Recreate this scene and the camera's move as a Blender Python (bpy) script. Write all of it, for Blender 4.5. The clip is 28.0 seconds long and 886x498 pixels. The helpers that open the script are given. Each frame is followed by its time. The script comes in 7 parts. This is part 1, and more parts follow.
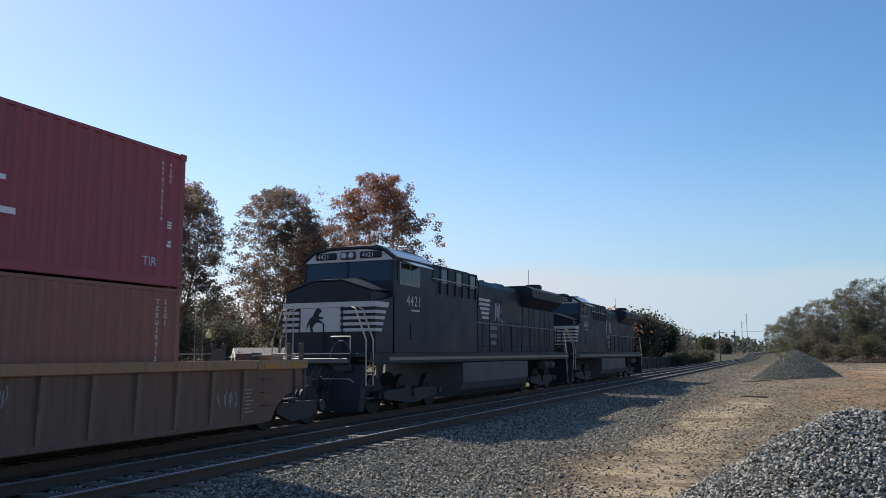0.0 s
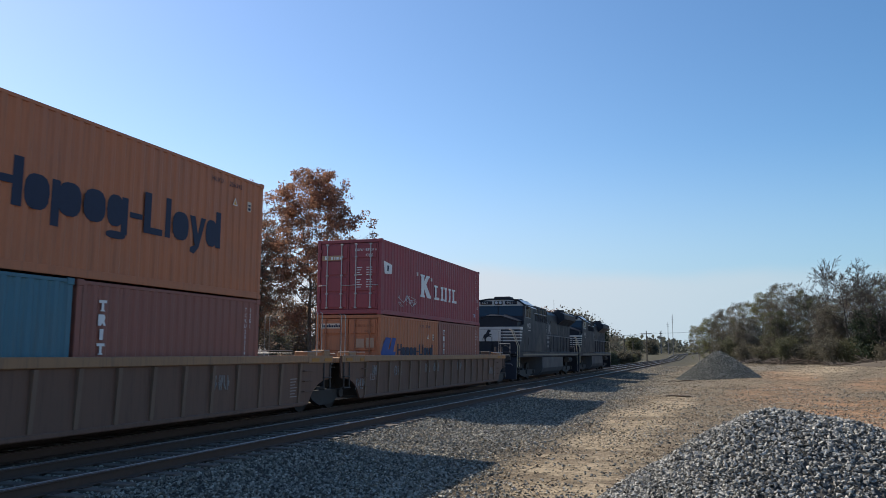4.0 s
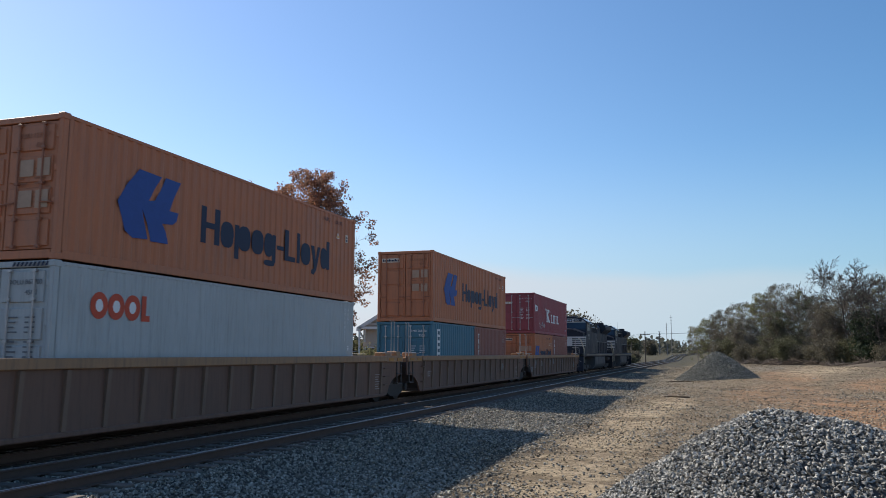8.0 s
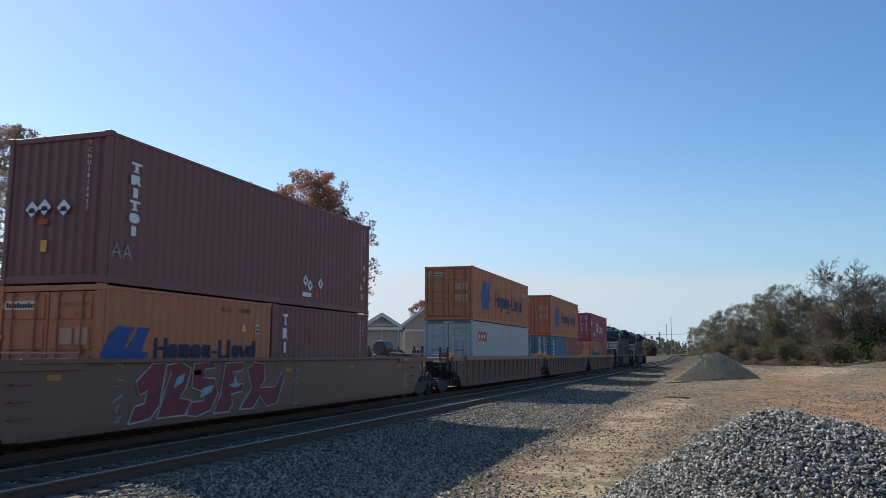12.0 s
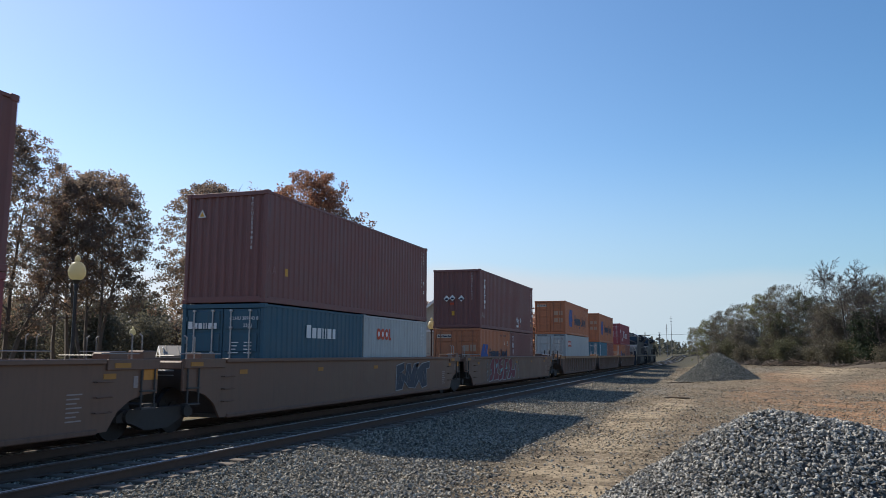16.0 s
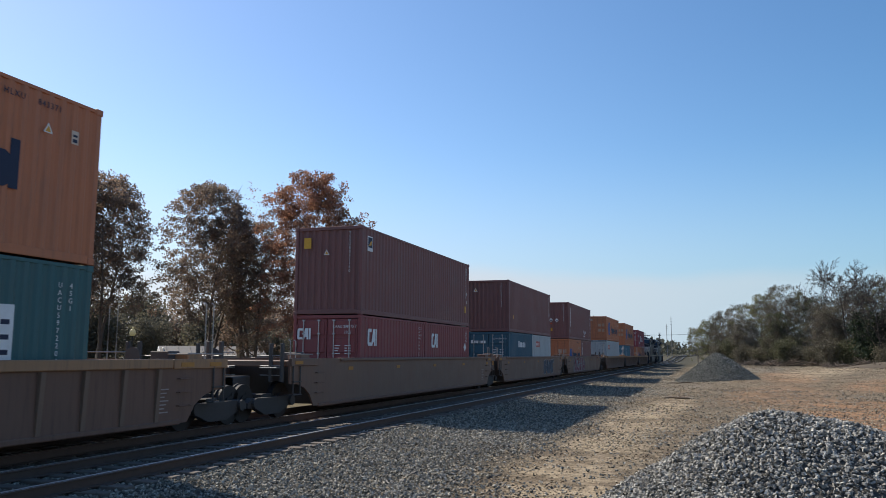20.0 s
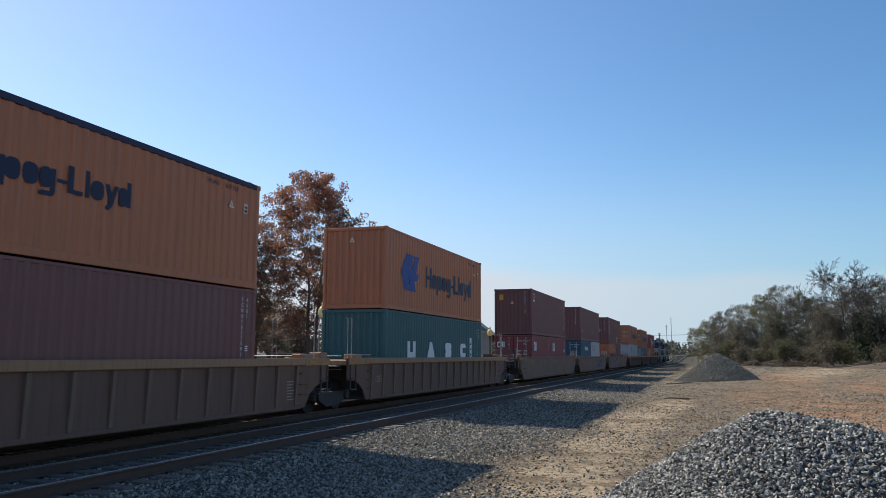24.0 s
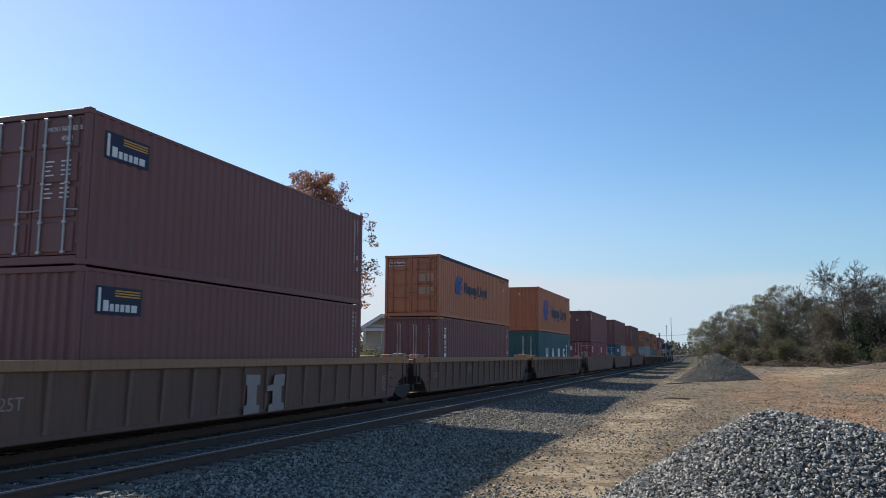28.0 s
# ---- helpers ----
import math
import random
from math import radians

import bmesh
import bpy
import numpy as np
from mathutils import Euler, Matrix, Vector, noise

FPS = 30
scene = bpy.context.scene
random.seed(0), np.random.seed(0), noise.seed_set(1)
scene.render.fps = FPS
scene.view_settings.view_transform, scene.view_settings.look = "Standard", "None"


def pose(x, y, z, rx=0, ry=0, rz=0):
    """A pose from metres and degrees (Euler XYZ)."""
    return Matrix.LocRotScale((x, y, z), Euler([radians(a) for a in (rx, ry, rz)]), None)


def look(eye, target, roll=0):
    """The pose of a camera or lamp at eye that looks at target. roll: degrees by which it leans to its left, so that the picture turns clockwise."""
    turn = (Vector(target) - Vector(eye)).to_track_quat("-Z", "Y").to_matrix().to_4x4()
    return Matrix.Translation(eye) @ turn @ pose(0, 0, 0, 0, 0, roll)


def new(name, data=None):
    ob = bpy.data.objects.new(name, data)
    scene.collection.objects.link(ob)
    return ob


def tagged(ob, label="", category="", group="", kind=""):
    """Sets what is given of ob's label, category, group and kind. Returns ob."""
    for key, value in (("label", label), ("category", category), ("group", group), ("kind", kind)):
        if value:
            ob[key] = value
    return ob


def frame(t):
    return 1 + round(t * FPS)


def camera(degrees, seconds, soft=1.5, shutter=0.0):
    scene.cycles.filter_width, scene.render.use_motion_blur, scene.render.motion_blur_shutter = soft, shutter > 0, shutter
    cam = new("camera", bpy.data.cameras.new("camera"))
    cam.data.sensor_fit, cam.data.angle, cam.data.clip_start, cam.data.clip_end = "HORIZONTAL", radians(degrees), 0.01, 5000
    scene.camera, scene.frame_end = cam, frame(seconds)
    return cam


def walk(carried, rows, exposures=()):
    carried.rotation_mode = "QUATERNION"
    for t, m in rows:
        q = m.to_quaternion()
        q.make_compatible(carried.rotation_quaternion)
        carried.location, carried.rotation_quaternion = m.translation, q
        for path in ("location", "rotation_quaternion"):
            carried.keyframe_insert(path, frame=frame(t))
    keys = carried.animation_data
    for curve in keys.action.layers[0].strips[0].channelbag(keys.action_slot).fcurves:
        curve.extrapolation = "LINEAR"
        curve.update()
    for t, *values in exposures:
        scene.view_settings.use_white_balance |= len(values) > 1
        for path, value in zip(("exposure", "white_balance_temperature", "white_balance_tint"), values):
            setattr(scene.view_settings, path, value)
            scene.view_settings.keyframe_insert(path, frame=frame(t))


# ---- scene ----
# Axes: x runs along the railway in the direction of travel, y to the left of it, z up from the head of the main track's rails.
EYE = (0.0, 0.0, 1.68)
MAIN_Y = 11.79          # centre line of the main track
SIDE_Y = 9.50           # centre line of the track beside it
SIDE_Z = -0.11


def aim(pitch, roll, yaw):
    p, w = radians(pitch), radians(yaw)
    d = Vector((math.cos(w) * math.cos(p), math.sin(w) * math.cos(p), math.sin(p)))
    return look(EYE, Vector(EYE) + d * 10, roll)


cam = camera(57.95, 28.0, soft=0.55, shutter=0.15)
TURNS = [(0, 7.465, -0.25, 23.199), (0.5, 7.392, 0.047, 21.532), (1, 7.33, 0.35, 20.484), (1.5, 7.324, 0.36, 19.666),
         (2, 7.304, 0.345, 19.169), (2.5, 7.297, 0.324, 18.861), (3, 7.30, 0.319, 18.672), (3.5, 7.32, 0.305, 18.56),
         (4.5, 7.335, 0.31, 18.44), (5.5, 7.345, 0.31, 18.40), (8, 7.386, 0.27, 18.392), (11, 7.425, 0.28, 18.392),
         (15, 7.46, 0.25, 18.39), (19, 7.482, 0.235, 18.39), (24, 7.505, 0.248, 18.39), (28, 7.508, 0.248, 18.39)]
walk(cam, [(t, aim(p, r, w)) for t, p, r, w in TURNS], exposures=[(0, 0.58), (28, 0.58)])

# ---- sky and sun ----
SUN_WAY = Vector((-1.9, -6.2, -5.85)).normalized()      # the way the light goes
SUN_ELEV = math.asin(-SUN_WAY.z)
SUN_AZ = math.atan2(-SUN_WAY.x, -SUN_WAY.y)
world = bpy.data.worlds.new("sky")
scene.world = world
world.use_nodes = True
wn = world.node_tree
wn.nodes.clear()
sky = wn.nodes.new("ShaderNodeTexSky")
sky.sky_type, sky.sun_disc = "NISHITA", False
sky.sun_elevation, sky.sun_rotation = SUN_ELEV, SUN_AZ
sky.air_density, sky.dust_density, sky.ozone_density, sky.altitude = 1.0, 0.4, 2.5, 200
hsv = wn.nodes.new("ShaderNodeHueSaturation")
hsv.inputs["Saturation"].default_value = 1.17
wn.links.new(sky.outputs[0], hsv.inputs["Color"])
tc = wn.nodes.new("ShaderNodeTexCoord")
sp = wn.nodes.new("ShaderNodeSeparateXYZ")
wn.links.new(tc.outputs["Generated"], sp.inputs[0])
# pale haze towards the horizon, all the way round
hz = wn.nodes.new("ShaderNodeMapRange")
hz.interpolation_type = "SMOOTHSTEP"
hz.inputs[1].default_value, hz.inputs[2].default_value, hz.inputs[3].default_value, hz.inputs[4].default_value = -0.02, 0.26, 0.85, 0.0
wn.links.new(sp.outputs["Z"], hz.inputs[0])
hm = wn.nodes.new("ShaderNodeMix")
hm.data_type = "RGBA"
hm.inputs[7].default_value = (3.15, 3.85, 4.75, 1)
wn.links.new(hz.outputs[0], hm.inputs[0])
wn.links.new(hsv.outputs[0], hm.inputs[6])
# thin low cloud
cm = wn.nodes.new("ShaderNodeMapping")
cm.inputs["Scale"].default_value = (1.6, 1.6, 9.0)
wn.links.new(tc.outputs["Generated"], cm.inputs["Vector"])
cn = wn.nodes.new("ShaderNodeTexNoise")
cn.inputs["Scale"].default_value, cn.inputs["Detail"].default_value = 1.3, 3
wn.links.new(cm.outputs[0], cn.inputs["Vector"])
cb = wn.nodes.new("ShaderNodeMapRange")
cb.interpolation_type = "SMOOTHSTEP"
cb.inputs[1].default_value, cb.inputs[2].default_value, cb.inputs[3].default_value, cb.inputs[4].default_value = 0.078, 0.104, 1.0, 0.0
ct = wn.nodes.new("ShaderNodeTexNoise")
ct.inputs["Scale"].default_value, ct.inputs["Detail"].default_value = 2.2, 4
wn.links.new(tc.outputs["Generated"], ct.inputs["Vector"])
ce = wn.nodes.new("ShaderNodeMath")
ce.operation = "MULTIPLY_ADD"
ce.inputs[1].default_value = 0.11
wn.links.new(ct.outputs["Fac"], ce.inputs[0])
cq = wn.nodes.new("ShaderNodeMath")
cq.operation = "SUBTRACT"
cq.inputs[1].default_value = 0.055
wn.links.new(sp.outputs["Z"], cq.inputs[0])
wn.links.new(cq.outputs[0], ce.inputs[2])
wn.links.new(ce.outputs[0], cb.inputs[0])
cr = wn.nodes.new("ShaderNodeMapRange")
cr.interpolation_type = "SMOOTHSTEP"
cr.inputs[1].default_value, cr.inputs[2].default_value, cr.inputs[3].default_value, cr.inputs[4].default_value = 0.36, 0.56, 0.4, 0.9
wn.links.new(cn.outputs["Fac"], cr.inputs[0])
cx = wn.nodes.new("ShaderNodeMath")
cx.operation = "MULTIPLY"
wn.links.new(cb.outputs[0], cx.inputs[0])
wn.links.new(cr.outputs[0], cx.inputs[1])
cl = wn.nodes.new("ShaderNodeMix")
cl.data_type = "RGBA"
cl.inputs[7].default_value = (4.25, 4.65, 5.15, 1)
wn.links.new(cx.outputs[0], cl.inputs[0])
wn.links.new(hm.outputs[2], cl.inputs[6])
# the sky is deepest at a right angle to the sun
sd = wn.nodes.new("ShaderNodeVectorMath")
sd.operation = "DOT_PRODUCT"
sd.inputs[1].default_value = -SUN_WAY
wn.links.new(tc.outputs["Generated"], sd.inputs[0])
sa = wn.nodes.new("ShaderNodeMath")
sa.operation = "ABSOLUTE"
wn.links.new(sd.outputs["Value"], sa.inputs[0])
sm = wn.nodes.new("ShaderNodeMapRange")
sm.inputs[1].default_value, sm.inputs[2].default_value, sm.inputs[3].default_value, sm.inputs[4].default_value = 0.0, 0.85, 0.0, 1.0
wn.links.new(sa.outputs[0], sm.inputs[0])
st = wn.nodes.new("ShaderNodeMix")
st.data_type = "RGBA"
st.inputs[6].default_value = (0.56, 0.76, 0.82, 1)
st.inputs[7].default_value = (1.20, 1.03, 0.985, 1)
wn.links.new(sm.outputs[0], st.inputs[0])
sg = wn.nodes.new("ShaderNodeVectorMath")
sg.operation = "MULTIPLY"
wn.links.new(cl.outputs[2], sg.inputs[0])
wn.links.new(st.outputs[2], sg.inputs[1])
bg = wn.nodes.new("ShaderNodeBackground")
bg.inputs["Strength"].default_value = 0.115
wout = wn.nodes.new("ShaderNodeOutputWorld")
wn.links.new(sg.outputs[0], bg.inputs["Color"])
wn.links.new(bg.outputs[0], wout.inputs["Surface"])
sun = new("sun", bpy.data.lights.new("sun", "SUN"))
sun.data.energy, sun.data.angle, sun.data.color = 4.1, radians(0.6), (1.0, 0.915, 0.78)
sun.matrix_world = look((0, 0, 60), Vector((0, 0, 60)) + SUN_WAY * 10)

# ---- materials ----
MATS = {}


class Nodes:
    """Short hand for a material's node tree."""

    def __init__(self, name):
        self.m = bpy.data.materials.new(name)
        self.m.use_nodes = True
        self.t = self.m.node_tree
        self.b = self.t.nodes["Principled BSDF"]
        self.co = self.t.nodes.new("ShaderNodeTexCoord")

    def add(self, kind, **props):
        n = self.t.nodes.new(kind)
        for k, v in props.items():
            n.inputs[k.replace("_", " ")].default_value = v
        return n

    def link(self, a, b):
        self.t.links.new(a, b)

    def coord(self, scale=(1, 1, 1), space="Object", shift=True):
        mp = self.t.nodes.new("ShaderNodeMapping")
        mp.inputs["Scale"].default_value = scale
        self.link(self.co.outputs[space], mp.inputs["Vector"])
        if shift:
            oi = self.t.nodes.new("ShaderNodeObjectInfo")
            mu = self.t.nodes.new("ShaderNodeVectorMath")
            mu.operation = "SCALE"
            mu.inputs[0].default_value = (37.0, 19.0, 11.0)
            self.link(oi.outputs["Random"], mu.inputs["Scale"])
            self.link(mu.outputs[0], mp.inputs["Location"])
        return mp.outputs[0]

    def noise(self, vec, scale, detail=4, rough=0.6):
        n = self.add("ShaderNodeTexNoise", Scale=scale, Detail=detail, Roughness=rough)
        self.link(vec, n.inputs["Vector"])
        return n.outputs["Fac"]

    def ramp(self, fac, lo, hi, a=(0, 0, 0, 1), b=(1, 1, 1, 1)):
        r = self.t.nodes.new("ShaderNodeValToRGB")
        r.color_ramp.elements[0].position, r.color_ramp.elements[1].position = lo, hi
        r.color_ramp.elements[0].color, r.color_ramp.elements[1].color = a, b
        self.link(fac, r.inputs["Fac"])
        return r.outputs["Color"]

    def mix(self, fac, a, b, kind="MIX"):
        x = self.t.nodes.new("ShaderNodeMix")
        x.data_type, x.blend_type = "RGBA", kind
        for sock, val in ((x.inputs[0], fac), (x.inputs[6], a), (x.inputs[7], b)):
            if hasattr(val, "links"):
                self.link(val, sock)
            else:
                sock.default_value = val if not isinstance(val, tuple) else (*val[:3], 1)
        return x.outputs[2]

    def bump(self, fac, strength, dist):
        b = self.add("ShaderNodeBump", Strength=strength, Distance=dist)
        self.link(fac, b.inputs["Height"])
        self.link(b.outputs[0], self.b.inputs["Normal"])

    def done(self, col, rough=0.7, metal=0.0, spec=0.4):
        s = self.b.inputs["Base Color"]
        if hasattr(col, "links"):
            self.link(col, s)
        else:
            s.default_value = (*col[:3], 1)
        if hasattr(rough, "links"):
            self.link(rough, self.b.inputs["Roughness"])
        else:
            self.b.inputs["Roughness"].default_value = rough
        self.b.inputs["Metallic"].default_value = metal
        self.b.inputs["Specular IOR Level"].default_value = spec
        return self.m


def paint(name, rgb, rough=0.55, dirt=0.35, rust=0.12, grime=(0.09, 0.075, 0.06), spec=0.4):
    """Weathered paint on steel: faded patches, vertical streaks, specks of rust."""
    if name in MATS:
        return MATS[name]
    n = Nodes(name)
    v = n.coord()
    fade = n.noise(v, 0.9, 5, 0.65)
    c = n.mix(fade, tuple(x * 0.78 for x in rgb), tuple(min(1, x * 1.15 + 0.012) for x in rgb))
    streak = n.noise(n.coord((5.0, 5.0, 0.35)), 2.2, 4, 0.7)
    st = n.ramp(streak, 0.48, 0.78, (0, 0, 0, 1), (dirt, dirt, dirt, 1))
    c = n.mix(st, c, grime)
    spot = n.noise(v, 7.0, 6, 0.75)
    sp = n.ramp(spot, 0.66, 0.74, (0, 0, 0, 1), (rust, rust, rust, 1))
    c = n.mix(sp, c, (0.16, 0.06, 0.025))
    n.bump(n.noise(v, 14.0, 3), 0.12, 0.01)
    MATS[name] = n.done(c, n.ramp(fade, 0.3, 0.8, (rough - 0.1,) * 3 + (1,), (rough + 0.2,) * 3 + (1,)), spec=spec)
    return MATS[name]


def plain(name, rgb, rough=0.7, metal=0.0, vary=0.25, scale=6.0):
    if name in MATS:
        return MATS[name]
    n = Nodes(name)
    f = n.noise(n.coord(), scale, 5, 0.7)
    c = n.mix(f, tuple(x * (1 - vary) for x in rgb), tuple(min(1, x * (1 + vary)) for x in rgb))
    n.bump(f, 0.15, 0.01)
    MATS[name] = n.done(c, rough, metal)
    return MATS[name]


MAROON = paint("maroon_paint", (0.30, 0.062, 0.072))
ORANGE = paint("orange_paint", (0.47, 0.165, 0.072), dirt=0.35)
BROWN = paint("oxide_brown_paint", (0.195, 0.078, 0.068), dirt=0.35)
TEXBROWN = paint("faded_brown_paint", (0.27, 0.10, 0.072))
GREYWHITE = paint("pale_grey_paint", (0.40, 0.42, 0.41), dirt=0.35, rust=0.3)
TEAL = paint("teal_paint", (0.055, 0.17, 0.225))
BLUEGREEN = paint("dark_blue_green_paint", (0.03, 0.095, 0.135))
GREEN = paint("dark_green_paint", (0.034, 0.115, 0.118))
RED = paint("red_paint", (0.25, 0.058, 0.056), dirt=0.35)
YELLOW = paint("dirty_yellow_paint", (0.32, 0.175, 0.085), dirt=0.85, rust=0.35, grime=(0.13, 0.09, 0.062))
DARKSTEEL = paint("grimy_dark_steel", (0.065, 0.059, 0.055), rough=0.7, dirt=0.4, grime=(0.05, 0.04, 0.034))
CARBROWN = paint("grey_brown_car_paint", (0.168, 0.094, 0.062), dirt=0.5, grime=(0.095, 0.066, 0.05))
SIDESTEEL = paint("sooty_brown_steel", (0.16, 0.09, 0.061), rough=0.75, dirt=0.6, grime=(0.065, 0.045, 0.036))
RIBSTEEL = paint("worn_brown_rib_steel", (0.19, 0.122, 0.082), rough=0.75, dirt=0.5, grime=(0.08, 0.058, 0.046))
BLACK = paint("black_locomotive_paint", (0.013, 0.017, 0.027), rough=0.5, dirt=0.2, rust=0.03, grime=(0.032, 0.032, 0.037), spec=0.25)
UNDER = plain("oily_undergear", (0.045, 0.041, 0.038), 0.75)
WHITE = plain("white_lettering", (0.72, 0.72, 0.70), 0.6, vary=0.15)
NAVY = plain("dark_blue_lettering", (0.012, 0.02, 0.05), 0.6)
BLUE = plain("blue_lettering", (0.025, 0.07, 0.26), 0.6)
ORANGERED = plain("orange_red_lettering", (0.5, 0.07, 0.03), 0.6)
REFLECT = plain("yellow_reflector", (0.65, 0.33, 0.03), 0.5)
GREYMETAL = plain("galvanised_bar", (0.42, 0.41, 0.40), 0.45, 0.6)
RAILTOP = plain("polished_rail_head", (0.72, 0.70, 0.67), 0.42, 1.0, vary=0.1)
RAILSIDE = plain("rusty_rail", (0.085, 0.054, 0.04), 0.9)
TIMBER = plain("weathered_tie_timber", (0.14, 0.115, 0.095), 0.9, vary=0.5, scale=3)


# ---- mesh helpers ----
def part(name, bm, material, parent=None, label="", m=None, smooth=False):
    """Links a bmesh as one mesh object, under a thing or a part."""
    me = bpy.data.meshes.new(name)
    bmesh.ops.recalc_face_normals(bm, faces=bm.faces)
    bm.to_mesh(me)
    bm.free()
    me.materials.append(material)
    if smooth:
        me.shade_smooth()
    return place(name, me, parent, label, m)


def place(name, me, parent=None, label="", m=None):
    ob = new(name, me)
    if parent is not None:
        ob.parent = parent
    if m is not None:
        ob.matrix_basis = m
    if label:
        ob["label"] = label
    return ob


def thing(name, label, category, m, group="", kind=""):
    ob = new(name)
    ob.empty_display_size = 0.3
    ob.matrix_basis = m
    return tagged(ob, label, category, group, kind)


def block(x0, x1, y0, y1, z0, z1, bevel=0.0, bm=None):
    bm = bm or bmesh.new()
    r = bmesh.ops.create_cube(bm, size=1.0)
    for v in r["verts"]:
        v.co = Vector((x0 + (v.co.x + 0.5) * (x1 - x0), y0 + (v.co.y + 0.5) * (y1 - y0), z0 + (v.co.z + 0.5) * (z1 - z0)))
    if bevel:
        es = list({e for v in r["verts"] for e in v.link_edges})
        bmesh.ops.bevel(bm, geom=es, offset=bevel, segments=1, affect="EDGES")
    return bm


def tube(points, radius, sides=6, bm=None, taper=None):
    """A round bar along points."""
    bm = bm or bmesh.new()
    rings, n = [], len(points)
    pts = [Vector(p) for p in points]
    for i, p in enumerate(pts):
        d = (pts[min(i + 1, n - 1)] - pts[max(i - 1, 0)]).normalized()
        a = d.orthogonal().normalized()
        b = d.cross(a)
        r = radius if taper is None else radius + (taper - radius) * i / (n - 1)
        rings.append([bm.verts.new(p + (a * math.cos(k * math.tau / sides) + b * math.sin(k * math.tau / sides)) * r) for k in range(sides)])
    for q, s in zip(rings, rings[1:]):
        # the frames of neighbouring rings may differ: pair up the nearest corners
        k0 = min(range(sides), key=lambda k: (s[k].co - q[0].co - (s[0].co - s[0].co)).length)
        for k in range(sides):
            bm.faces.new((q[k], q[(k + 1) % sides], s[(k0 + k + 1) % sides], s[(k0 + k) % sides]))
    bm.faces.new(rings[0][::-1])
    bm.faces.new(rings[-1])
    return bm


def drum(centre, axis, radius, length, sides=20, bm=None, bevel=0.0):
    """A round body about an axis letter."""
    bm = bm or bmesh.new()
    r = bmesh.ops.create_cone(bm, cap_ends=True, segments=sides, radius1=radius, radius2=radius, depth=length)
    rot = {"z": Matrix(), "x": Matrix.Rotation(radians(90), 4, "Y"), "y": Matrix.Rotation(radians(90), 4, "X")}[axis]
    bmesh.ops.transform(bm, matrix=Matrix.Translation(centre) @ rot, verts=r["verts"])
    if bevel:
        es = [e for e in bm.edges if len(e.link_faces) == 2 and any(len(f.verts) > 4 for f in e.link_faces)]
        bmesh.ops.bevel(bm, geom=es, offset=bevel, segments=2, affect="EDGES")
    return bm


def prism(profile, x0, x1, bm=None, axis="x"):
    """A closed outline of (a, b) pairs drawn out along an axis: along x the pairs are (y, z), along y they are (x, z)."""
    bm = bm or bmesh.new()
    put = (lambda s, a, b: (s, a, b)) if axis == "x" else (lambda s, a, b: (a, s, b))
    p = [bm.verts.new(put(x0, a, b)) for a, b in profile]
    q = [bm.verts.new(put(x1, a, b)) for a, b in profile]
    n = len(p)
    for i in range(n):
        bm.faces.new((p[i], p[(i + 1) % n], q[(i + 1) % n], q[i]))
    bm.faces.new(p[::-1])
    bm.faces.new(q)
    return bm


NEAR = pose(0, 0, 0, 90, 0, 0)       # lettering on a side that faces -y
REAR = pose(0, 0, 0, 90, 0, -90)     # lettering on an end that faces -x
FONTS = {}


def letters(txt, size, material, parent, at, turn=NEAR, spacing=1.0, label="", name="lettering", upright=False):
    """Readable characters as a thin mesh of their own; upright: one under the other."""
    key = (txt, size, spacing, upright, material.name)
    if key not in FONTS:
        cu = bpy.data.curves.new("lettering", "FONT")
        cu.body = "\n".join(txt) if upright else txt
        cu.size, cu.extrude, cu.space_character, cu.resolution_u = size, 0.0015, spacing, 2
        cu.space_line = spacing if upright else 1.0
        cu.align_x = "CENTER" if upright else "LEFT"
        ob = bpy.data.objects.new("lettering", cu)
        scene.collection.objects.link(ob)
        bpy.context.view_layer.update()
        me = bpy.data.meshes.new_from_object(ob.evaluated_get(bpy.context.evaluated_depsgraph_get()))
        bpy.data.objects.remove(ob)
        me.materials.clear()
        me.materials.append(material)
        FONTS[key] = me
    ob = place(name, FONTS[key], parent, label, Matrix.Translation(at) @ turn)
    return tagged(ob, kind="stuff") if len(txt) > 1 else ob


def slabs(boxes, material, parent, at, turn=NEAR, name="mark", label="", slant=0.0):
    """Flat painted shapes: boxes of (x0, x1, y0, y1) in the plane of the lettering. Bars of a word are parts of their own, small print stays joined."""
    groups = [[b] for b in boxes] if name.startswith(("company", "hazard", "nose")) else [boxes]
    for group in groups:
        bm = bmesh.new()
        for x0, x1, y0, y1 in group:
            vs = [bm.verts.new((x + slant * y, y, 0.004)) for x, y in ((x0, y0), (x1, y0), (x1, y1), (x0, y1))]
            ws = [bm.verts.new((v.co.x, v.co.y, 0.0)) for v in vs]
            bm.faces.new(vs)
            for i in range(4):
                bm.faces.new((ws[i], ws[(i + 1) % 4], vs[(i + 1) % 4], vs[i]))
        ob = part(name, bm, material, parent, label, Matrix.Translation(at) @ turn)
        if len(group) > 1:
            tagged(ob, kind="stuff")


def outline(pts, material, parent, at, turn=NEAR, name="mark", label="", scale=1.0, lift=0.004):
    """One flat painted shape from its corners."""
    bm = bmesh.new()
    vs = [bm.verts.new((x * scale, y * scale, lift)) for x, y in pts]
    ws = [bm.verts.new((x * scale, y * scale, 0)) for x, y in pts]
    bm.faces.new(vs)
    for i in range(len(vs)):
        j = (i + 1) % len(vs)
        bm.faces.new((ws[i], ws[j], vs[j], vs[i]))
    return part(name, bm, material, parent, label, Matrix.Translation(at) @ turn)


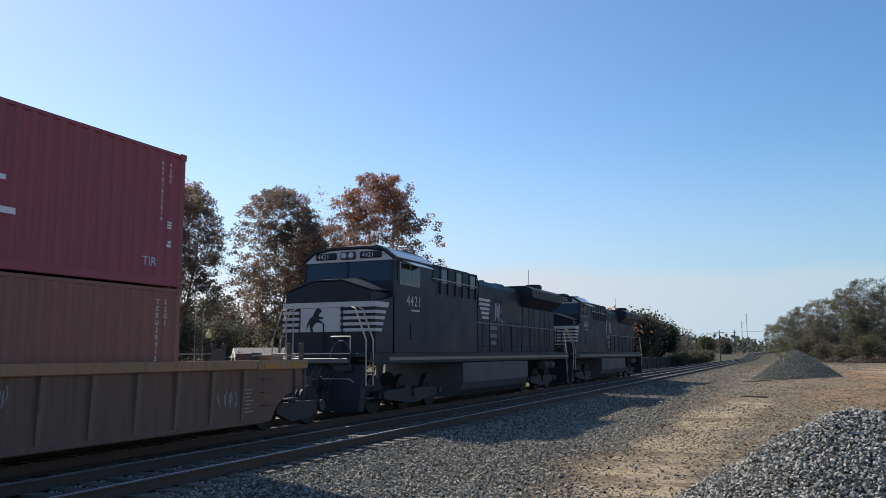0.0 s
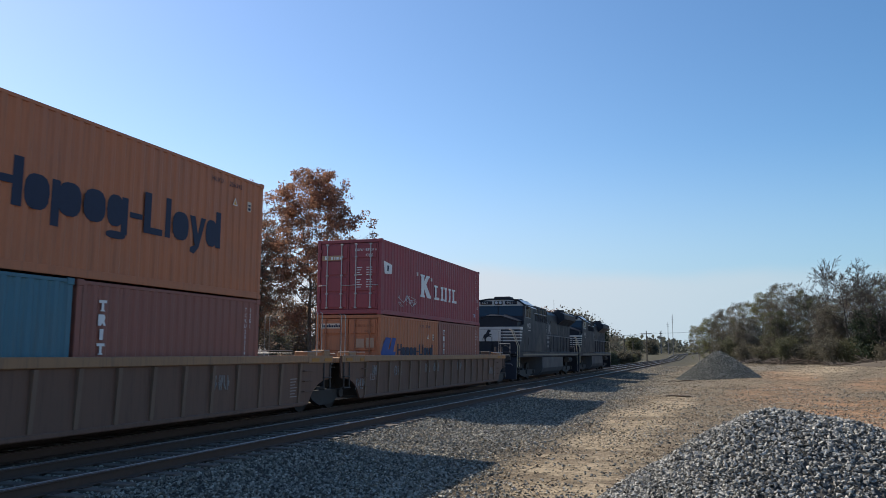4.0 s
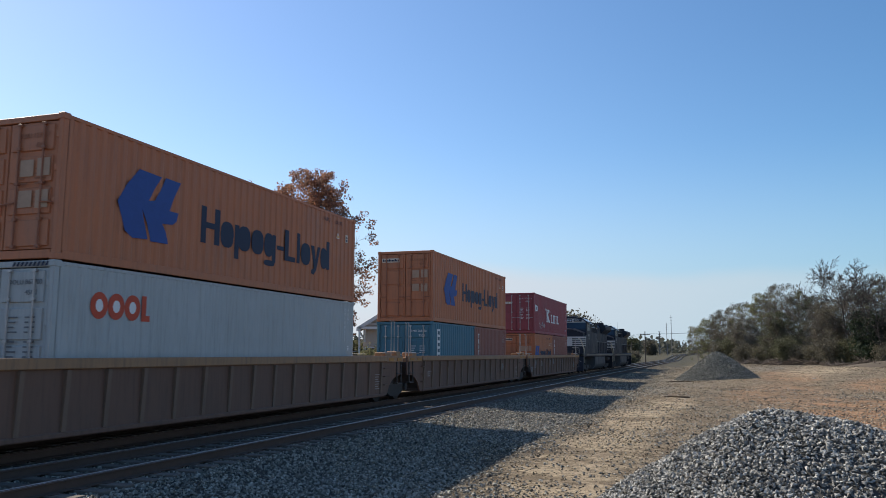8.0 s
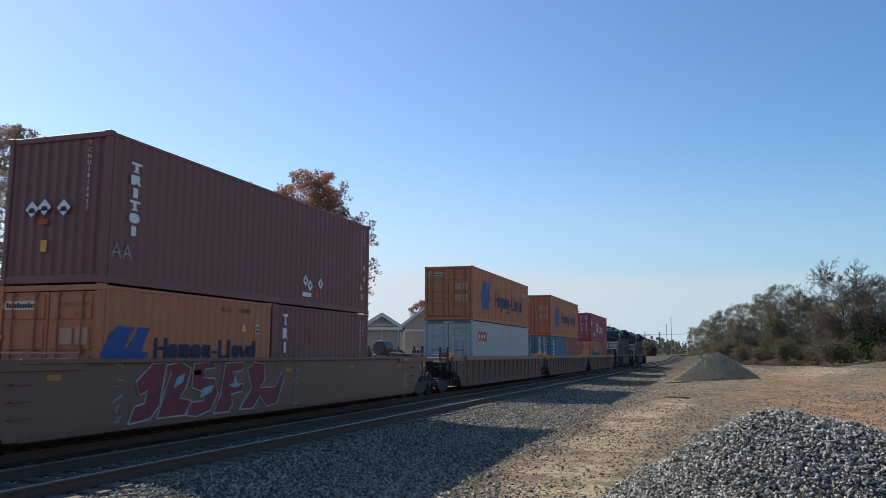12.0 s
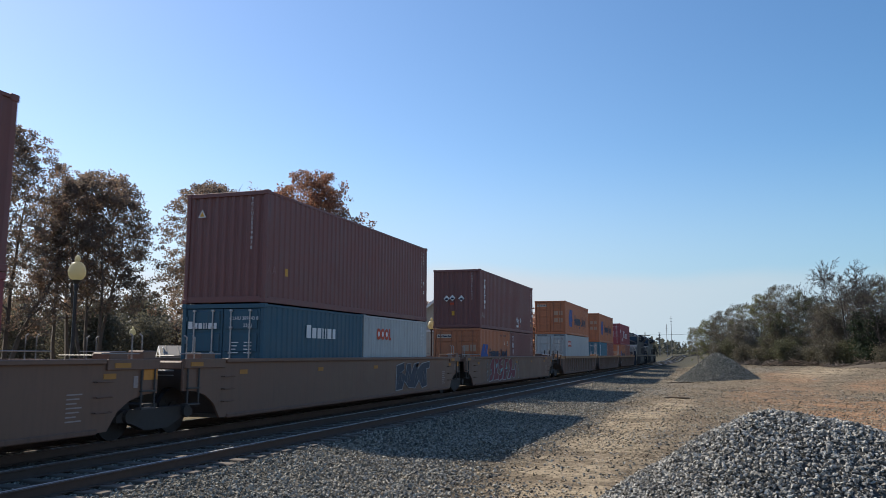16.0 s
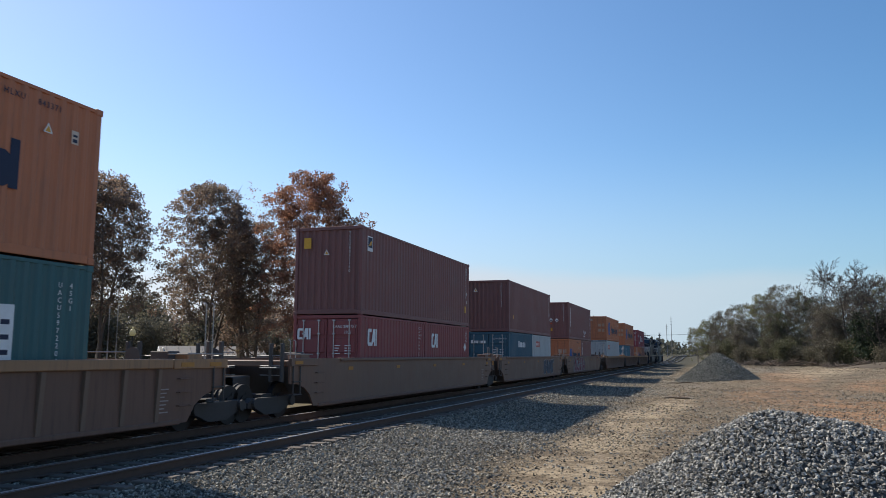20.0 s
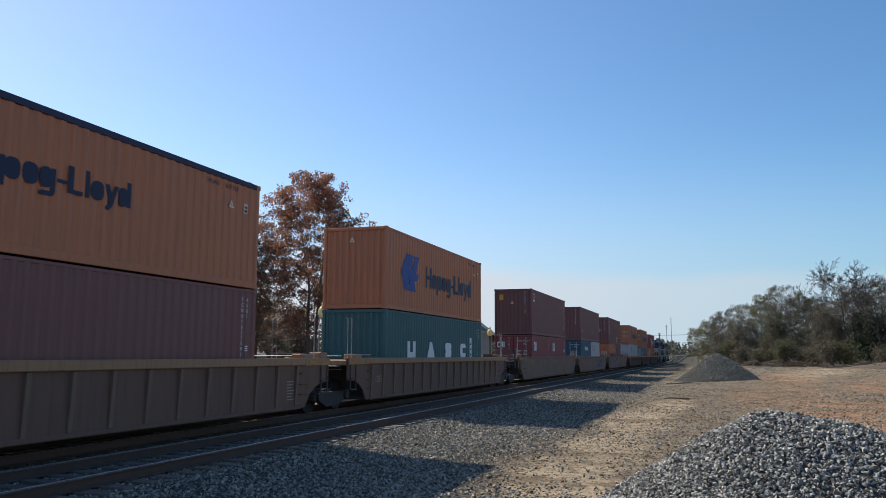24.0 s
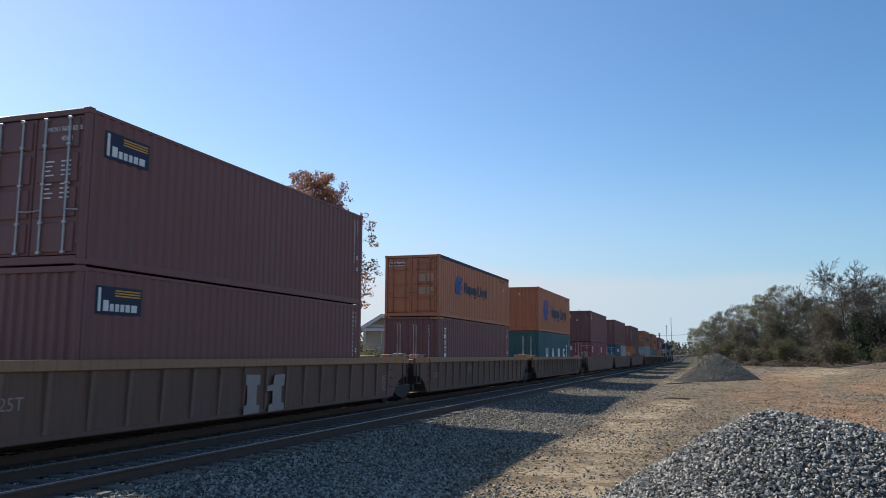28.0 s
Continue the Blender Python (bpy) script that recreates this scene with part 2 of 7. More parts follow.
def big_mesh(name, verts, faces, material, kind="", label="", category="", smooth=False):
    """A large mesh from arrays: verts (n, 3), faces (m, 3 or 4)."""
    me = bpy.data.meshes.new(name)
    k = faces.shape[1]
    me.vertices.add(len(verts))
    me.vertices.foreach_set("co", np.ascontiguousarray(verts, dtype=np.float32).ravel())
    me.loops.add(faces.size)
    me.loops.foreach_set("vertex_index", np.ascontiguousarray(faces, dtype=np.int32).ravel())
    me.polygons.add(len(faces))
    me.polygons.foreach_set("loop_start", np.arange(0, faces.size, k, dtype=np.int32))
    me.polygons.foreach_set("use_smooth", np.full(len(faces), smooth, dtype=bool))
    me.update(calc_edges=True)
    me.materials.append(material)
    return me


def ease(x, a, b):
    t = np.clip((x - a) / (b - a), 0, 1)
    return t * t * (3 - 2 * t)


# ---- ground ----
def wave(x, y, k, seed=0.0):
    """A smooth uneven field made of a few crossing waves."""
    return (np.sin(x * k + seed) * np.cos(y * k * 1.3 - seed * 2) + 0.6 * np.sin(x * k * 2.1 - y * k * 1.7 + seed * 3)
            + 0.4 * np.cos(x * k * 3.7 + y * k * 4.3 + seed)) / 2.0


def rise(x):
    """The line climbs a short grade far ahead."""
    return 1.3 * ease(x, 232, 305) + 1.25 * ease(x, 300, 620)


def ground_z(x, y):
    """Height of the ground: yard, shoulders of the track bed, the rise far ahead."""
    x, y = np.asarray(x, float), np.asarray(y, float)
    yard = -0.42 + 0.05 * wave(x, y, 0.35, 1.0) + 0.02 * wave(x, y, 1.3, 2.0)
    yard = yard + (0.65 * ease(x, 35, 105) + 0.7 * ease(x, 105, 200)) * ease(-y, -5.5, 4)
    bed = -0.335 + 0.012 * wave(x, y, 3.0)
    bed = bed + 0.10 * ease(y, 10.4, 11.0)
    k = ease(y, 6.3, 8.1) * (1 - ease(y, 13.3, 15.5))
    z = yard * (1 - k) + bed * k
    return z + rise(x) + 6 * ease(x, 900, 3000)


def spread(lo, mid0, mid1, hi, fine, coarse):
    """Grid lines: fine in the middle, ever wider outwards."""
    a = [mid0]
    s = fine
    while a[-1] > lo:
        s *= coarse
        a.append(a[-1] - s)
    b = list(np.arange(mid0 + fine, mid1, fine))
    s = fine
    while b[-1] < hi:
        s *= coarse
        b.append(b[-1] + s)
    return np.array(a[::-1] + b)


def ground_material():
    n = Nodes("yard_ground")
    v = n.coord(shift=False)
    sep = n.t.nodes.new("ShaderNodeSeparateXYZ")
    n.link(n.co.outputs["Object"], sep.inputs[0])
    big, mid, fine = n.noise(v, 0.16, 4, 0.6), n.noise(v, 0.9, 6, 0.65), n.noise(v, 26.0, 4, 0.8)
    wear = n.noise(n.coord((0.25, 1.0, 1.0), shift=False), 0.55, 5, 0.6)
    speck = n.noise(v, 9.0, 5, 0.75)
    dirt = n.mix(mid, (0.115, 0.078, 0.046), (0.25, 0.185, 0.115))
    dirt = n.mix(n.ramp(speck, 0.5, 0.68, (0, 0, 0, 1), (0.75, 0.75, 0.75, 1)), dirt, (0.09, 0.07, 0.05))
    vo = n.t.nodes.new("ShaderNodeTexVoronoi")
    vo.inputs["Scale"].default_value = 24.0
    n.link(v, vo.inputs["Vector"])
    bits = n.t.nodes.new("ShaderNodeSeparateColor")
    n.link(vo.outputs["Color"], bits.inputs[0])
    peb = n.ramp(bits.outputs[0], 0.1, 0.95, (0.035, 0.027, 0.018, 1), (0.36, 0.29, 0.20, 1))
    litter = n.mix(n.ramp(speck, 0.48, 0.62, (0, 0, 0, 1), (0.7, 0.7, 0.7, 1)), peb, (0.105, 0.075, 0.045))
    litter = n.mix(n.ramp(mid, 0.45, 0.65, (0, 0, 0, 1), (0.6, 0.6, 0.6, 1)), litter, (0.26, 0.20, 0.13))
    c = n.mix(n.ramp(wear, 0.47, 0.60), litter, dirt)
    c = n.mix(0.35, c, peb)

    tuft = n.noise(v, 3.2, 8, 0.82)

    def patch(x, y, a, b, turn, col, ragged, top):
        """A stained or bare stretch of ground of its own shape."""
        mp = n.t.nodes.new("ShaderNodeMapping")
        mp.vector_type = "TEXTURE"
        mp.inputs["Location"].default_value = (x, y, 0)
        mp.inputs["Rotation"].default_value = (0, 0, radians(turn))
        mp.inputs["Scale"].default_value = (a, b, 1e6)
        n.link(n.co.outputs["Object"], mp.inputs["Vector"])
        gr = n.t.nodes.new("ShaderNodeTexGradient")
        gr.gradient_type = "SPHERICAL"
        n.link(mp.outputs[0], gr.inputs["Vector"])
        mu = n.t.nodes.new("ShaderNodeMath")
        mu.operation = "MULTIPLY"
        n.link(gr.outputs["Fac"], mu.inputs[0])
        n.link(ragged, mu.inputs[1])
        return n.mix(n.ramp(mu.outputs[0], 0.05, 0.24, (0, 0, 0, 1), (top, top, top, 1)), c, col)

    rag = n.noise(n.coord((0.5, 1.4, 1.0), shift=False), 1.1, 6, 0.75)
    clay = n.mix(0.2, n.mix(tuft, (0.17, 0.08, 0.038), (0.52, 0.275, 0.135)), peb)
    sand = n.mix(0.12, n.mix(tuft, (0.32, 0.245, 0.15), (0.66, 0.53, 0.36)), peb)
    for x, y, a, b, turn, top in ((34, -5.6, 13, 3.6, -10, 0.9), (27, -4.6, 7, 2.0, -12, 0.8), (46, -3.4, 16, 3.4, -6, 0.55), (72, -6.0, 18, 3.2, -4, 0.7), (60, -11, 14, 3.5, -15, 0.7)):
        c = patch(x, y, a, b, turn, clay, rag, top)
    grit = n.mix(0.5, n.mix(tuft, (0.10, 0.098, 0.085), (0.30, 0.29, 0.25)), peb)
    for x, y, a, b, turn in ((72, 1.5, 26, 4.5, -3), (92, -5.5, 16, 3.5, -8), (50, 3.4, 12, 1.8, 0)):
        c = patch(x, y, a, b, turn, grit, rag, 0.75)
    for x, y, a, b, turn in ((27.5, 2.4, 7.0, 1.7, 4), (19.5, 2.4, 5.5, 1.5, 8), (13.5, 2.5, 5.0, 1.25, 10), (36, 1.6, 7, 1.3, 0), (96, -11.5, 36, 4.4, -10), (104, -14.5, 28, 3.0, -12)):
        c = patch(x, y, a, b, turn, sand, rag, 0.66)
    # leaf litter lies in drifts, bare grit between
    drift = n.noise(n.coord((1.0, 0.6, 1.0), shift=False), 0.3, 8, 0.76)
    c = n.mix(n.ramp(drift, 0.51, 0.57, (0, 0, 0, 1), (0.75, 0.75, 0.75, 1)), c, n.mix(tuft, (0.07, 0.05, 0.032), (0.21, 0.155, 0.10)))
    c = n.mix(n.ramp(tuft, 0.40, 0.52, (0.65, 0.65, 0.65, 1), (0, 0, 0, 1)), c, (0.085, 0.065, 0.045))
    c = n.mix(n.ramp(tuft, 0.55, 0.68, (0, 0, 0, 1), (0.55, 0.55, 0.55, 1)), c, (0.46, 0.38, 0.27))
    # stone of the track bed spreads out from the line of the shoulder
    ma = n.t.nodes.new("ShaderNodeMath")
    ma.operation = "MULTIPLY_ADD"
    n.link(big, ma.inputs[0])
    ma.inputs[1].default_value = 4.0
    n.link(sep.outputs["Y"], ma.inputs[2])
    mr = n.t.nodes.new("ShaderNodeMapRange")
    mr.inputs[1].default_value, mr.inputs[2].default_value = 5.2, 6.6
    n.link(ma.outputs[0], mr.inputs[0])
    mr2 = n.t.nodes.new("ShaderNodeMapRange")
    mr2.inputs[1].default_value, mr2.inputs[2].default_value = 17.5, 16.0
    n.link(ma.outputs[0], mr2.inputs[0])
    mm = n.t.nodes.new("ShaderNodeMath")
    mm.operation = "MULTIPLY"
    n.link(mr.outputs[0], mm.inputs[0])
    n.link(mr2.outputs[0], mm.inputs[1])
    # dark base tone holds painted shade for the gaps between loose stones
    stone = n.ramp(bits.outputs[1], 0.05, 0.95, (0.025, 0.023, 0.020, 1), (0.13, 0.12, 0.10, 1))
    stone = n.mix(n.ramp(mid, 0.35, 0.7, (0, 0, 0, 1), (0.6, 0.6, 0.6, 1)), stone, (0.075, 0.07, 0.062))
    c = n.mix(mm.outputs[0], c, stone)
    # dry grass beyond the tracks and in the distance
    mg = n.t.nodes.new("ShaderNodeMapRange")
    mg.inputs[1].default_value, mg.inputs[2].default_value = 14.5, 17.0
    n.link(sep.outputs["Y"], mg.inputs[0])
    grass = n.mix(mid, (0.075, 0.075, 0.035), (0.17, 0.135, 0.075))
    c = n.mix(mg.outputs[0], c, grass)
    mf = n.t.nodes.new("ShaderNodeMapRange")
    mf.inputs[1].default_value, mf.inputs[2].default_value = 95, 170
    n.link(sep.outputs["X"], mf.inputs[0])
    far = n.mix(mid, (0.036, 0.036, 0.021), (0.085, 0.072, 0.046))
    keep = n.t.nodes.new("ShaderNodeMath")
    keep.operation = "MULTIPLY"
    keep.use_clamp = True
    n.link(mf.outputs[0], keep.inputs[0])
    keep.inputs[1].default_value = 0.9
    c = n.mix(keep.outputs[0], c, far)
    n.bump(n.mix(0.5, fine, speck), 0.9, 0.06)
    return n.done(c, 0.95, spec=0.2)


def build_ground():
    xs = spread(-300, -6, 60, 4500, 0.4, 1.11)
    ys = spread(-3000, -14, 18, 3000, 0.4, 1.13)
    gx, gy = np.meshgrid(xs, ys, indexing="ij")
    v = np.stack([gx, gy, ground_z(gx, gy)], -1).reshape(-1, 3)
    i = np.arange(len(xs) * len(ys)).reshape(len(xs), len(ys))
    f = np.stack([i[:-1, :-1], i[1:, :-1], i[1:, 1:], i[:-1, 1:]], -1).reshape(-1, 4)
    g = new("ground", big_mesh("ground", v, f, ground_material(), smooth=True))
    tagged(g, "tan dirt and gravel railway yard with rust-red patches", "ground", kind="structure")


build_ground()

# ---- stones ----
def stone_shapes(count, rng):
    """A few angular broken stones with a flat top, as arrays on one set of faces."""
    faces = np.array([(3, 4, 5), (0, 1, 4), (0, 4, 3), (1, 2, 5), (1, 5, 4), (2, 0, 3), (2, 3, 5)])
    shapes = []
    for _ in range(count):
        th = np.array([0.0, 2.1, 4.2]) + rng.normal(0, 0.3, 3)
        low = np.stack([np.cos(th), np.sin(th), np.full(3, -0.5)], -1) * rng.uniform(0.8, 1.2, (3, 1))
        th = th + rng.uniform(-0.9, 0.9) + rng.normal(0, 0.15, 3)
        top = np.stack([np.cos(th) * 0.72, np.sin(th) * 0.72, rng.uniform(0.25, 0.75, 3)], -1) * rng.uniform(0.8, 1.15, (3, 1))
        shapes.append(np.concatenate([low, top]) * np.array([1.2, rng.uniform(0.7, 1.0), rng.uniform(0.6, 0.95)]))
    return shapes, faces


def scatter(centres, sizes, rng, shapes, faces):
    """Turned copies of the stones at all the centres, as one pair of arrays."""
    n = len(centres)
    pick = rng.integers(0, len(shapes), n)
    sv = np.array(shapes)[pick]
    q = rng.normal(size=(n, 4))
    q[:, 1:3] *= 0.32
    q /= np.linalg.norm(q, axis=1)[:, None]
    w, x, y, z = q.T
    r = np.stack([np.stack([1 - 2 * (y * y + z * z), 2 * (x * y - z * w), 2 * (x * z + y * w)], -1),
                  np.stack([2 * (x * y + z * w), 1 - 2 * (x * x + z * z), 2 * (y * z - x * w)], -1),
                  np.stack([2 * (x * z - y * w), 2 * (y * z + x * w), 1 - 2 * (x * x + y * y)], -1)], 1)
    v = np.einsum("nij,nkj->nki", r, sv) * sizes[:, None, None] + centres[:, None, :]
    k = sv.shape[1]
    f = (faces[None] + (np.arange(n) * k)[:, None, None]).reshape(-1, 3)
    return v.reshape(-1, 3), f


def stone_material(name, lo, hi, tint=(1, 1, 1)):
    n = Nodes(name)
    geo = n.t.nodes.new("ShaderNodeNewGeometry")
    oi = n.t.nodes.new("ShaderNodeObjectInfo")
    ad = n.t.nodes.new("ShaderNodeMath")
    ad.operation = "ADD"
    n.link(geo.outputs["Random Per Island"], ad.inputs[0])
    n.link(oi.outputs["Random"], ad.inputs[1])
    fr = n.t.nodes.new("ShaderNodeMath")
    fr.operation = "FRACT"
    n.link(ad.outputs[0], fr.inputs[0])
    a, b = tuple(lo * t for t in tint) + (1,), tuple(hi * t for t in tint) + (1,)
    c = n.ramp(fr.outputs[0], 0.0, 1.0, a, b)
    f = n.noise(n.coord(shift=False), 40.0, 3, 0.7)
    c = n.mix(n.ramp(f, 0.55, 0.75, (0, 0, 0, 1), (0.4, 0.4, 0.4, 1)), c, (0.3, 0.26, 0.2))
    n.bump(f, 0.3, 0.01)
    return n.done(c, 0.9, spec=0.25)


STONE = stone_material("crushed_granite", 0.06, 0.49, (1.0, 0.965, 0.87))
OLDSTONE = stone_material("dusty_ballast", 0.08, 0.45, (1.0, 0.935, 0.79))
DARKSTONE = stone_material("grey_green_ballast", 0.06, 0.31, (0.98, 0.99, 0.88))
DUSTSTONE = stone_material("tan_dusty_stone", 0.04, 0.52, (1.0, 0.83, 0.59))


# dark heap core: shade in the gaps between stones, put into the colour
GAPSHADE = stone_material("shaded_gap_stone", 0.06, 0.10, (1.0, 0.95, 0.85))


def build_gravel():
    rng = np.random.default_rng(5)
    shapes, faces = stone_shapes(14, rng)
    flat = np.array([(1, 0, -0.3), (-0.5, 0.87, -0.3), (-0.5, -0.87, -0.3), (0.1, 0, 0.75)])
    chips = [flat * rng.uniform(0.7, 1.3, (4, 3)) for _ in range(12)]
    chip_faces = np.array([(0, 1, 3), (1, 2, 3), (2, 0, 3), (0, 2, 1)])
    # dense stone on the shoulder of the track bed, thinning out over the yard
    n = 200000
    d = 5.0 + 47.0 * rng.random(n) ** 1.9
    a = radians(-13) + radians(62) * rng.random(n)
    x, y = d * np.cos(a), d * np.sin(a)
    edge = 4.6 + 0.9 * wave(x, y, 0.45, 3.0)
    dens = np.clip(0.14 + 0.86 * ease(y, edge - 1.6, edge + 0.5), 0, 1) * (y < 13.4)
    dens = dens * (1 - 0.25 * ease(y, 0.8, 1.8) * (1 - ease(y, 3.0, 3.8)) * (x < 42))
    dens = np.where(y < edge - 1.0, dens * (0.45 + 1.1 * (wave(x, y, 0.6, 7.0) > 0.05)), dens)
    keep = (rng.random(n) < dens) & (x > 4)
    x, y, d = x[keep], y[keep], d[keep]
    size = rng.uniform(0.011, 0.034, len(x)) * (1 + 0.012 * d)
    v, f = scatter(np.stack([x, y, ground_z(x, y) + size * rng.uniform(0.1, 0.75, len(x))], -1), size, rng, shapes, faces)
    ob = new("gravel", big_mesh("gravel", v, f, OLDSTONE))
    tagged(ob, "loose grey and tan crushed stone beside the tracks", "gravel", kind="stuff")
    # smaller chips all over the yard and further down the line
    n = 150000
    d = 10 + 125 * rng.random(n) ** 1.4
    a = radians(-16) + radians(42) * rng.random(n)
    x, y = d * np.cos(a), d * np.sin(a)
    keep = (y < 8.0) & (rng.random(n) < np.clip(0.35 + 0.65 * ease(y, 2.0, 5.0) + 0.5 * wave(x, y, 0.5, 4.0), 0.12, 1) * (1 - 0.4 * ease(y, 0.6, 1.8) * (1 - ease(y, 3.2, 4.2)) * (x < 42)))
    x, y, d = x[keep], y[keep], d[keep]
    size = rng.uniform(0.010, 0.026, len(x)) * (1 + 0.022 * d)
    v, f = scatter(np.stack([x, y, ground_z(x, y) + size * 0.1], -1), size, rng, chips, chip_faces)
    ob = new("gravel", big_mesh("gravel", v, f, DUSTSTONE))
    tagged(ob, "dusty tan stone chips strewn over the yard", "gravel", kind="stuff")


build_gravel()


def build_litter():
    """Dead stalks, twigs and leaf scraps strewn over the yard."""
    rng = np.random.default_rng(15)
    n = 120000
    d = 9.0 + 110.0 * rng.random(n) ** 1.5
    a = radians(-15) + radians(35) * rng.random(n)
    x, y = d * np.cos(a), d * np.sin(a)
    keep = (y < 5.2 + 0.8 * wave(x, y, 0.45, 3.0)) & (rng.random(n) < np.clip(0.5 + 0.8 * wave(x * 0.5, y * 1.4, 0.8, 5.0), 0.08, 1))
    x, y, d = x[keep], y[keep], d[keep]
    n = len(x)
    t = rng.uniform(0, math.tau, n)
    long = rng.uniform(0.012, 0.036, n) * (1 + 0.016 * d)
    wid = long * rng.uniform(0.10, 0.35, n)
    u = np.stack([np.cos(t), np.sin(t), rng.normal(0, 0.12, n)], -1) * long[:, None]
    w = np.stack([-np.sin(t), np.cos(t), rng.normal(0, 0.25, n)], -1) * wid[:, None]
    c = np.stack([x, y, ground_z(x, y) + long * 0.15], -1)
    up = np.array([0, 0, 1.0]) * wid[:, None]
    v = np.stack([c - u, c + w, c + u, c - w + up], 1).reshape(-1, 3)
    f = np.arange(n * 4).reshape(-1, 4)
    mt = Nodes("dead_stalks")
    geo = mt.t.nodes.new("ShaderNodeNewGeometry")
    col = mt.ramp(geo.outputs["Random Per Island"], 0.2, 1.0, (0.028, 0.022, 0.015, 1), (0.38, 0.30, 0.20, 1))
    ob = new("ground_litter", big_mesh("ground_litter", v, f, mt.done(col, 0.9, spec=0.2)))
    tagged(ob, "dead stalks, twigs and leaf scraps on the dirt", "litter", kind="stuff")


build_litter()


def mound_z(u, v, a, b, h, seed, b2=None):
    """A tipped heap: even flanks, a rounded top and a worn foot; b2: a longer run on the one side."""
    bb = np.where(v < 0, b2 or b, b)
    r = np.sqrt((u / a) ** 2 + (v / bb) ** 2) * (1 + 0.07 * wave(u, v, 2.4 / a, seed))
    r = (np.sqrt(r * r + 0.022) - 0.148) * 1.12
    return h * np.clip(1 - r, -0.2, 1) + h * 0.018 * wave(u, v, 7.0 / a, seed + 1)


def build_pile(name, label, cx, cy, a, b, turn, h, size, count, singles, seed, b2=None, mat=STONE):
    """A heap of crushed stone: its core, the loose stones on it, and the ones in front, each by itself."""
    rng = np.random.default_rng(seed)
    shapes, faces = stone_shapes(12, rng)
    ca, sa = math.cos(radians(turn)), math.sin(radians(turn))

    def spot(u, v):
        x, y = cx + u * ca - v * sa, cy + u * sa + v * ca
        return np.stack([x, y, ground_z(x, y) + mound_z(u, v, a, b, h, seed, b2)], -1)
    t = thing(name, label, "gravel pile", pose(cx, cy, float(ground_z(cx, cy))))
    inv = t.matrix_basis.inverted()
    rr, tt = np.meshgrid(np.linspace(0.001, 1.12, 26), np.linspace(0, math.tau, 60), indexing="ij")
    p = spot(rr * np.cos(tt) * a, rr * np.sin(tt) * np.where(np.sin(tt) < 0, b2 or b, b)).reshape(-1, 3) - np.array(t.location)
    p[:, 2] -= size * 1.1
    i = np.arange(26 * 60).reshape(26, 60)
    f = np.stack([i[:-1, :-1], i[1:, :-1], i[1:, 1:], i[:-1, 1:]], -1).reshape(-1, 4)
    place("heap_core", big_mesh("heap_core", p, f, GAPSHADE if mat in (STONE, DARKSTONE) else mat, smooth=True), t)
    r = np.sqrt(rng.random(count)) * 1.06
    th = rng.random(count) * math.tau
    keep = (r * np.cos(th) < 0.3) | (rng.random(count) < 0.12)      # the far flank is left thinner
    r, th = r[keep], th[keep]
    count = len(r)
    c = spot(r * np.cos(th) * a, r * np.sin(th) * np.where(np.sin(th) < 0, b2 or b, b)) - np.array(t.location)
    sz = size * rng.uniform(0.45, 1.45, count) ** 1.4
    c[:, 2] += rng.uniform(-0.9, 0.8, count) * size
    v, f = scatter(c, sz, rng, shapes, faces)
    ob = place("loose_stone", big_mesh("loose_stone", v, f, mat), t)
    tagged(ob, kind="stuff")
    if singles:
        meshes = [big_mesh("stone", s, faces, STONE) for s in shapes]
        r = np.sqrt(rng.random(singles)) * 0.75
        th = rng.random(singles) * math.tau
        c = spot(r * np.cos(th) * a, r * np.sin(th) * np.where(np.sin(th) < 0, b2 or b, b)) - np.array(t.location)
        for k in range(singles):
            e = Euler(rng.uniform(-0.6, 0.6, 2).tolist() + [rng.uniform(0, 6.28)])
            s = size * rng.uniform(1.0, 1.7)
            place("stone", meshes[k % len(meshes)], t, m=Matrix.LocRotScale(c[k] + np.array([0, 0, size * 0.5]), e, (s, s, s)))
    return t


build_pile("gravel_pile", "heap of fresh grey crushed granite on the yard", 6.4, -0.42, 2.8, 2.5, 8, 1.69, 0.0126, 150000, 290, 11, 4.4)
build_pile("gravel_pile", "tall cone of grey ballast stone near the tracks", 67.0, -0.4, 3.2, 3.1, 0, 2.02, 0.033, 21000, 0, 12, None, DARKSTONE)


# ---- tracks ----
def rail_bend(x):
    """Sideways shift and rise of the line far ahead."""
    return -0.012 * max(0.0, x - 330), float(rise(x))


RAIL = [(-0.07, -0.172), (0.07, -0.172), (0.07, -0.16), (0.012, -0.145), (0.010, -0.045), (0.036, -0.036), (0.036, -0.006), (0.028, 0.0),
        (-0.028, 0.0), (-0.036, -0.006), (-0.036, -0.036), (-0.010, -0.045), (-0.012, -0.145), (-0.07, -0.16)]


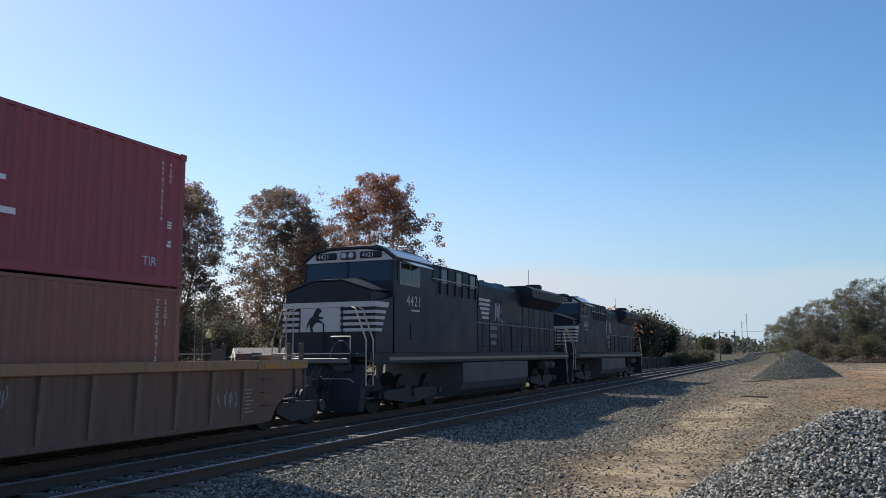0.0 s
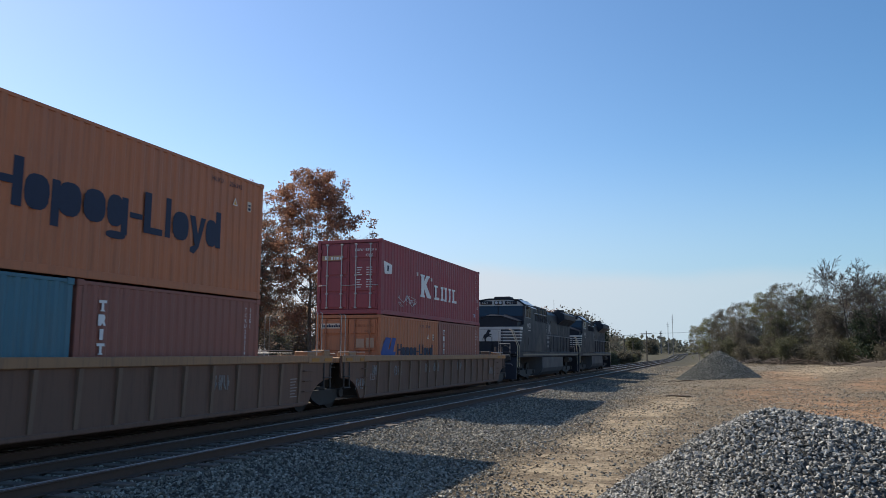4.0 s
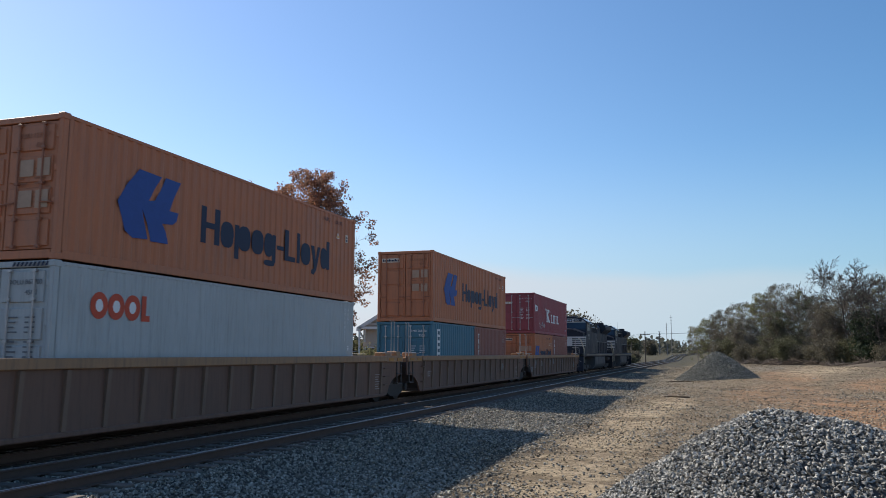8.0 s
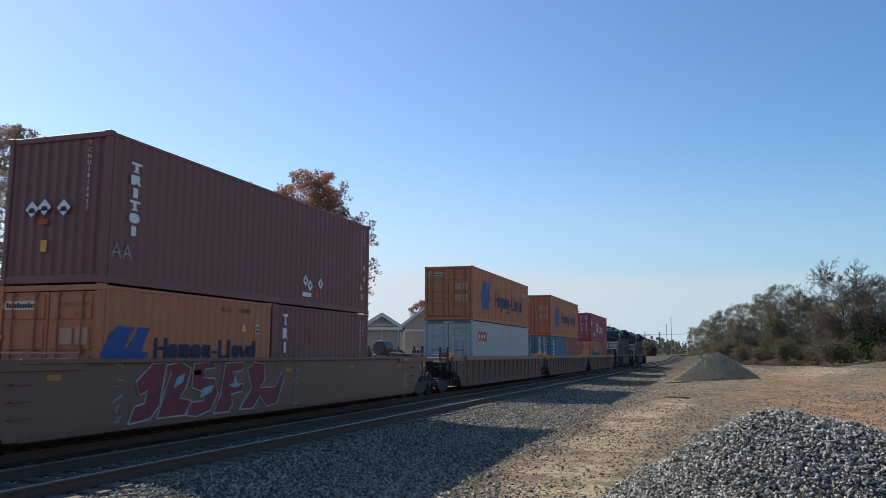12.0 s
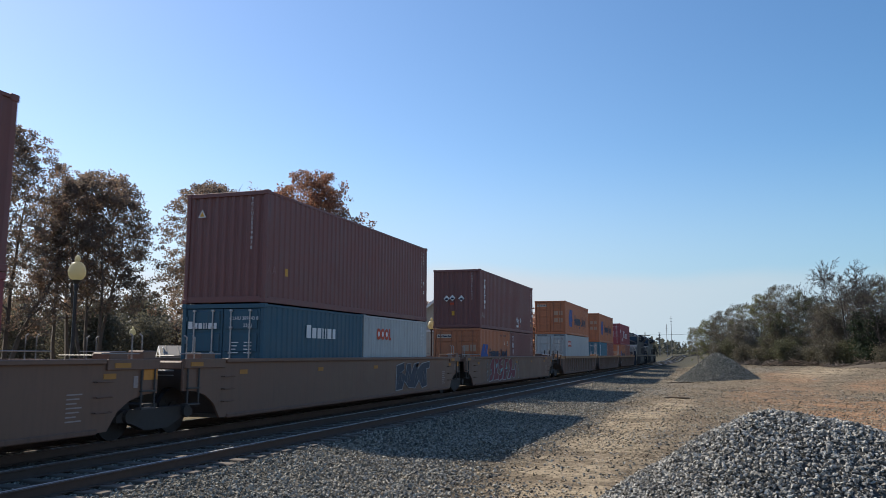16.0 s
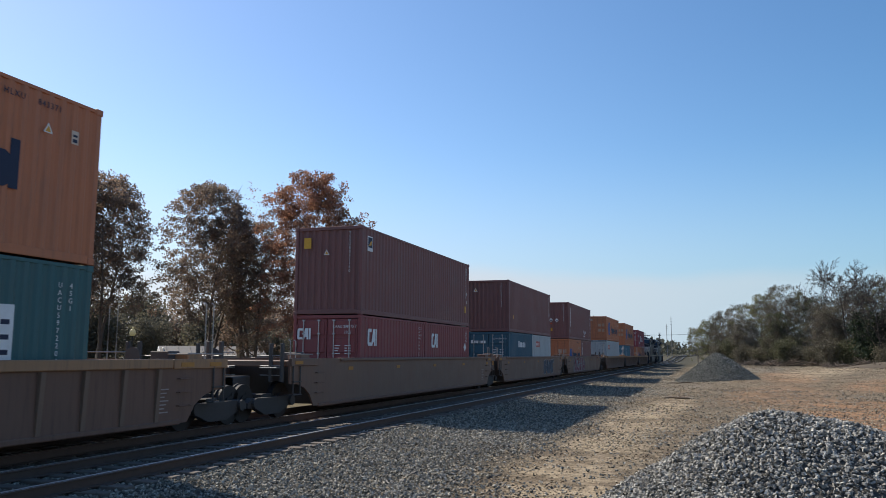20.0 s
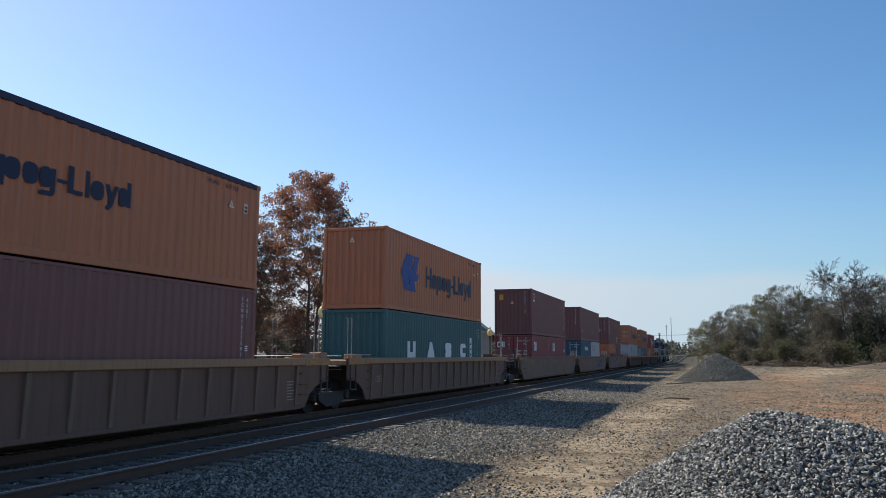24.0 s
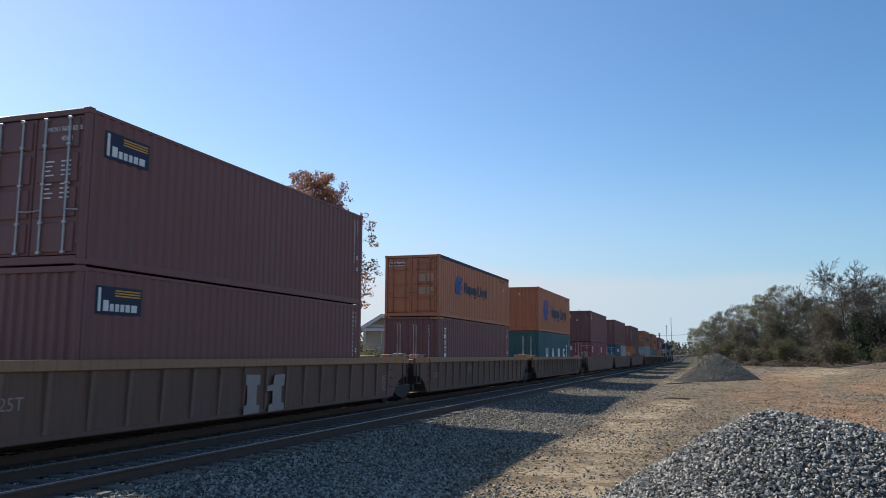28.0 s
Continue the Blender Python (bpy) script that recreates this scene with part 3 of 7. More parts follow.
def build_track(name, label, cy, cz, tie_from, tie_to, seed):
    rng = np.random.default_rng(seed)
    t = thing(name, label, "railway track", pose(0, cy, cz), kind="structure")
    xs = [-60, -20, 0, 20, 40, 60, 90, 120, 160, 200, 240, 260, 280, 300, 320, 340, 360, 380, 400, 440, 480, 540, 620, 700]
    for side in (-1, 1):
        bm, top = bmesh.new(), bmesh.new()
        prev = prevt = None
        for x in xs:
            dy, dz = rail_bend(x)
            ring = [bm.verts.new((x, side * 0.7535 + dy + a, b + dz)) for a, b in RAIL]
            ringt = [top.verts.new((x, side * 0.7535 + dy + a, b + dz)) for a, b in ((-0.038, -0.010), (-0.022, 0.002), (0.022, 0.002), (0.038, -0.010))]
            if prev:
                for i in range(len(RAIL)):
                    j = (i + 1) % len(RAIL)
                    bm.faces.new((prev[i], prev[j], ring[j], ring[i]))
                for i in range(3):
                    top.faces.new((prevt[i], prevt[i + 1], ringt[i + 1], ringt[i]))
            prev, prevt = ring, ringt
        r = part("rail", bm, RAILSIDE, t, "rusty steel rail")
        part("rail_head", top, RAILTOP, r, "bright worn running surface")
    tie = bmesh.new()
    block(-0.115, 0.115, tie_from, tie_to, -0.36, -0.172, 0.012, tie)
    first = part("tie", tie, TIMBER, t, m=pose(-10, 0, 0))
    for k in range(1, 150):
        x = -10 + k * 0.53 + rng.uniform(-0.03, 0.03)
        place("tie", first.data, t, m=pose(x, rng.uniform(-0.03, 0.03), rng.uniform(-0.008, 0.006), 0, 0, rng.uniform(-1.2, 1.2)))
    v, f = [], []
    for k in range(900):
        x = 69.5 + k * 0.6
        dy, dz = rail_bend(x)
        o = len(v)
        v += [(x + a, b + dy, -0.175 + dz) for a, b in ((-0.11, tie_from), (0.11, tie_from), (0.11, tie_to), (-0.11, tie_to))]
        f.append((o, o + 1, o + 2, o + 3))
    ob = place("far_ties", big_mesh("far_ties", np.array(v), np.array(f), TIMBER), t)
    tagged(ob, kind="stuff")
    plate = part("tie_plate", block(-0.09, 0.09, -0.17, 0.17, -0.174, -0.162), RAILSIDE, t, m=pose(-10, -0.7535, 0))
    for k in range(1, 75):
        place("tie_plate", plate.data, t, m=pose(-10 + k * 0.53, -0.7535, 0.002))


build_track("railway_track", "main line track on timber ties in stone ballast", MAIN_Y, 0.0, -1.12, 1.3, 1)
build_track("railway_track", "worn siding track on half-buried timber ties", SIDE_Y, SIDE_Z, -1.3, 1.12, 2)

# ---- the train ----
def travel(t):
    """How far the front of the first container has come at t seconds."""
    return 0.00545 * t * t + 6.275 * t + 12.03


MOVERS = []     # (thing, how far it stands behind the first container's front, height)
ROLLERS = []    # (wheelset, its place on the truck, radius)
WIDE = 2.438


def corrugated(length, z0, z1, pitch, depth, flip=1):
    """A pressed panel in the xz plane from x = -length to 0; the grooves go in to +y."""
    bm = bmesh.new()
    n = max(1, round(length / pitch))
    p = length / n
    pts = []
    for k in range(n):
        x = -length + k * p
        pts += [(x, 0), (x + p * 0.34, 0), (x + p * 0.5, depth), (x + p * 0.84, depth)]
    pts.append((0, 0))
    lo = [bm.verts.new((x, y * flip, z0)) for x, y in pts]
    hi = [bm.verts.new((x, y * flip, z1)) for x, y in pts]
    for i in range(len(pts) - 1):
        bm.faces.new((lo[i], lo[i + 1], hi[i + 1], hi[i]))
    return bm


SHELL = {}


def shell_meshes(length, high, depth, doors):
    key = (round(length, 2), round(high, 2), depth, doors)
    if key in SHELL:
        return SHELL[key]
    h, w = high, WIDE / 2
    got = []

    def keep(name, bm, m=None):
        me = bpy.data.meshes.new(name)
        bmesh.ops.recalc_face_normals(bm, faces=bm.faces)
        bm.to_mesh(me)
        bm.free()
        got.append((name, me, m))
    side = corrugated(length - 0.3, 0.16, h - 0.07, 0.279, depth)
    keep("side_panel", side, pose(-0.15, -w + 0.012, 0))
    side = corrugated(length - 0.3, 0.16, h - 0.07, 0.279, depth, -1)
    keep("side_panel", side, pose(-0.15, w - 0.012, 0))
    for x0, x1 in ((-0.16, 0), (-length, -length + 0.16)):
        for y0, y1 in ((-w, -w + 0.13), (w - 0.13, w)):
            keep("corner_post", block(x0 + 0.012, x1 - 0.012, y0 + 0.01, y1 - 0.01, 0.1, h - 0.1, 0.012))
            for z0, z1 in ((0, 0.118), (h - 0.118, h)):
                b = block(x0 - 0.004, x1 + 0.004, y0 - 0.004, y1 + 0.004, z0, z1, 0.01)
                keep("corner_fitting", b)
    for y0, y1 in ((-w + 0.005, -w + 0.07), (w - 0.07, w - 0.005)):
        keep("bottom_rail", block(-length + 0.16, -0.16, y0, y1, 0.012, 0.165, 0.008))
        keep("top_rail", block(-length + 0.16, -0.16, y0 + 0.004, y1, h - 0.085, h - 0.02, 0.006))
    for x0, x1 in ((-0.12, -0.02), (-length + 0.02, -length + 0.12)):
        keep("end_sill", block(x0, x1, -w + 0.13, w - 0.13, 0.02, 0.17, 0.008))
        keep("end_header", block(x0, x1, -w + 0.13, w - 0.13, h - 0.12, h - 0.01, 0.008))
    roof = corrugated(length - 0.24, -w + 0.06, w - 0.06, 0.42, 0.02)
    keep("roof", roof, Matrix.Translation((-0.12, 0, h - 0.035)) @ pose(0, 0, 0, -90, 0, 0))
    keep("floor", block(-length + 0.12, -0.12, -w + 0.07, w - 0.07, 0.05, 0.12))
    blank = corrugated(WIDE - 0.26, 0.17, h - 0.12, 0.25, 0.04)
    keep("end_panel", blank, Matrix.Translation((-0.05, w - 0.13, 0)) @ pose(0, 0, 0, 0, 0, 90))
    if not doors:
        blank = corrugated(WIDE - 0.26, 0.17, h - 0.12, 0.25, 0.04)
        keep("end_panel", blank, Matrix.Translation((-length + 0.05, -w + 0.13, 0)) @ pose(0, 0, 0, 0, 0, -90))
    SHELL[key] = got
    return got


def door_leaf(parent, x, y0, y1, z0, z1, paint_mat, bars, deep=0.03):
    """One door leaf with its pressed panels, gaskets, locking bars and handles."""
    d = part("door", block(x, x + 0.05, y0, y1, z0, z1, 0.008), paint_mat, parent)
    hi = (z1 - z0) / 4
    steel = plain("orange_sprayed_bar", (0.30, 0.12, 0.065), 0.6) if paint_mat is ORANGE else GREYMETAL
    for k in range(4):
        part("door_panel", block(x - deep, x + 0.01, y0 + 0.07, y1 - 0.07, z0 + k * hi + 0.05, z0 + (k + 1) * hi - 0.05, 0.012), paint_mat, d)
    for y in bars:
        b = part("locking_bar", tube([(x - 0.06, y, z0 + 0.02), (x - 0.06, y, z1 - 0.02)], 0.019, 8), steel, d)
        for z in (z0 + 0.02, z0 + (z1 - z0) * 0.22, z0 + (z1 - z0) * 0.5, z0 + (z1 - z0) * 0.78, z1 - 0.07):
            part("bar_keeper", block(x - 0.083, x - 0.02, y - 0.043, y + 0.043, z, z + 0.05, 0.005), steel, d)
        part("handle", tube([(x - 0.085, y, z0 + 0.82), (x - 0.085, y + 0.30 * (1 if y0 + y1 < 2 * y else -1), z0 + 0.80)], 0.014, 6), steel, d)
    for k in range(4):
        z = z0 + 0.25 + k * (z1 - z0 - 0.5) / 3
        yy = y0 if abs(y0) > abs(y1) else y1
        part("hinge", block(x - 0.035, x + 0.03, yy - 0.03, yy + 0.03, z - 0.06, z + 0.06, 0.008), paint_mat, d)
    return d


def container(label, offset, base, length, high, paint_mat, doors, depth=0.029):
    t = thing("shipping_container", label, "shipping container", pose(0, MAIN_Y, base), group="containers on the train")
    for name, me, m in shell_meshes(length, high, depth, doors):
        me2 = me
        if not me.materials or me.materials[0] != paint_mat:
            me2 = SHELL.setdefault((me.name, paint_mat.name), None) or me.copy()
            if not me2.materials:
                me2.materials.append(paint_mat)
            SHELL[(me.name, paint_mat.name)] = me2
        ob = place(name, me2, t, m=m)
    if doors:
        w, x = WIDE / 2, -length + 0.045
        door_leaf(t, x, 0.012, w - 0.14, 0.185, high - 0.135, paint_mat, (0.27, 0.82))
        door_leaf(t, x, -w + 0.14, -0.012, 0.185, high - 0.135, paint_mat, (-0.27, -0.82))
    MOVERS.append((t, offset, base))
    return t


SIDE = -WIDE / 2 + 0.008     # just proud of the pressed ridges
FORTY, TWENTY = 12.192, 6.058


def code_side(t, high, owner, kind, front=True, size=0.13):
    """Owner's code down the side near the front end, in small white characters."""
    letters(owner, size, WHITE, t, (-0.62, SIDE, high - 0.32), spacing=1.0, name="code_lettering", upright=True)
    letters(kind, size, WHITE, t, (-0.42, SIDE, high - 0.32), spacing=1.0, name="code_lettering", upright=True)
    slabs([(0, 0.11, 0, 0.03), (0, 0.11, 0.05, 0.08), (0, 0.11, 0.1, 0.13)], WHITE, t, (-0.46, SIDE, high - 1.5), name="notice")
    slabs([(0, 0.11, 0, 0.05), (0.03, 0.11, 0.07, 0.12)], WHITE, t, (-0.46, SIDE, high - 1.85), name="notice")


def rear_plate(t, length, high, owner, kind, tint=None):
    """Data lettering on the right-hand door: code, size code and the weight table in bars."""
    m = tint or WHITE
    x = -length - 0.0
    letters(owner, 0.125, m, t, (x, -0.22, high - 0.42), REAR, name="code_lettering")
    letters(kind, 0.125, m, t, (x, -0.62, high - 0.60), REAR, name="code_lettering")
    rows = []
    for k in range(8):
        y = -k * 0.085 - (0.08 if k > 3 else 0)
        rows += [(0, 0.2 - 0.04 * (k % 3), y, y + 0.026), (0.36, 0.46 - 0.02 * (k % 2), y, y + 0.026), (0.48, 0.58, y, y + 0.026)]
    slabs(rows, m, t, (x, -0.30, high - 1.0), REAR, name="weight_table")


def triangle_notice(t, at, turn=NEAR, s=0.17):
    o = outline([(-0.6, 0), (0.6, 0), (0, 1.05)], WHITE, t, at, turn, "warning_triangle", scale=s)
    o2 = outline([(-0.38, 0.12), (0.38, 0.12), (0, 0.8)], REFLECT, t, at, turn, "warning_triangle", scale=s, lift=0.006)


def ship_mark(t, x, z, s):
    """A blue two-pronged company mark, as plain shapes."""
    pts = ((0, -0.02), (0.12, 0.24), (0.31, 0.52), (0.68, 0.50), (0.58, 0.32), (0.48, 0.09), (0.58, 0.12), (0.67, 0.30), (0.75, 0.51), (1.02, 0.50), (0.90, 0.22), (0.84, 0.02),
           (1.0, 0.02), (0.97, -0.12), (0.90, -0.18), (0.72, -0.20), (0.79, -0.32), (0.84, -0.49), (0.54, -0.50), (0.47, -0.24), (0.38, -0.05), (0.42, -0.22), (0.49, -0.48), (0.25, -0.50), (0.13, -0.42), (0.08, -0.26))
    outline([(x2 * 1.84 * s, y2 * 1.36 * s) for x2, y2 in pts], BLUE, t, (x, SIDE, z), name="company_mark")


def word_bars(t, x, z, long, high, material, pattern, turn=NEAR):
    """A company word as plain bars: each stroke pattern is (width, foot, head) in letter heights."""
    total = sum(p[0] for p in pattern) + 0.16 * (len(pattern) - 1)
    k = long / total
    cur, boxes = 0.0, []
    for wdt, lo, up in pattern:
        boxes.append((cur * k, (cur + wdt) * k, lo * high, up * high))
        cur += wdt + 0.16
    slabs(boxes, material, t, (x, SIDE, z) if turn is NEAR else x, turn, name="company_wordmark")


def blob(x0, x1, y0, y1):
    """Corners of a plain rounded shape."""
    cx, cy, rx, ry = (x0 + x1) / 2, (y0 + y1) / 2, (x1 - x0) / 2, (y1 - y0) / 2
    return [(cx + rx * math.copysign(abs(math.cos(a)) ** 0.75, math.cos(a)), cy + ry * math.copysign(abs(math.sin(a)) ** 0.75, math.sin(a)))
            for a in (k * math.tau / 14 for k in range(14))]


def long_word(t, x, z, long, high):
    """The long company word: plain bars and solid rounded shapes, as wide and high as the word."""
    bars = [(0, 0.030, 0, 1), (0.030, 0.081, 0.42, 0.58), (0.081, 0.113, 0, 1), (0.211, 0.240, -0.26, 0.72), (0.484, 0.511, -0.16, 0.72), (0.521, 0.578, 0.29, 0.42),
            (0.586, 0.618, 0, 1), (0.618, 0.676, 0, 0.16), (0.690, 0.716, 0, 1), (0.970, 1.0, 0, 1)]
    for x0, x1, y0, y1 in bars:
        slabs([(x0 * long, x1 * long, y0 * high, y1 * high)], NAVY, t, (x, SIDE, z), name="company_wordmark")
    for x0, x1, y0, y1 in ((0.119, 0.204, 0, 0.74), (0.234, 0.320, 0, 0.74), (0.328, 0.416, 0, 0.74), (0.422, 0.492, 0, 0.74), (0.422, 0.505, -0.28, -0.1), (0.727, 0.813, 0, 0.74), (0.911, 0.978, 0, 0.74)):
        outline(blob(x0 * long, x1 * long, y0 * high, y1 * high), NAVY, t, (x, SIDE, z), name="company_wordmark")
    outline([(a * long, c * high) for a, c in ((0.818, 0.72), (0.848, 0.72), (0.866, 0.25), (0.882, 0.72), (0.909, 0.72), (0.872, -0.1), (0.846, -0.28), (0.824, -0.24), (0.826, -0.12), (0.850, -0.05))],
            NAVY, t, (x, SIDE, z), name="company_wordmark", lift=0.005)




def shipline_box(label, off, base, length, high, code, size_code, doors, mx, mz, ms, wx, wz, wl, wh):
    t = container(label, off, base, length, high, ORANGE, doors)
    ship_mark(t, mx, mz, ms)
    long_word(t, wx, wz, wl, wh)
    if doors:
        x = -length - 0.0
        slabs([(0, 0.78, -0.02, 0.15)], plain("cream_panel", (0.6, 0.5, 0.4)), t, (x, 1.02, high - 0.45), REAR, name="name_plate")
        slabs([(0.04 + i * 0.065, 0.09 + i * 0.065, 0.02, 0.09 if i % 4 else 0.12) for i in range(11)], NAVY, t, (x - 0.005, 1.02, high - 0.45), REAR, name="company_wordmark")
        rear_plate(t, length, high, code, size_code, plain("faint_lettering", (0.30, 0.12, 0.06)))
        slabs([(0, 0.3, 0, 0.3), (0.38, 0.66, 0, 0.32), (0, 0.3, -0.55, -0.25), (0.38, 0.66, -0.57, -0.25)], plain("cream_label", (0.42, 0.27, 0.18)), t,
              (x - 0.003, -0.32, high - 1.12), REAR, name="data_label")
    triangle_notice(t, (-1.25, SIDE, high - 0.75))
    slabs([(0, 0.16, 0, 0.24)], plain("cream_panel", (0.6, 0.5, 0.4)), t, (-0.72, SIDE, high - 0.8), name="height_label")
    slabs([(0.03, 0.13, 0.03, 0.09), (0.03, 0.13, 0.13, 0.17)], NAVY, t, (-0.72, SIDE - 0.005, high - 0.8), name="height_label")
    letters(code[:4], 0.15, NAVY, t, (-2.2, SIDE, high - 0.32), name="code_lettering", spacing=1.2)
    letters(code[5:], 0.15, NAVY, t, (-1.5, SIDE, high - 0.32), name="code_lettering", spacing=1.2)
    return t


FLOOR_Z = 0.34
LOW85, LOW96 = 2.591, 2.896


def lease_letters(t, txt_n, x, z, high, wide=0.22):
    """A lessor's upright word as plain blocks, one under the other."""
    step = high / txt_n
    for k in range(txt_n):
        top, foot, w = -k * step, -k * step - step * 0.78, wide * 0.5
        shape = [(-w, top), (w, top), (w, top - step * 0.2), (w * 0.3, top - step * 0.2), (w * 0.3, foot + step * 0.1), (w * 0.6, foot + step * 0.06), (w * 0.6, foot), (-w * 0.6, foot), (-w * 0.6, foot + step * 0.06),
                 (-w * 0.3, foot + step * 0.1), (-w * 0.3, top - step * 0.2), (-w, top - step * 0.2)]
        if k % 3 == 1:
            shape = [(-w, foot), (-w * 0.2, foot), (w * 0.1, foot + step * 0.2), (w * 0.5, foot), (w, foot), (w * 0.6, foot + step * 0.34), (w * 0.8, top - step * 0.2), (w * 0.5, top), (-w, top)]
        elif k % 3 == 2:
            shape = [(-w * 0.45, foot), (w * 0.45, foot), (w * 0.45, top), (-w * 0.45, top)]
        if k == 4:
            shape = blob(-w, w, foot, top)
        outline(shape, WHITE, t, (x, SIDE, z), name="company_wordmark")


# first car
t = container("maroon container with white serif lettering and scrawls", 0.0, FLOOR_Z + LOW85 + 0.01, FORTY, LOW85, MAROON, True)
h = LOW85
outline([(0, 0.42), (0.06, 0.44), (0.8, 0.36), (0.76, 0.02), (0.1, -0.02)], WHITE, t, (-11.98, SIDE, 1.42), name="painted_flag", scale=0.95)
outline([(0.32, 0.1), (0.46, 0.09), (0.5, 0.3), (0.34, 0.31)], NAVY, t, (-11.98, SIDE - 0.004, 1.42), name="painted_flag", scale=0.95)
outline([(0, 0), (0.5, 0), (0.5, 0.08), (0.42, 0.1), (0.42, 0.34), (0.78, 0), (1.22, 0), (1.22, 0.07), (0.66, 0.52), (0.96, 0.8), (1.08, 0.82), (1.08, 0.88), (0.7, 0.88), (0.42, 0.62), (0.42, 0.78), (0.5, 0.82), (0.5, 0.88), (0, 0.88),
         (0, 0.82), (0.1, 0.78), (0.1, 0.1), (0, 0.07)], WHITE, t, (-8.3, SIDE, 0.84), name="company_wordmark")
slabs([(-0.42, -0.36, 0.78, 0.92), (-0.32, -0.26, 0.78, 0.92), (1.2, 1.26, 0.7, 0.84), (1.3, 1.36, 0.7, 0.84)], WHITE, t, (-8.3, SIDE, 0.84), name="company_wordmark")
for x0, wd, foot in ((0.0, 0.17, 0.62), (0.80, 0.2, 0.38), (1.28, 0.2, 0.3), (1.85, 0.16, 0.26), (2.33, 0.2, 0.66)):
    c = x0 + 0.1
    outline([(x0, 0), (x0 + foot, 0), (x0 + foot, 0.1), (c + wd, 0.1), (c + wd, 0.5), (x0 + max(foot * 0.7, 0.36), 0.5), (x0 + max(foot * 0.7, 0.36), 0.58), (x0, 0.58), (x0, 0.51), (c, 0.48), (c, 0.09), (x0, 0.07)], WHITE, t,
            (-6.66, SIDE, 0.84), name="company_wordmark")
rear_plate(t, FORTY, h, "KKFU 183907 6", "42G0")
slabs([(0, 0.78, 0, 0.17)], plain("tan_plate", (0.42, 0.27, 0.15)), t, (-FORTY - 0.0, 1.02, h - 0.72), REAR, name="name_plate")
slabs([(0, 0.12, 0, 0.12), (0.24, 0.31, 0, 0.09), (0.36, 0.4, 0, 0.09), (0.44, 0.53, 0, 0.09), (0.57, 0.64, 0, 0.09)], WHITE, t, (-FORTY - 0.006, 0.92, h - 0.69), REAR, name="company_wordmark")
rng0 = np.random.default_rng(3)
for k in range(7):
    a, b = rng0.uniform(0, 1.5), rng0.uniform(-0.25, 0.25)
    part("scrawl", tube([(a + rng0.uniform(-0.1, 0.2) * i, b * 0.5 + rng0.uniform(-0.16, 0.16), 0.003) for i in range(6)], 0.008, 4), WHITE, t, m=Matrix.Translation((-10.6, SIDE, 0.55)) @ NEAR)
code_side(t, h, "KKFU1839076", "42G0", size=0.105)
letters("TIR", 0.24, plain("pale_blue_lettering", (0.45, 0.55, 0.68)), t, (-1.05, SIDE, 0.35), name="code_lettering")
t = shipline_box("short orange container with dark blue word and mark", -0.0 + 6.13, FLOOR_Z, TWENTY, LOW85, "HLXU 313602", "22G1", True,
                 -5.98, 1.32, 0.72, -4.5, 1.2, 3.8, 0.42)
t = container("short faded brown container with upright white letters", 0.0, FLOOR_Z, TWENTY, LOW85, TEXBROWN, False)
lease_letters(t, 4, -5.4, 2.25, 1.05, 0.2)
code_side(t, LOW85, "TCKU203155", "22G1")
# second unit
t = shipline_box("tall orange container with blue mark and dark blue word", 19.85, FLOOR_Z + LOW85 + 0.01, FORTY, LOW96, "HLXU 256392", "45G1", True,
                 -10.75, 1.45, 1.0, -8.1, 1.05, 6.3, 0.82)
t = container("short teal container with an upright white name plate", 25.98, FLOOR_Z, TWENTY, LOW85, TEAL, True)
rear_plate(t, TWENTY, LOW85, "TEMU 266150", "22G1")
slabs([(-0.2, 0.2, -1.45, 0)], WHITE, t, (-5.3, SIDE, 2.3), name="name_plate")
slabs([(-0.12, 0.12, -k * 0.24 - 0.2, -k * 0.24 - 0.06) for k in range(6)], BLUEGREEN, t, (-5.3, SIDE - 0.005, 2.28), name="company_wordmark")
t = container("short faded brown container with upright white letters", 19.85, FLOOR_Z, TWENTY, LOW85, TEXBROWN, False)
lease_letters(t, 4, -5.4, 2.25, 1.05, 0.2)
code_side(t, LOW85, "TCKU203196", "22G1")
# third unit
t = shipline_box("orange container with blue mark and dark blue word", 39.6, FLOOR_Z + LOW96 + 0.01, FORTY, LOW85, "HLBU 127157", "42G1", True,
                 -10.75, 1.30, 1.0, -8.1, 0.83, 6.3, 0.82)
t = container("pale grey container with an orange-red company mark", 39.6, FLOOR_Z, FORTY, LOW96, GREYWHITE, True, depth=0.012)
rear_plate(t, FORTY, LOW96, "OOLU 867700", "45G1", plain("grey_lettering", (0.14, 0.15, 0.16)))
HATCH = [[(i * 0.09, i * 0.09 + 0.05, 0, 0.075) for i in range(9)]]
slabs(HATCH[0], NAVY, t, (-FORTY - 0.002, 1.05, LOW96 - 0.105), REAR, name="hazard_stripe", slant=0.5)
slabs(HATCH[0], NAVY, t, (-FORTY - 0.002, -0.3, LOW96 - 0.105), REAR, name="hazard_stripe", slant=0.5)


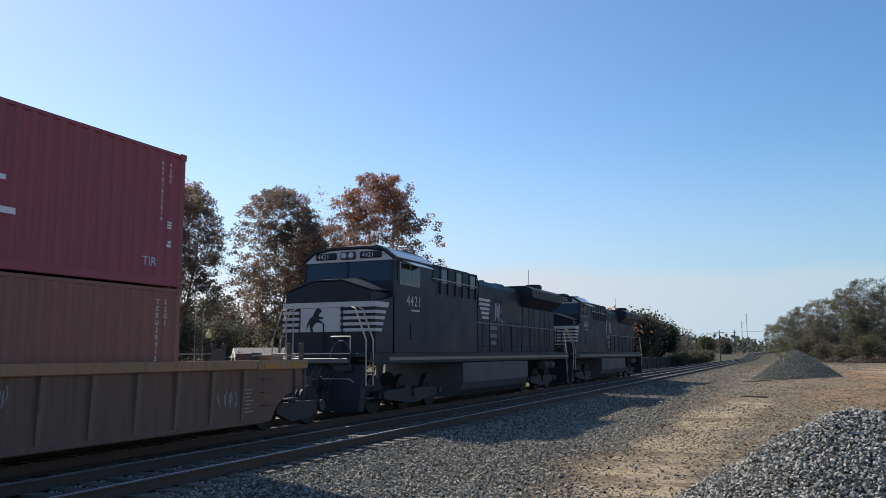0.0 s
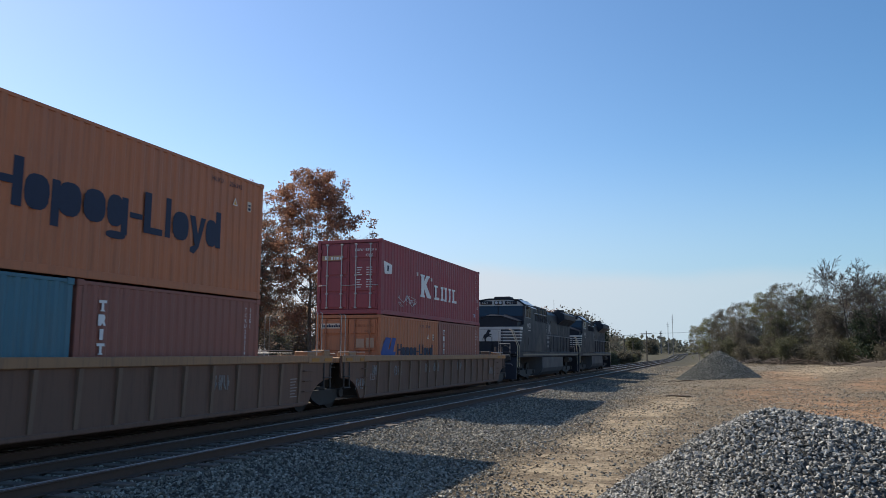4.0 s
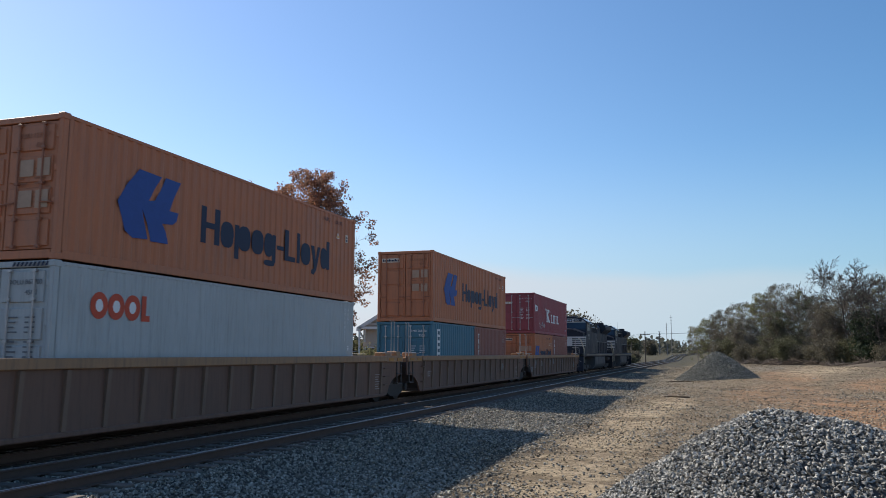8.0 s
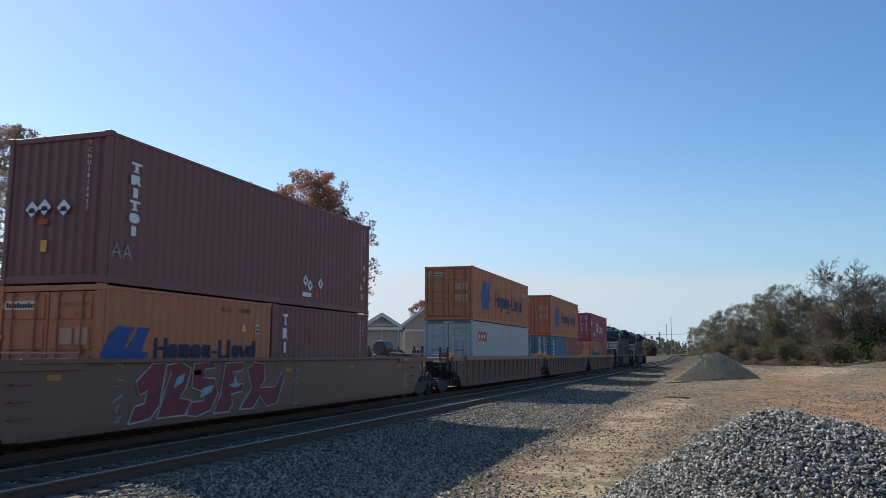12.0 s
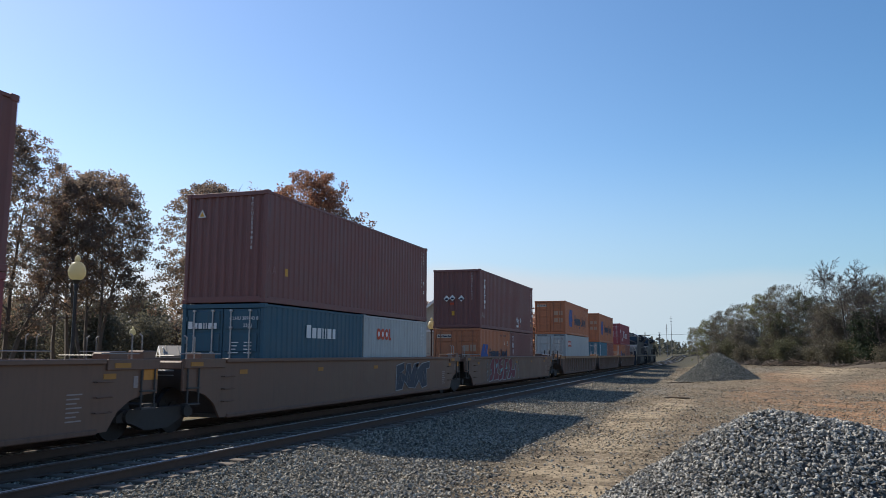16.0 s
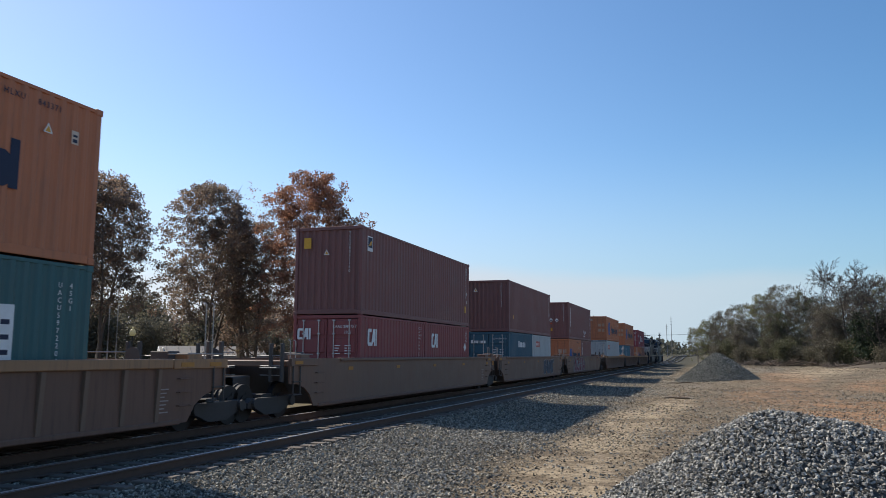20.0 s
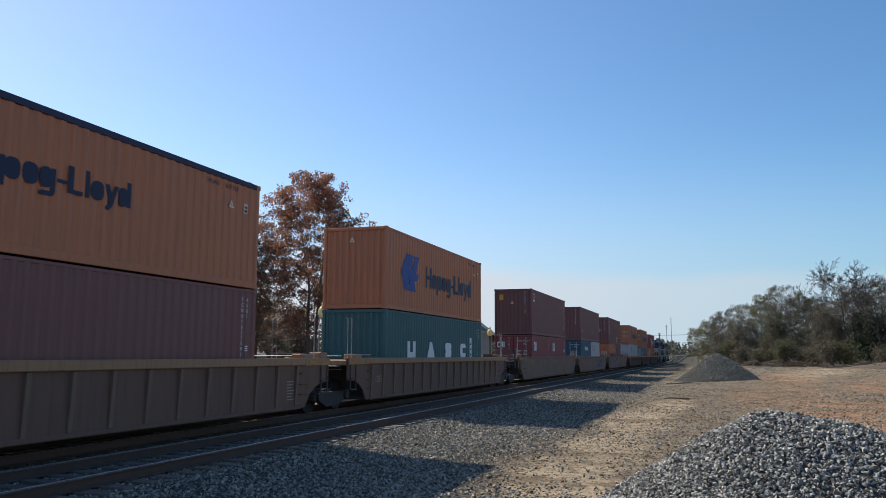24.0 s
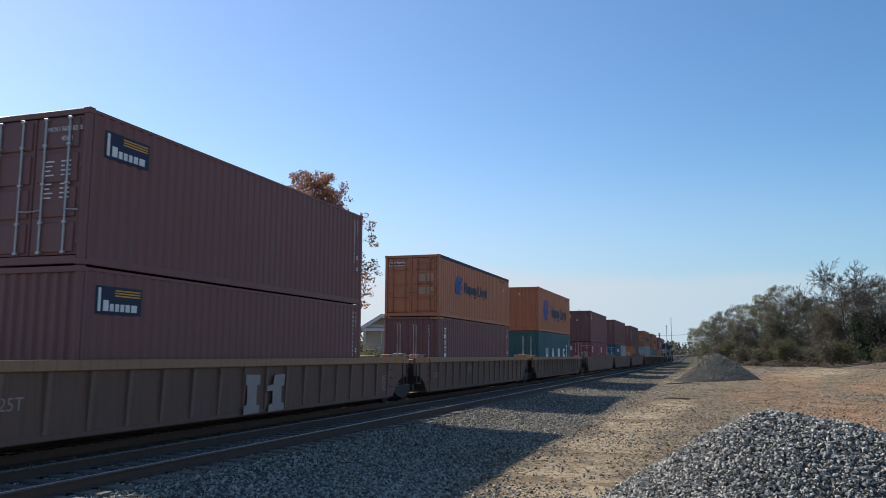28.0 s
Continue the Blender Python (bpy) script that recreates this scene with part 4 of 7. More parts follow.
def ring_mark(t, x, z, s):
    """Three round blobs and a bar in orange-red, the second with a pale heart."""
    for k in range(3):
        o = 0.29 + 0.56 * k
        pts = [(o + 0.28 * math.cos(i * math.tau / 18), 0.31 + 0.31 * math.sin(i * math.tau / 18)) for i in range(18)]
        outline(pts, ORANGERED, t, (x, SIDE, z), name="company_mark", scale=s)
        pts = [(o + 0.12 * math.cos(i * math.tau / 10), 0.31 + 0.15 * math.sin(i * math.tau / 10)) for i in range(10)]
        outline(pts, WHITE, t, (x, SIDE - 0.004, z), name="company_mark", scale=s)
    outline([(1.74, 0), (2.05, 0), (2.05, 0.14), (1.9, 0.14), (1.9, 0.62), (1.74, 0.62)], ORANGERED, t, (x, SIDE, z), name="company_mark", scale=s)


ring_mark(t, -11.3, 1.92, 0.8)
code_side(t, LOW96, "OOLU8677", "45G1")
# second car: three units
t = container("dark brown container with hazard diamonds and upright white letters", 64.0, FLOOR_Z + LOW85 + 0.01, FORTY, LOW96, BROWN, False)
lease_letters(t, 6, -11.4, 2.42, 1.5, 0.3)
DIAMOND = [(0, -0.16), (0.16, 0), (0, 0.16), (-0.16, 0)]
for x, z in ((-4.35, 0.72), (-4.08, 0.60), (-3.45, 0.70)):
    outline(DIAMOND, WHITE, t, (x, SIDE, z), name="hazard_placard")
    outline([(-0.06, -0.02), (0.07, -0.05), (0.0, 0.09)], NAVY, t, (x, SIDE - 0.004, z), name="hazard_placard")
slabs([(0, 0.5, 0, 0.12)], WHITE, t, (-4.5, SIDE, 0.28), name="notice")
slabs([(0, 0.22, 0, 0.12)], ORANGERED, t, (-3.75, SIDE, 0.3), name="notice")
for y, z in ((0.52, 1.45), (0.22, 1.48), (-0.24, 1.45)):
    outline(DIAMOND, WHITE, t, (-FORTY - 0.006, y, z), REAR, name="hazard_placard")
    outline([(-0.1, -0.07), (0.1, -0.07), (0.05, 0.02), (-0.05, 0.02)], NAVY, t, (-FORTY - 0.011, y, z), REAR, name="hazard_placard")
slabs([(0, 0.22, 0, 0.1)], ORANGERED, t, (-FORTY - 0.006, 0.35, 1.15), REAR, name="notice")
slabs([(0, 0.14, 0, 0.22)], REFLECT, t, (-FORTY - 0.006, 0.25, 0.62), REAR, name="notice")
letters("TCNU1810437", 0.125, WHITE, t, (-FORTY - 0.006, -0.78, 2.62), REAR, name="code_lettering", upright=True)
for k in range(2):
    letters("A", 0.42, plain("chalk", (0.32, 0.27, 0.25)), t, (-11.98 + 0.3 * k, SIDE, 0.5), name="code_lettering")
triangle_notice(t, (-0.62, SIDE, 0.75))
slabs([(0, 0.14, 0, 0.2)], REFLECT, t, (-0.62, SIDE, 0.42), name="notice")
code_side(t, LOW96, "TCNU1907743", "45G1")
t = shipline_box("short orange container with dark blue word and mark", 70.13, FLOOR_Z, TWENTY, LOW85, "HLXU 313588", "22G1", True,
                 -5.98, 1.32, 0.72, -4.5, 1.2, 3.8, 0.42)
t = container("short dark brown container with upright white letters", 64.0, FLOOR_Z, TWENTY, LOW85, BROWN, False)
lease_letters(t, 3, -5.4, 2.35, 1.1, 0.24)
code_side(t, LOW85, "TGHU19077", "22G1")
t = container("oxide brown container with faint chalk letters", 84.0, FLOOR_Z + LOW85 + 0.01, FORTY, LOW96, BROWN, False)
letters("TCLU6509870", 0.125, WHITE, t, (-FORTY - 0.006, -0.78, 2.62), REAR, name="code_lettering", upright=True)
for k in range(2):
    letters("A", 0.3, plain("faint_chalk", (0.24, 0.13, 0.12)), t, (-12.1 + 0.25 * k, SIDE, 0.75), name="code_lettering")
slabs([(0, 0.14, 0, 0.2)], REFLECT, t, (-11.2, SIDE, 0.75), name="notice")
triangle_notice(t, (-FORTY - 0.006, 0.72, 2.25), REAR, 0.2)
code_side(t, LOW96, "TCLU6509870", "45G1")
t = container("short dark blue-green container with white lettering", 90.13, FLOOR_Z, TWENTY, LOW85, BLUEGREEN, True)
rear_plate(t, TWENTY, LOW85, "CLHU 389643 8", "22G1")
CAPS = [(0.5, 0, 1.25), (0.45, 0, 1), (0.42, 0, 1), (0.14, 0, 1), (0.14, 0, 1), (0.5, 0, 1), (0.35, 0, 1)]
word_bars(t, -3.8, 1.76, 1.8, 0.29, WHITE, CAPS)
word_bars(t, (-TWENTY - 0.006, 1.0, 1.95), 0, 0.85, 0.15, WHITE, CAPS, REAR)
t = container("short pale grey container with an orange-red company mark", 84.0, FLOOR_Z, TWENTY, LOW85, GREYWHITE, False, depth=0.02)
ring_mark(t, -5.0, 1.80, 0.62)
code_side(t, LOW85, "OOLU36", "22G1")
t = container("oxide brown container with a small square company sign", 104.0, FLOOR_Z + LOW85 + 0.01, FORTY, LOW96, BROWN, False)
slabs([(0, 0.42, 0, 0.5)], WHITE, t, (-11.75, SIDE, 2.1), name="company_sign")
slabs([(0.04, 0.38, 0.12, 0.46)], NAVY, t, (-11.75, SIDE - 0.005, 2.1), name="company_sign")
outline([(0.08, 0.16), (0.3, 0.22), (0.34, 0.38), (0.2, 0.3)], REFLECT, t, (-11.75, SIDE - 0.010, 2.1), name="company_sign")
letters("TSSU8091160", 0.125, WHITE, t, (-FORTY - 0.006, -0.78, 2.62), REAR, name="code_lettering", upright=True)
slabs([(0, 0.26, 0, 0.36)], REFLECT, t, (-FORTY - 0.006, 0.88, 2.18), REAR, name="notice")
triangle_notice(t, (-FORTY - 0.006, 0.05, 1.95), REAR, 0.17)
slabs([(0, 0.2, 0, 0.3)], REFLECT, t, (-0.75, SIDE, 0.6), name="notice")
code_side(t, LOW96, "TSSU8091160", "45G1")


def slant_word(t, x, z, s, turn=NEAR):
    """Three plain white shapes side by side."""
    at = (x, SIDE, z) if turn is NEAR else x
    outline([(0.1, 0), (0.46, 0), (0.47, 0.18), (0.2, 0.18), (0.22, 0.72), (0.5, 0.72), (0.51, 0.9), (0.12, 0.9), (0.02, 0.78), (0, 0.12)], WHITE, t, at, turn, "company_mark", scale=s)
    outline([(0.46, 0), (0.62, 0), (0.7, 0.2), (0.86, 0.2), (0.86, 0), (1.0, 0), (1.0, 0.9), (0.72, 0.9)], WHITE, t, at, turn, "company_mark", scale=s)
    outline([(1.06, 0), (1.22, 0), (1.22, 0.9), (1.06, 0.9)], WHITE, t, at, turn, "company_mark", scale=s)


t = container("short red container with white company letters", 110.13, FLOOR_Z, TWENTY, LOW85, RED, True)
slant_word(t, -5.5, 1.6, 0.62)
slant_word(t, (-TWENTY - 0.006, 1.05, 1.8), 0, 0.4, REAR)
rear_plate(t, TWENTY, LOW85, "CAAU 208175 7", "22G1")
code_side(t, LOW85, "CAAU20817", "22G1")
t = container("short red container with white company letters", 104.0, FLOOR_Z, TWENTY, LOW85, RED, False)
slant_word(t, -5.3, 1.6, 0.62)
outline([(0, -0.2), (0.2, 0), (0, 0.2), (-0.2, 0)], WHITE, t, (-0.7, SIDE, 1.65), name="hazard_placard")
code_side(t, LOW85, "CAXU32", "22G1")
# third car: three units
t = shipline_box("tall orange container with blue mark and dark blue word", 128.0, FLOOR_Z + LOW96 + 0.01, FORTY, LOW96, "HLXU 843371", "45G1", False,
                 -10.75, 1.45, 1.0, -8.1, 1.05, 6.3, 0.82)
triangle_notice(t, (-FORTY - 0.006, 0.1, 2.35), REAR, 0.17)
t = container("dark green container with wide-spaced white letters", 128.0, FLOOR_Z, FORTY, LOW96, GREEN, False)
W4 = 0.62
outline([(0, 0), (0.86, 0), (0.86, W4), (0.6, W4), (0.6, 0.22), (0.26, 0.22), (0.26, W4), (0, W4)], WHITE, t, (-10.05, SIDE, 1.2), name="company_wordmark")
outline([(0, 0), (0.9, 0), (0.58, W4), (0.30, W4)], WHITE, t, (-7.86, SIDE, 1.2), name="company_wordmark")
outline([(0, 0), (0.74, 0), (0.82, 0.1), (0.82, 0.3), (0.76, 0.36), (0.82, 0.44), (0.82, 0.54), (0.72, W4), (0.1, W4), (0, 0.54), (0, 0.34), (0.08, 0.24), (0, 0.18)], WHITE, t, (-5.58, SIDE, 1.2), name="company_wordmark")
outline([(0.12, 0), (0.7, 0), (0.8, 0.08), (0.8, 0.2), (0.34, 0.2), (0.34, 0.44), (0.8, 0.44), (0.8, 0.54), (0.7, W4), (0.12, W4), (0, 0.5), (0, 0.12)], WHITE, t, (-3.45, SIDE, 1.2), name="company_wordmark")
letters("UACU5972204", 0.13, WHITE, t, (-0.75, SIDE, 2.45), name="code_lettering", upright=True)
letters("45G1", 0.13, WHITE, t, (-0.5, SIDE, 2.45), name="code_lettering", upright=True)
slabs([(0, 0.3, 0, 1.0)], WHITE, t, (-1.98, SIDE, 1.1), name="notice_board")
slabs([(0.05, 0.22, 0.2 + 0.24 * k, 0.28 + 0.24 * k) for k in range(3)], NAVY, t, (-1.98, SIDE - 0.005, 1.1), name="notice_board")
t = shipline_box("orange container with a dark top rail and blue mark", 148.5, FLOOR_Z + LOW96 + 0.01, FORTY, LOW85, "HLXU 637158", "42G1", True,
                 -10.0, 1.475, 0.60, -8.56, 1.21, 3.88, 0.49)
part("top_rail_cover", block(-FORTY + 0.17, -0.17, -WIDE / 2 - 0.003, -WIDE / 2 + 0.05, LOW85 - 0.13, LOW85 - 0.004, 0.006), plain("dark_blue_rail", (0.03, 0.035, 0.07)), t, "dark blue top rail")
t = container("oxide brown container with large upright white letters", 148.5, FLOOR_Z, FORTY, LOW96, BROWN, False)
lease_letters(t, 6, -11.35, 2.45, 1.55, 0.3)
letters("TCNU1637501", 0.125, WHITE, t, (-FORTY - 0.006, -0.78, 2.45), REAR, name="code_lettering", upright=True)
slabs(HATCH[0][:4], REFLECT, t, (-FORTY - 0.002, -0.85, LOW96 - 0.105), REAR, name="hazard_stripe", slant=0.5)
slabs(HATCH[0][:4], REFLECT, t, (-FORTY + 0.2, SIDE, LOW96 - 0.09), name="hazard_stripe", slant=0.5)
code_side(t, LOW96, "TCNU1637501", "45G1")


def lamp_sign(t, x, z):
    slabs([(0, 1.25, 0, 0.52)], NAVY, t, (x, SIDE, z), name="company_sign", label="dark blue sign with yellow and white bars")
    slabs([(0.5, 1.2, 0.34 + k * 0.05, 0.365 + k * 0.05) for k in range(3)], REFLECT, t, (x, SIDE - 0.005, z), name="company_sign")
    slabs([(0.06, 0.13, 0.05, 0.48), (0.2, 0.34, 0.06, 0.26), (0.38, 0.48, 0.06, 0.2), (0.52, 0.62, 0.06, 0.2), (0.66, 0.76, 0.06, 0.2), (0.8, 0.92, 0.06, 0.2), (0.96, 1.12, 0.06, 0.2)],
          WHITE, t, (x, SIDE - 0.005, z), name="company_wordmark")


t = container("oxide brown container with a dark blue and yellow sign", 168.45, FLOOR_Z + LOW96 + 0.01, FORTY, LOW96, BROWN, True)
lamp_sign(t, -11.75, 2.05)
rear_plate(t, FORTY, LOW96, "BMOU 565182 0", "45G1")
code_side(t, LOW96, "BMOU5651820", "45G1")
t = container("oxide brown container with a dark blue and yellow sign", 168.45, FLOOR_Z, FORTY, LOW96, BROWN, False)
lamp_sign(t, -11.75, 2.05)
code_side(t, LOW96, "BMOU4018900", "45G1")


# ---- well cars ----
def truck(parent, x, z, wheels, radius, material, half=0.98, name="truck"):
    """A truck with cast side frames, springs and wheelsets."""
    lo, hi = min(wheels) - 0.28, max(wheels) + 0.28
    ob = part(name, block(-0.22, 0.22, -half, half, -0.05, 0.2, 0.02), material, parent, m=pose(x, 0, z))
    for s in (-1, 1):
        y0, y1 = sorted((s * half, s * (half + 0.16)))
        part("side_frame", prism([(lo, 0.02), (lo + 0.2, 0.12), (hi - 0.2, 0.12), (hi, 0.02), (hi, -0.1), (hi - 0.35, -0.12), (0.35, -0.30), (-0.35, -0.30), (lo + 0.35, -0.12), (lo, -0.1)], y0, y1, None, "y"), material, ob)
        for w in wheels:
            part("journal_box", drum((w, s * (half + 0.1), 0.0), "y", 0.13, 0.28, 12), material, ob)
        for k in (-0.2, 0, 0.2):
            part("spring", drum((k, s * (half + 0.08), -0.13), "z", 0.07, 0.26, 8), material, ob)
    for w in wheels:
        wb = bmesh.new()
        drum((0, 0, 0), "y", 0.085, 1.7, 10, wb)
        for s in (-1, 1):
            drum((0, s * 0.765, 0), "y", radius, 0.13, 28, wb)
            drum((0, s * 0.70, 0), "y", radius + 0.028, 0.03, 28, wb)
            drum((0, s * 0.84, 0), "y", radius * 0.42, 0.05, 14, wb)
            for k in range(4):
                a = k * math.tau / 4
                drum((math.cos(a) * radius * 0.6, s * 0.835, math.sin(a) * radius * 0.6), "y", radius * 0.12, 0.012, 8, wb)
        ws = part("wheelset", wb, plain("worn_wheel_steel", (0.02, 0.018, 0.017), 0.65, 0.1), ob, m=pose(w, 0, 0))
        ROLLERS.append((ws, w, radius))
    return ob


EDGE = plain("worn_steel_edge", (0.34, 0.33, 0.31), 0.5, 0.5)


def well_unit(offset, ribbed, front_end, rear_end, tag, marks=0):
    """One platform of an articulated well car. x = 0 is the front of the container it carries."""
    col = YELLOW if ribbed else CARBROWN
    t = thing("well_car", tag, "railway well car", pose(0, MAIN_Y, 0), group="well cars of the train")
    half = 1.47
    fx = 3.95 if front_end else 3.5
    rx = -FORTY - (3.95 if rear_end else 3.5)
    if not ribbed:
        fx, rx = fx + (1.0 if front_end else 0), rx - (1.0 if rear_end else 0)
    top = 1.55
    arch = [(fx, 0.90), (fx - 0.45, 0.88), (fx - 0.8, 0.78), (fx - 1.1, 0.6), (fx - 1.35, 0.27)]
    arch2 = [(rx + 1.35, 0.27), (rx + 1.1, 0.6), (rx + 0.8, 0.78), (rx + 0.45, 0.88), (rx, 0.90)]
    outl = [(fx, top)] + arch + arch2 + [(rx, top)]
    for s in (-1, 1):
        y0, y1 = sorted((s * half, s * (half - 0.05)))
        part("side_sill", prism(outl, y0, y1, axis="y"), SIDESTEEL if ribbed else CARBROWN, t, "grimy steel side")
        y0, y1 = sorted((s * (half + 0.075), s * (half - 0.1)))
        part("top_chord", block(-FORTY - 2.0, 2.0, y0, y1, 1.375 if ribbed else 1.47, top + 0.012, 0.015), col, t, "rusty yellow top chord" if ribbed else "")
        part("bottom_chord", block(rx + 1.6, fx - 1.6, y0 + 0.04, y1 - 0.04, 0.24, 0.34, 0.02), SIDESTEEL, t)
        if ribbed:
            n = 17
            for k in range(n):
                x = 1.6 - k * (FORTY + 3.4) / (n - 1)
                bm = bmesh.new()
                a, b = s * half, s * (half + 0.085)
                prism([(a, 0.34), (s * (half + 0.03), 0.34), (b, 1.36), (a, 1.36)], x - 0.05, x + 0.05, bm)
                part("side_rib", bm, RIBSTEEL, t)
    part("well_floor", block(-FORTY - 2.0, 2.0, -half + 0.06, half - 0.06, 0.25, 0.325), DARKSTEEL, t)
    for end, sgn, is_end in ((fx, 1, front_end), (rx, -1, rear_end)):
        a, b = sorted((end - sgn * (fx - 2.05), end))
        part("end_deck", block(a, b, -half + 0.06, half - 0.06, 1.34, 1.50, 0.02), col, t, "walkway deck over the truck")
        # plate added across the well's end to block light round the truck
        part("bulkhead", block(*sorted((end - sgn * 1.75, end - sgn * 1.69)), -half + 0.06, half - 0.06, 0.3, 1.34), DARKSTEEL, t)
        part("deck_fascia", block(a, b, -half - 0.05, -half - 0.005, 1.36, top + 0.01, 0.01), col, t)
        for k in range(2 if ribbed else 1):
            xx = a + (b - a) * (0.12 + 0.52 * k)
            part("reflector", block(xx, xx + 0.42, -half - 0.062, -half - 0.052, 1.40, 1.49), plain("dull_yellow_reflector", (0.40, 0.19, 0.045)), t)
        for dx in (0.3, 0.58):
            x = end - sgn * dx
            for s in (-1, 1):
                part("upright_rail", tube([(x, s * 1.3, 1.5), (x, s * 1.3, 2.75 if ribbed else 2.0), (x, s * 1.24, 2.79 if ribbed else 2.04)], 0.016, 6), EDGE, t, "thin upright grab rail")
        part("handrail", tube([(a, -1.36, 1.66), (b, -1.36, 1.66)], 0.013, 6), EDGE, t, "worn bright handrail")
        part("handrail", tube([(a, 1.2, 1.7), (b, 1.2, 1.7)], 0.013, 6), EDGE, t, "worn bright handrail")
        # worn bars across the end, and a framed step hung under the deck
        for z in ((1.12, 1.36, 1.62) if is_end else (1.22, 1.62)):
            for y0, y1 in ((-1.3, -0.65), (0.1, 1.1)):
                part("crossover_bar", tube([(end + sgn * 0.1, y0, z), (end + sgn * 0.1, y1, z)], 0.010, 6), EDGE, t, "worn bright bar")
        for y0, y1 in ((-1.2, -0.7), (0.2, 0.75)):
            part("crossover_plate", block(*sorted((end - sgn * 0.05, end + sgn * 0.22)), y0, y1, 1.30, 1.33, 0.006), EDGE, t)
        for y in ((-1.28, -0.95, 0.95, 1.28) if is_end else ()):
            part("end_post", block(*sorted((end + sgn * 0.03, end + sgn * 0.13)), y - 0.04, y + 0.04, 0.95, 1.95, 0.01), DARKSTEEL, t)
        for dx in (0.12, 0.5):
            part("step_hanger", tube([(end - sgn * dx, -half - 0.03, 1.38), (end - sgn * dx, -half - 0.03, 0.62)], 0.02, 6), DARKSTEEL, t)
        for z in (0.62, 0.95):
            part("hung_step", block(*sorted((end - sgn * 0.10, end - sgn * 0.52)), -half - 0.07, -half + 0.12, z - 0.015, z + 0.015), DARKSTEEL, t)
        part("deck_box", block(*sorted((end - sgn * 1.25, end - sgn * 0.75)), -half + 0.1, -half + 0.5, 1.5, 1.68, 0.02), col, t)
        for k in range(3):
            z = 0.62 + 0.27 * k
            x = end - sgn * 1.55
            part("grab_iron", tube([(x - 0.2, -half - 0.02, z), (x - 0.2, -half - 0.1, z), (x + 0.2, -half - 0.1, z), (x + 0.2, -half - 0.02, z)], 0.013, 5), SIDESTEEL, t)
        if is_end:
            sill = sgn * 2.1
            p, q = sorted((end, end + sill))
            part("draft_sill", block(p, q, -0.32, 0.32, 0.72, 1.1, 0.03), DARKSTEEL, t)
            part("coupler", block(*sorted((end + sill, end + sill + sgn * 0.28)), -0.17, 0.17, 0.74, 1.02, 0.05), UNDER, t)
            part("air_hose", tube([(end + sill * 0.8, -0.4, 0.9), (end + sill * 0.95, -0.42, 0.6), (end + sill * 1.05, -0.3, 0.4), (end + sill * 1.12, -0.1, 0.5)], 0.03, 6), UNDER, t)
            truck(t, end + sgn * 0.25, 0.46, (-0.89, 0.89), 0.46, UNDER)
        if is_end and sgn > 0 and not ribbed:
            tank = drum((end - sgn * 0.5, 0.1, 1.86), "x", 0.27, 0.86, 18, None, 0.05)
            part("brake_reservoir", tank, plain("worn_tank_steel", (0.075, 0.075, 0.08), 0.4, 0.2), t, "dark air reservoir, its sunlit top painted white")
            # added white strip paints the sun's gleam along the tank's top
            part("reservoir_strap", block(end - sgn * 0.5 - 0.40, end - sgn * 0.5 + 0.40, -0.02, 0.22, 2.12, 2.145, 0.01), plain("white_sun_gleam", (0.62, 0.62, 0.62), 0.4), t, "white strip standing for sunlight on the top")
        if is_end:
            part("brake_rigging", block(*sorted((end - sgn * 1.5, end - sgn * 1.1)), -1.05, -0.6, 1.5, 1.72, 0.02), DARKSTEEL, t)
            part("brake_wheel", drum((end - sgn * 0.15, 0.95, 1.62), "x", 0.2, 0.03, 18), DARKSTEEL, t)
        elif sgn < 0:
            truck(t, end - 0.35, 0.46, (-0.89, 0.89), 0.46, UNDER)
            part("articulated_joint", block(end - 0.75, end + 0.2, -0.4, 0.4, 0.7, 1.15, 0.05), DARKSTEEL, t)
        else:
            part("articulated_joint", block(end - 0.2, end + 0.25, -0.3, 0.3, 0.75, 1.1, 0.05), DARKSTEEL, t)
            part("step_box", block(end - 0.42, end - 0.05, -half + 0.02, -half + 0.4, 1.5, 1.72, 0.02), col, t)
    s = -half - 0.006
    x = rx + 2.05
    if ribbed:
        letters("125T", 0.3, MATS["chalk"], t, (x, s, 0.78), name="car_lettering")
    bars = [(0, 0.36 - 0.06 * (k % 3), -k * 0.075, -k * 0.075 + 0.024) for k in range(7)]
    slabs(bars, MATS["chalk"], t, (fx - 2.35, s, 0.95), name="data_table")
    if not ribbed:
        for k in range(5):
            slabs([(0, 0.32, 0, 0.1)], MATS["dull_yellow_reflector"], t, (2.0 - k * 3.9, s, 1.2), name="reflector")
        slabs([(0, 0.12, 0, 0.22)], MATS["chalk"], t, (fx - 0.7, s, 1.02), name="data_plate")
        slabs([(0, 0.40, 0, 0.25)], plain("orange_panel", (0.55, 0.24, 0.05)), t, (fx - 0.42, s, 1.16), name="reflector")
    MOVERS.append((t, offset, 0.0))
    return t


rib_tag = "grimy yellow ribbed well car carrying stacked containers"
flat_tag = "grey-brown smooth-sided well car carrying stacked containers"
w1 = well_unit(0.0, True, True, False, rib_tag)
w2 = well_unit(19.85, True, False, False, rib_tag)
w3 = well_unit(39.6, True, False, True, rib_tag)
w4 = well_unit(64.0, False, True, False, "smooth-sided well car with a large red painted scrawl")
w5 = well_unit(84.0, False, False, False, flat_tag)
w6 = well_unit(104.0, False, False, True, flat_tag)
w7 = well_unit(128.0, True, True, False, rib_tag)
w8 = well_unit(148.5, True, False, False, rib_tag)
w9 = well_unit(168.45, True, False, True, "ribbed well car with pale patched paint marks")
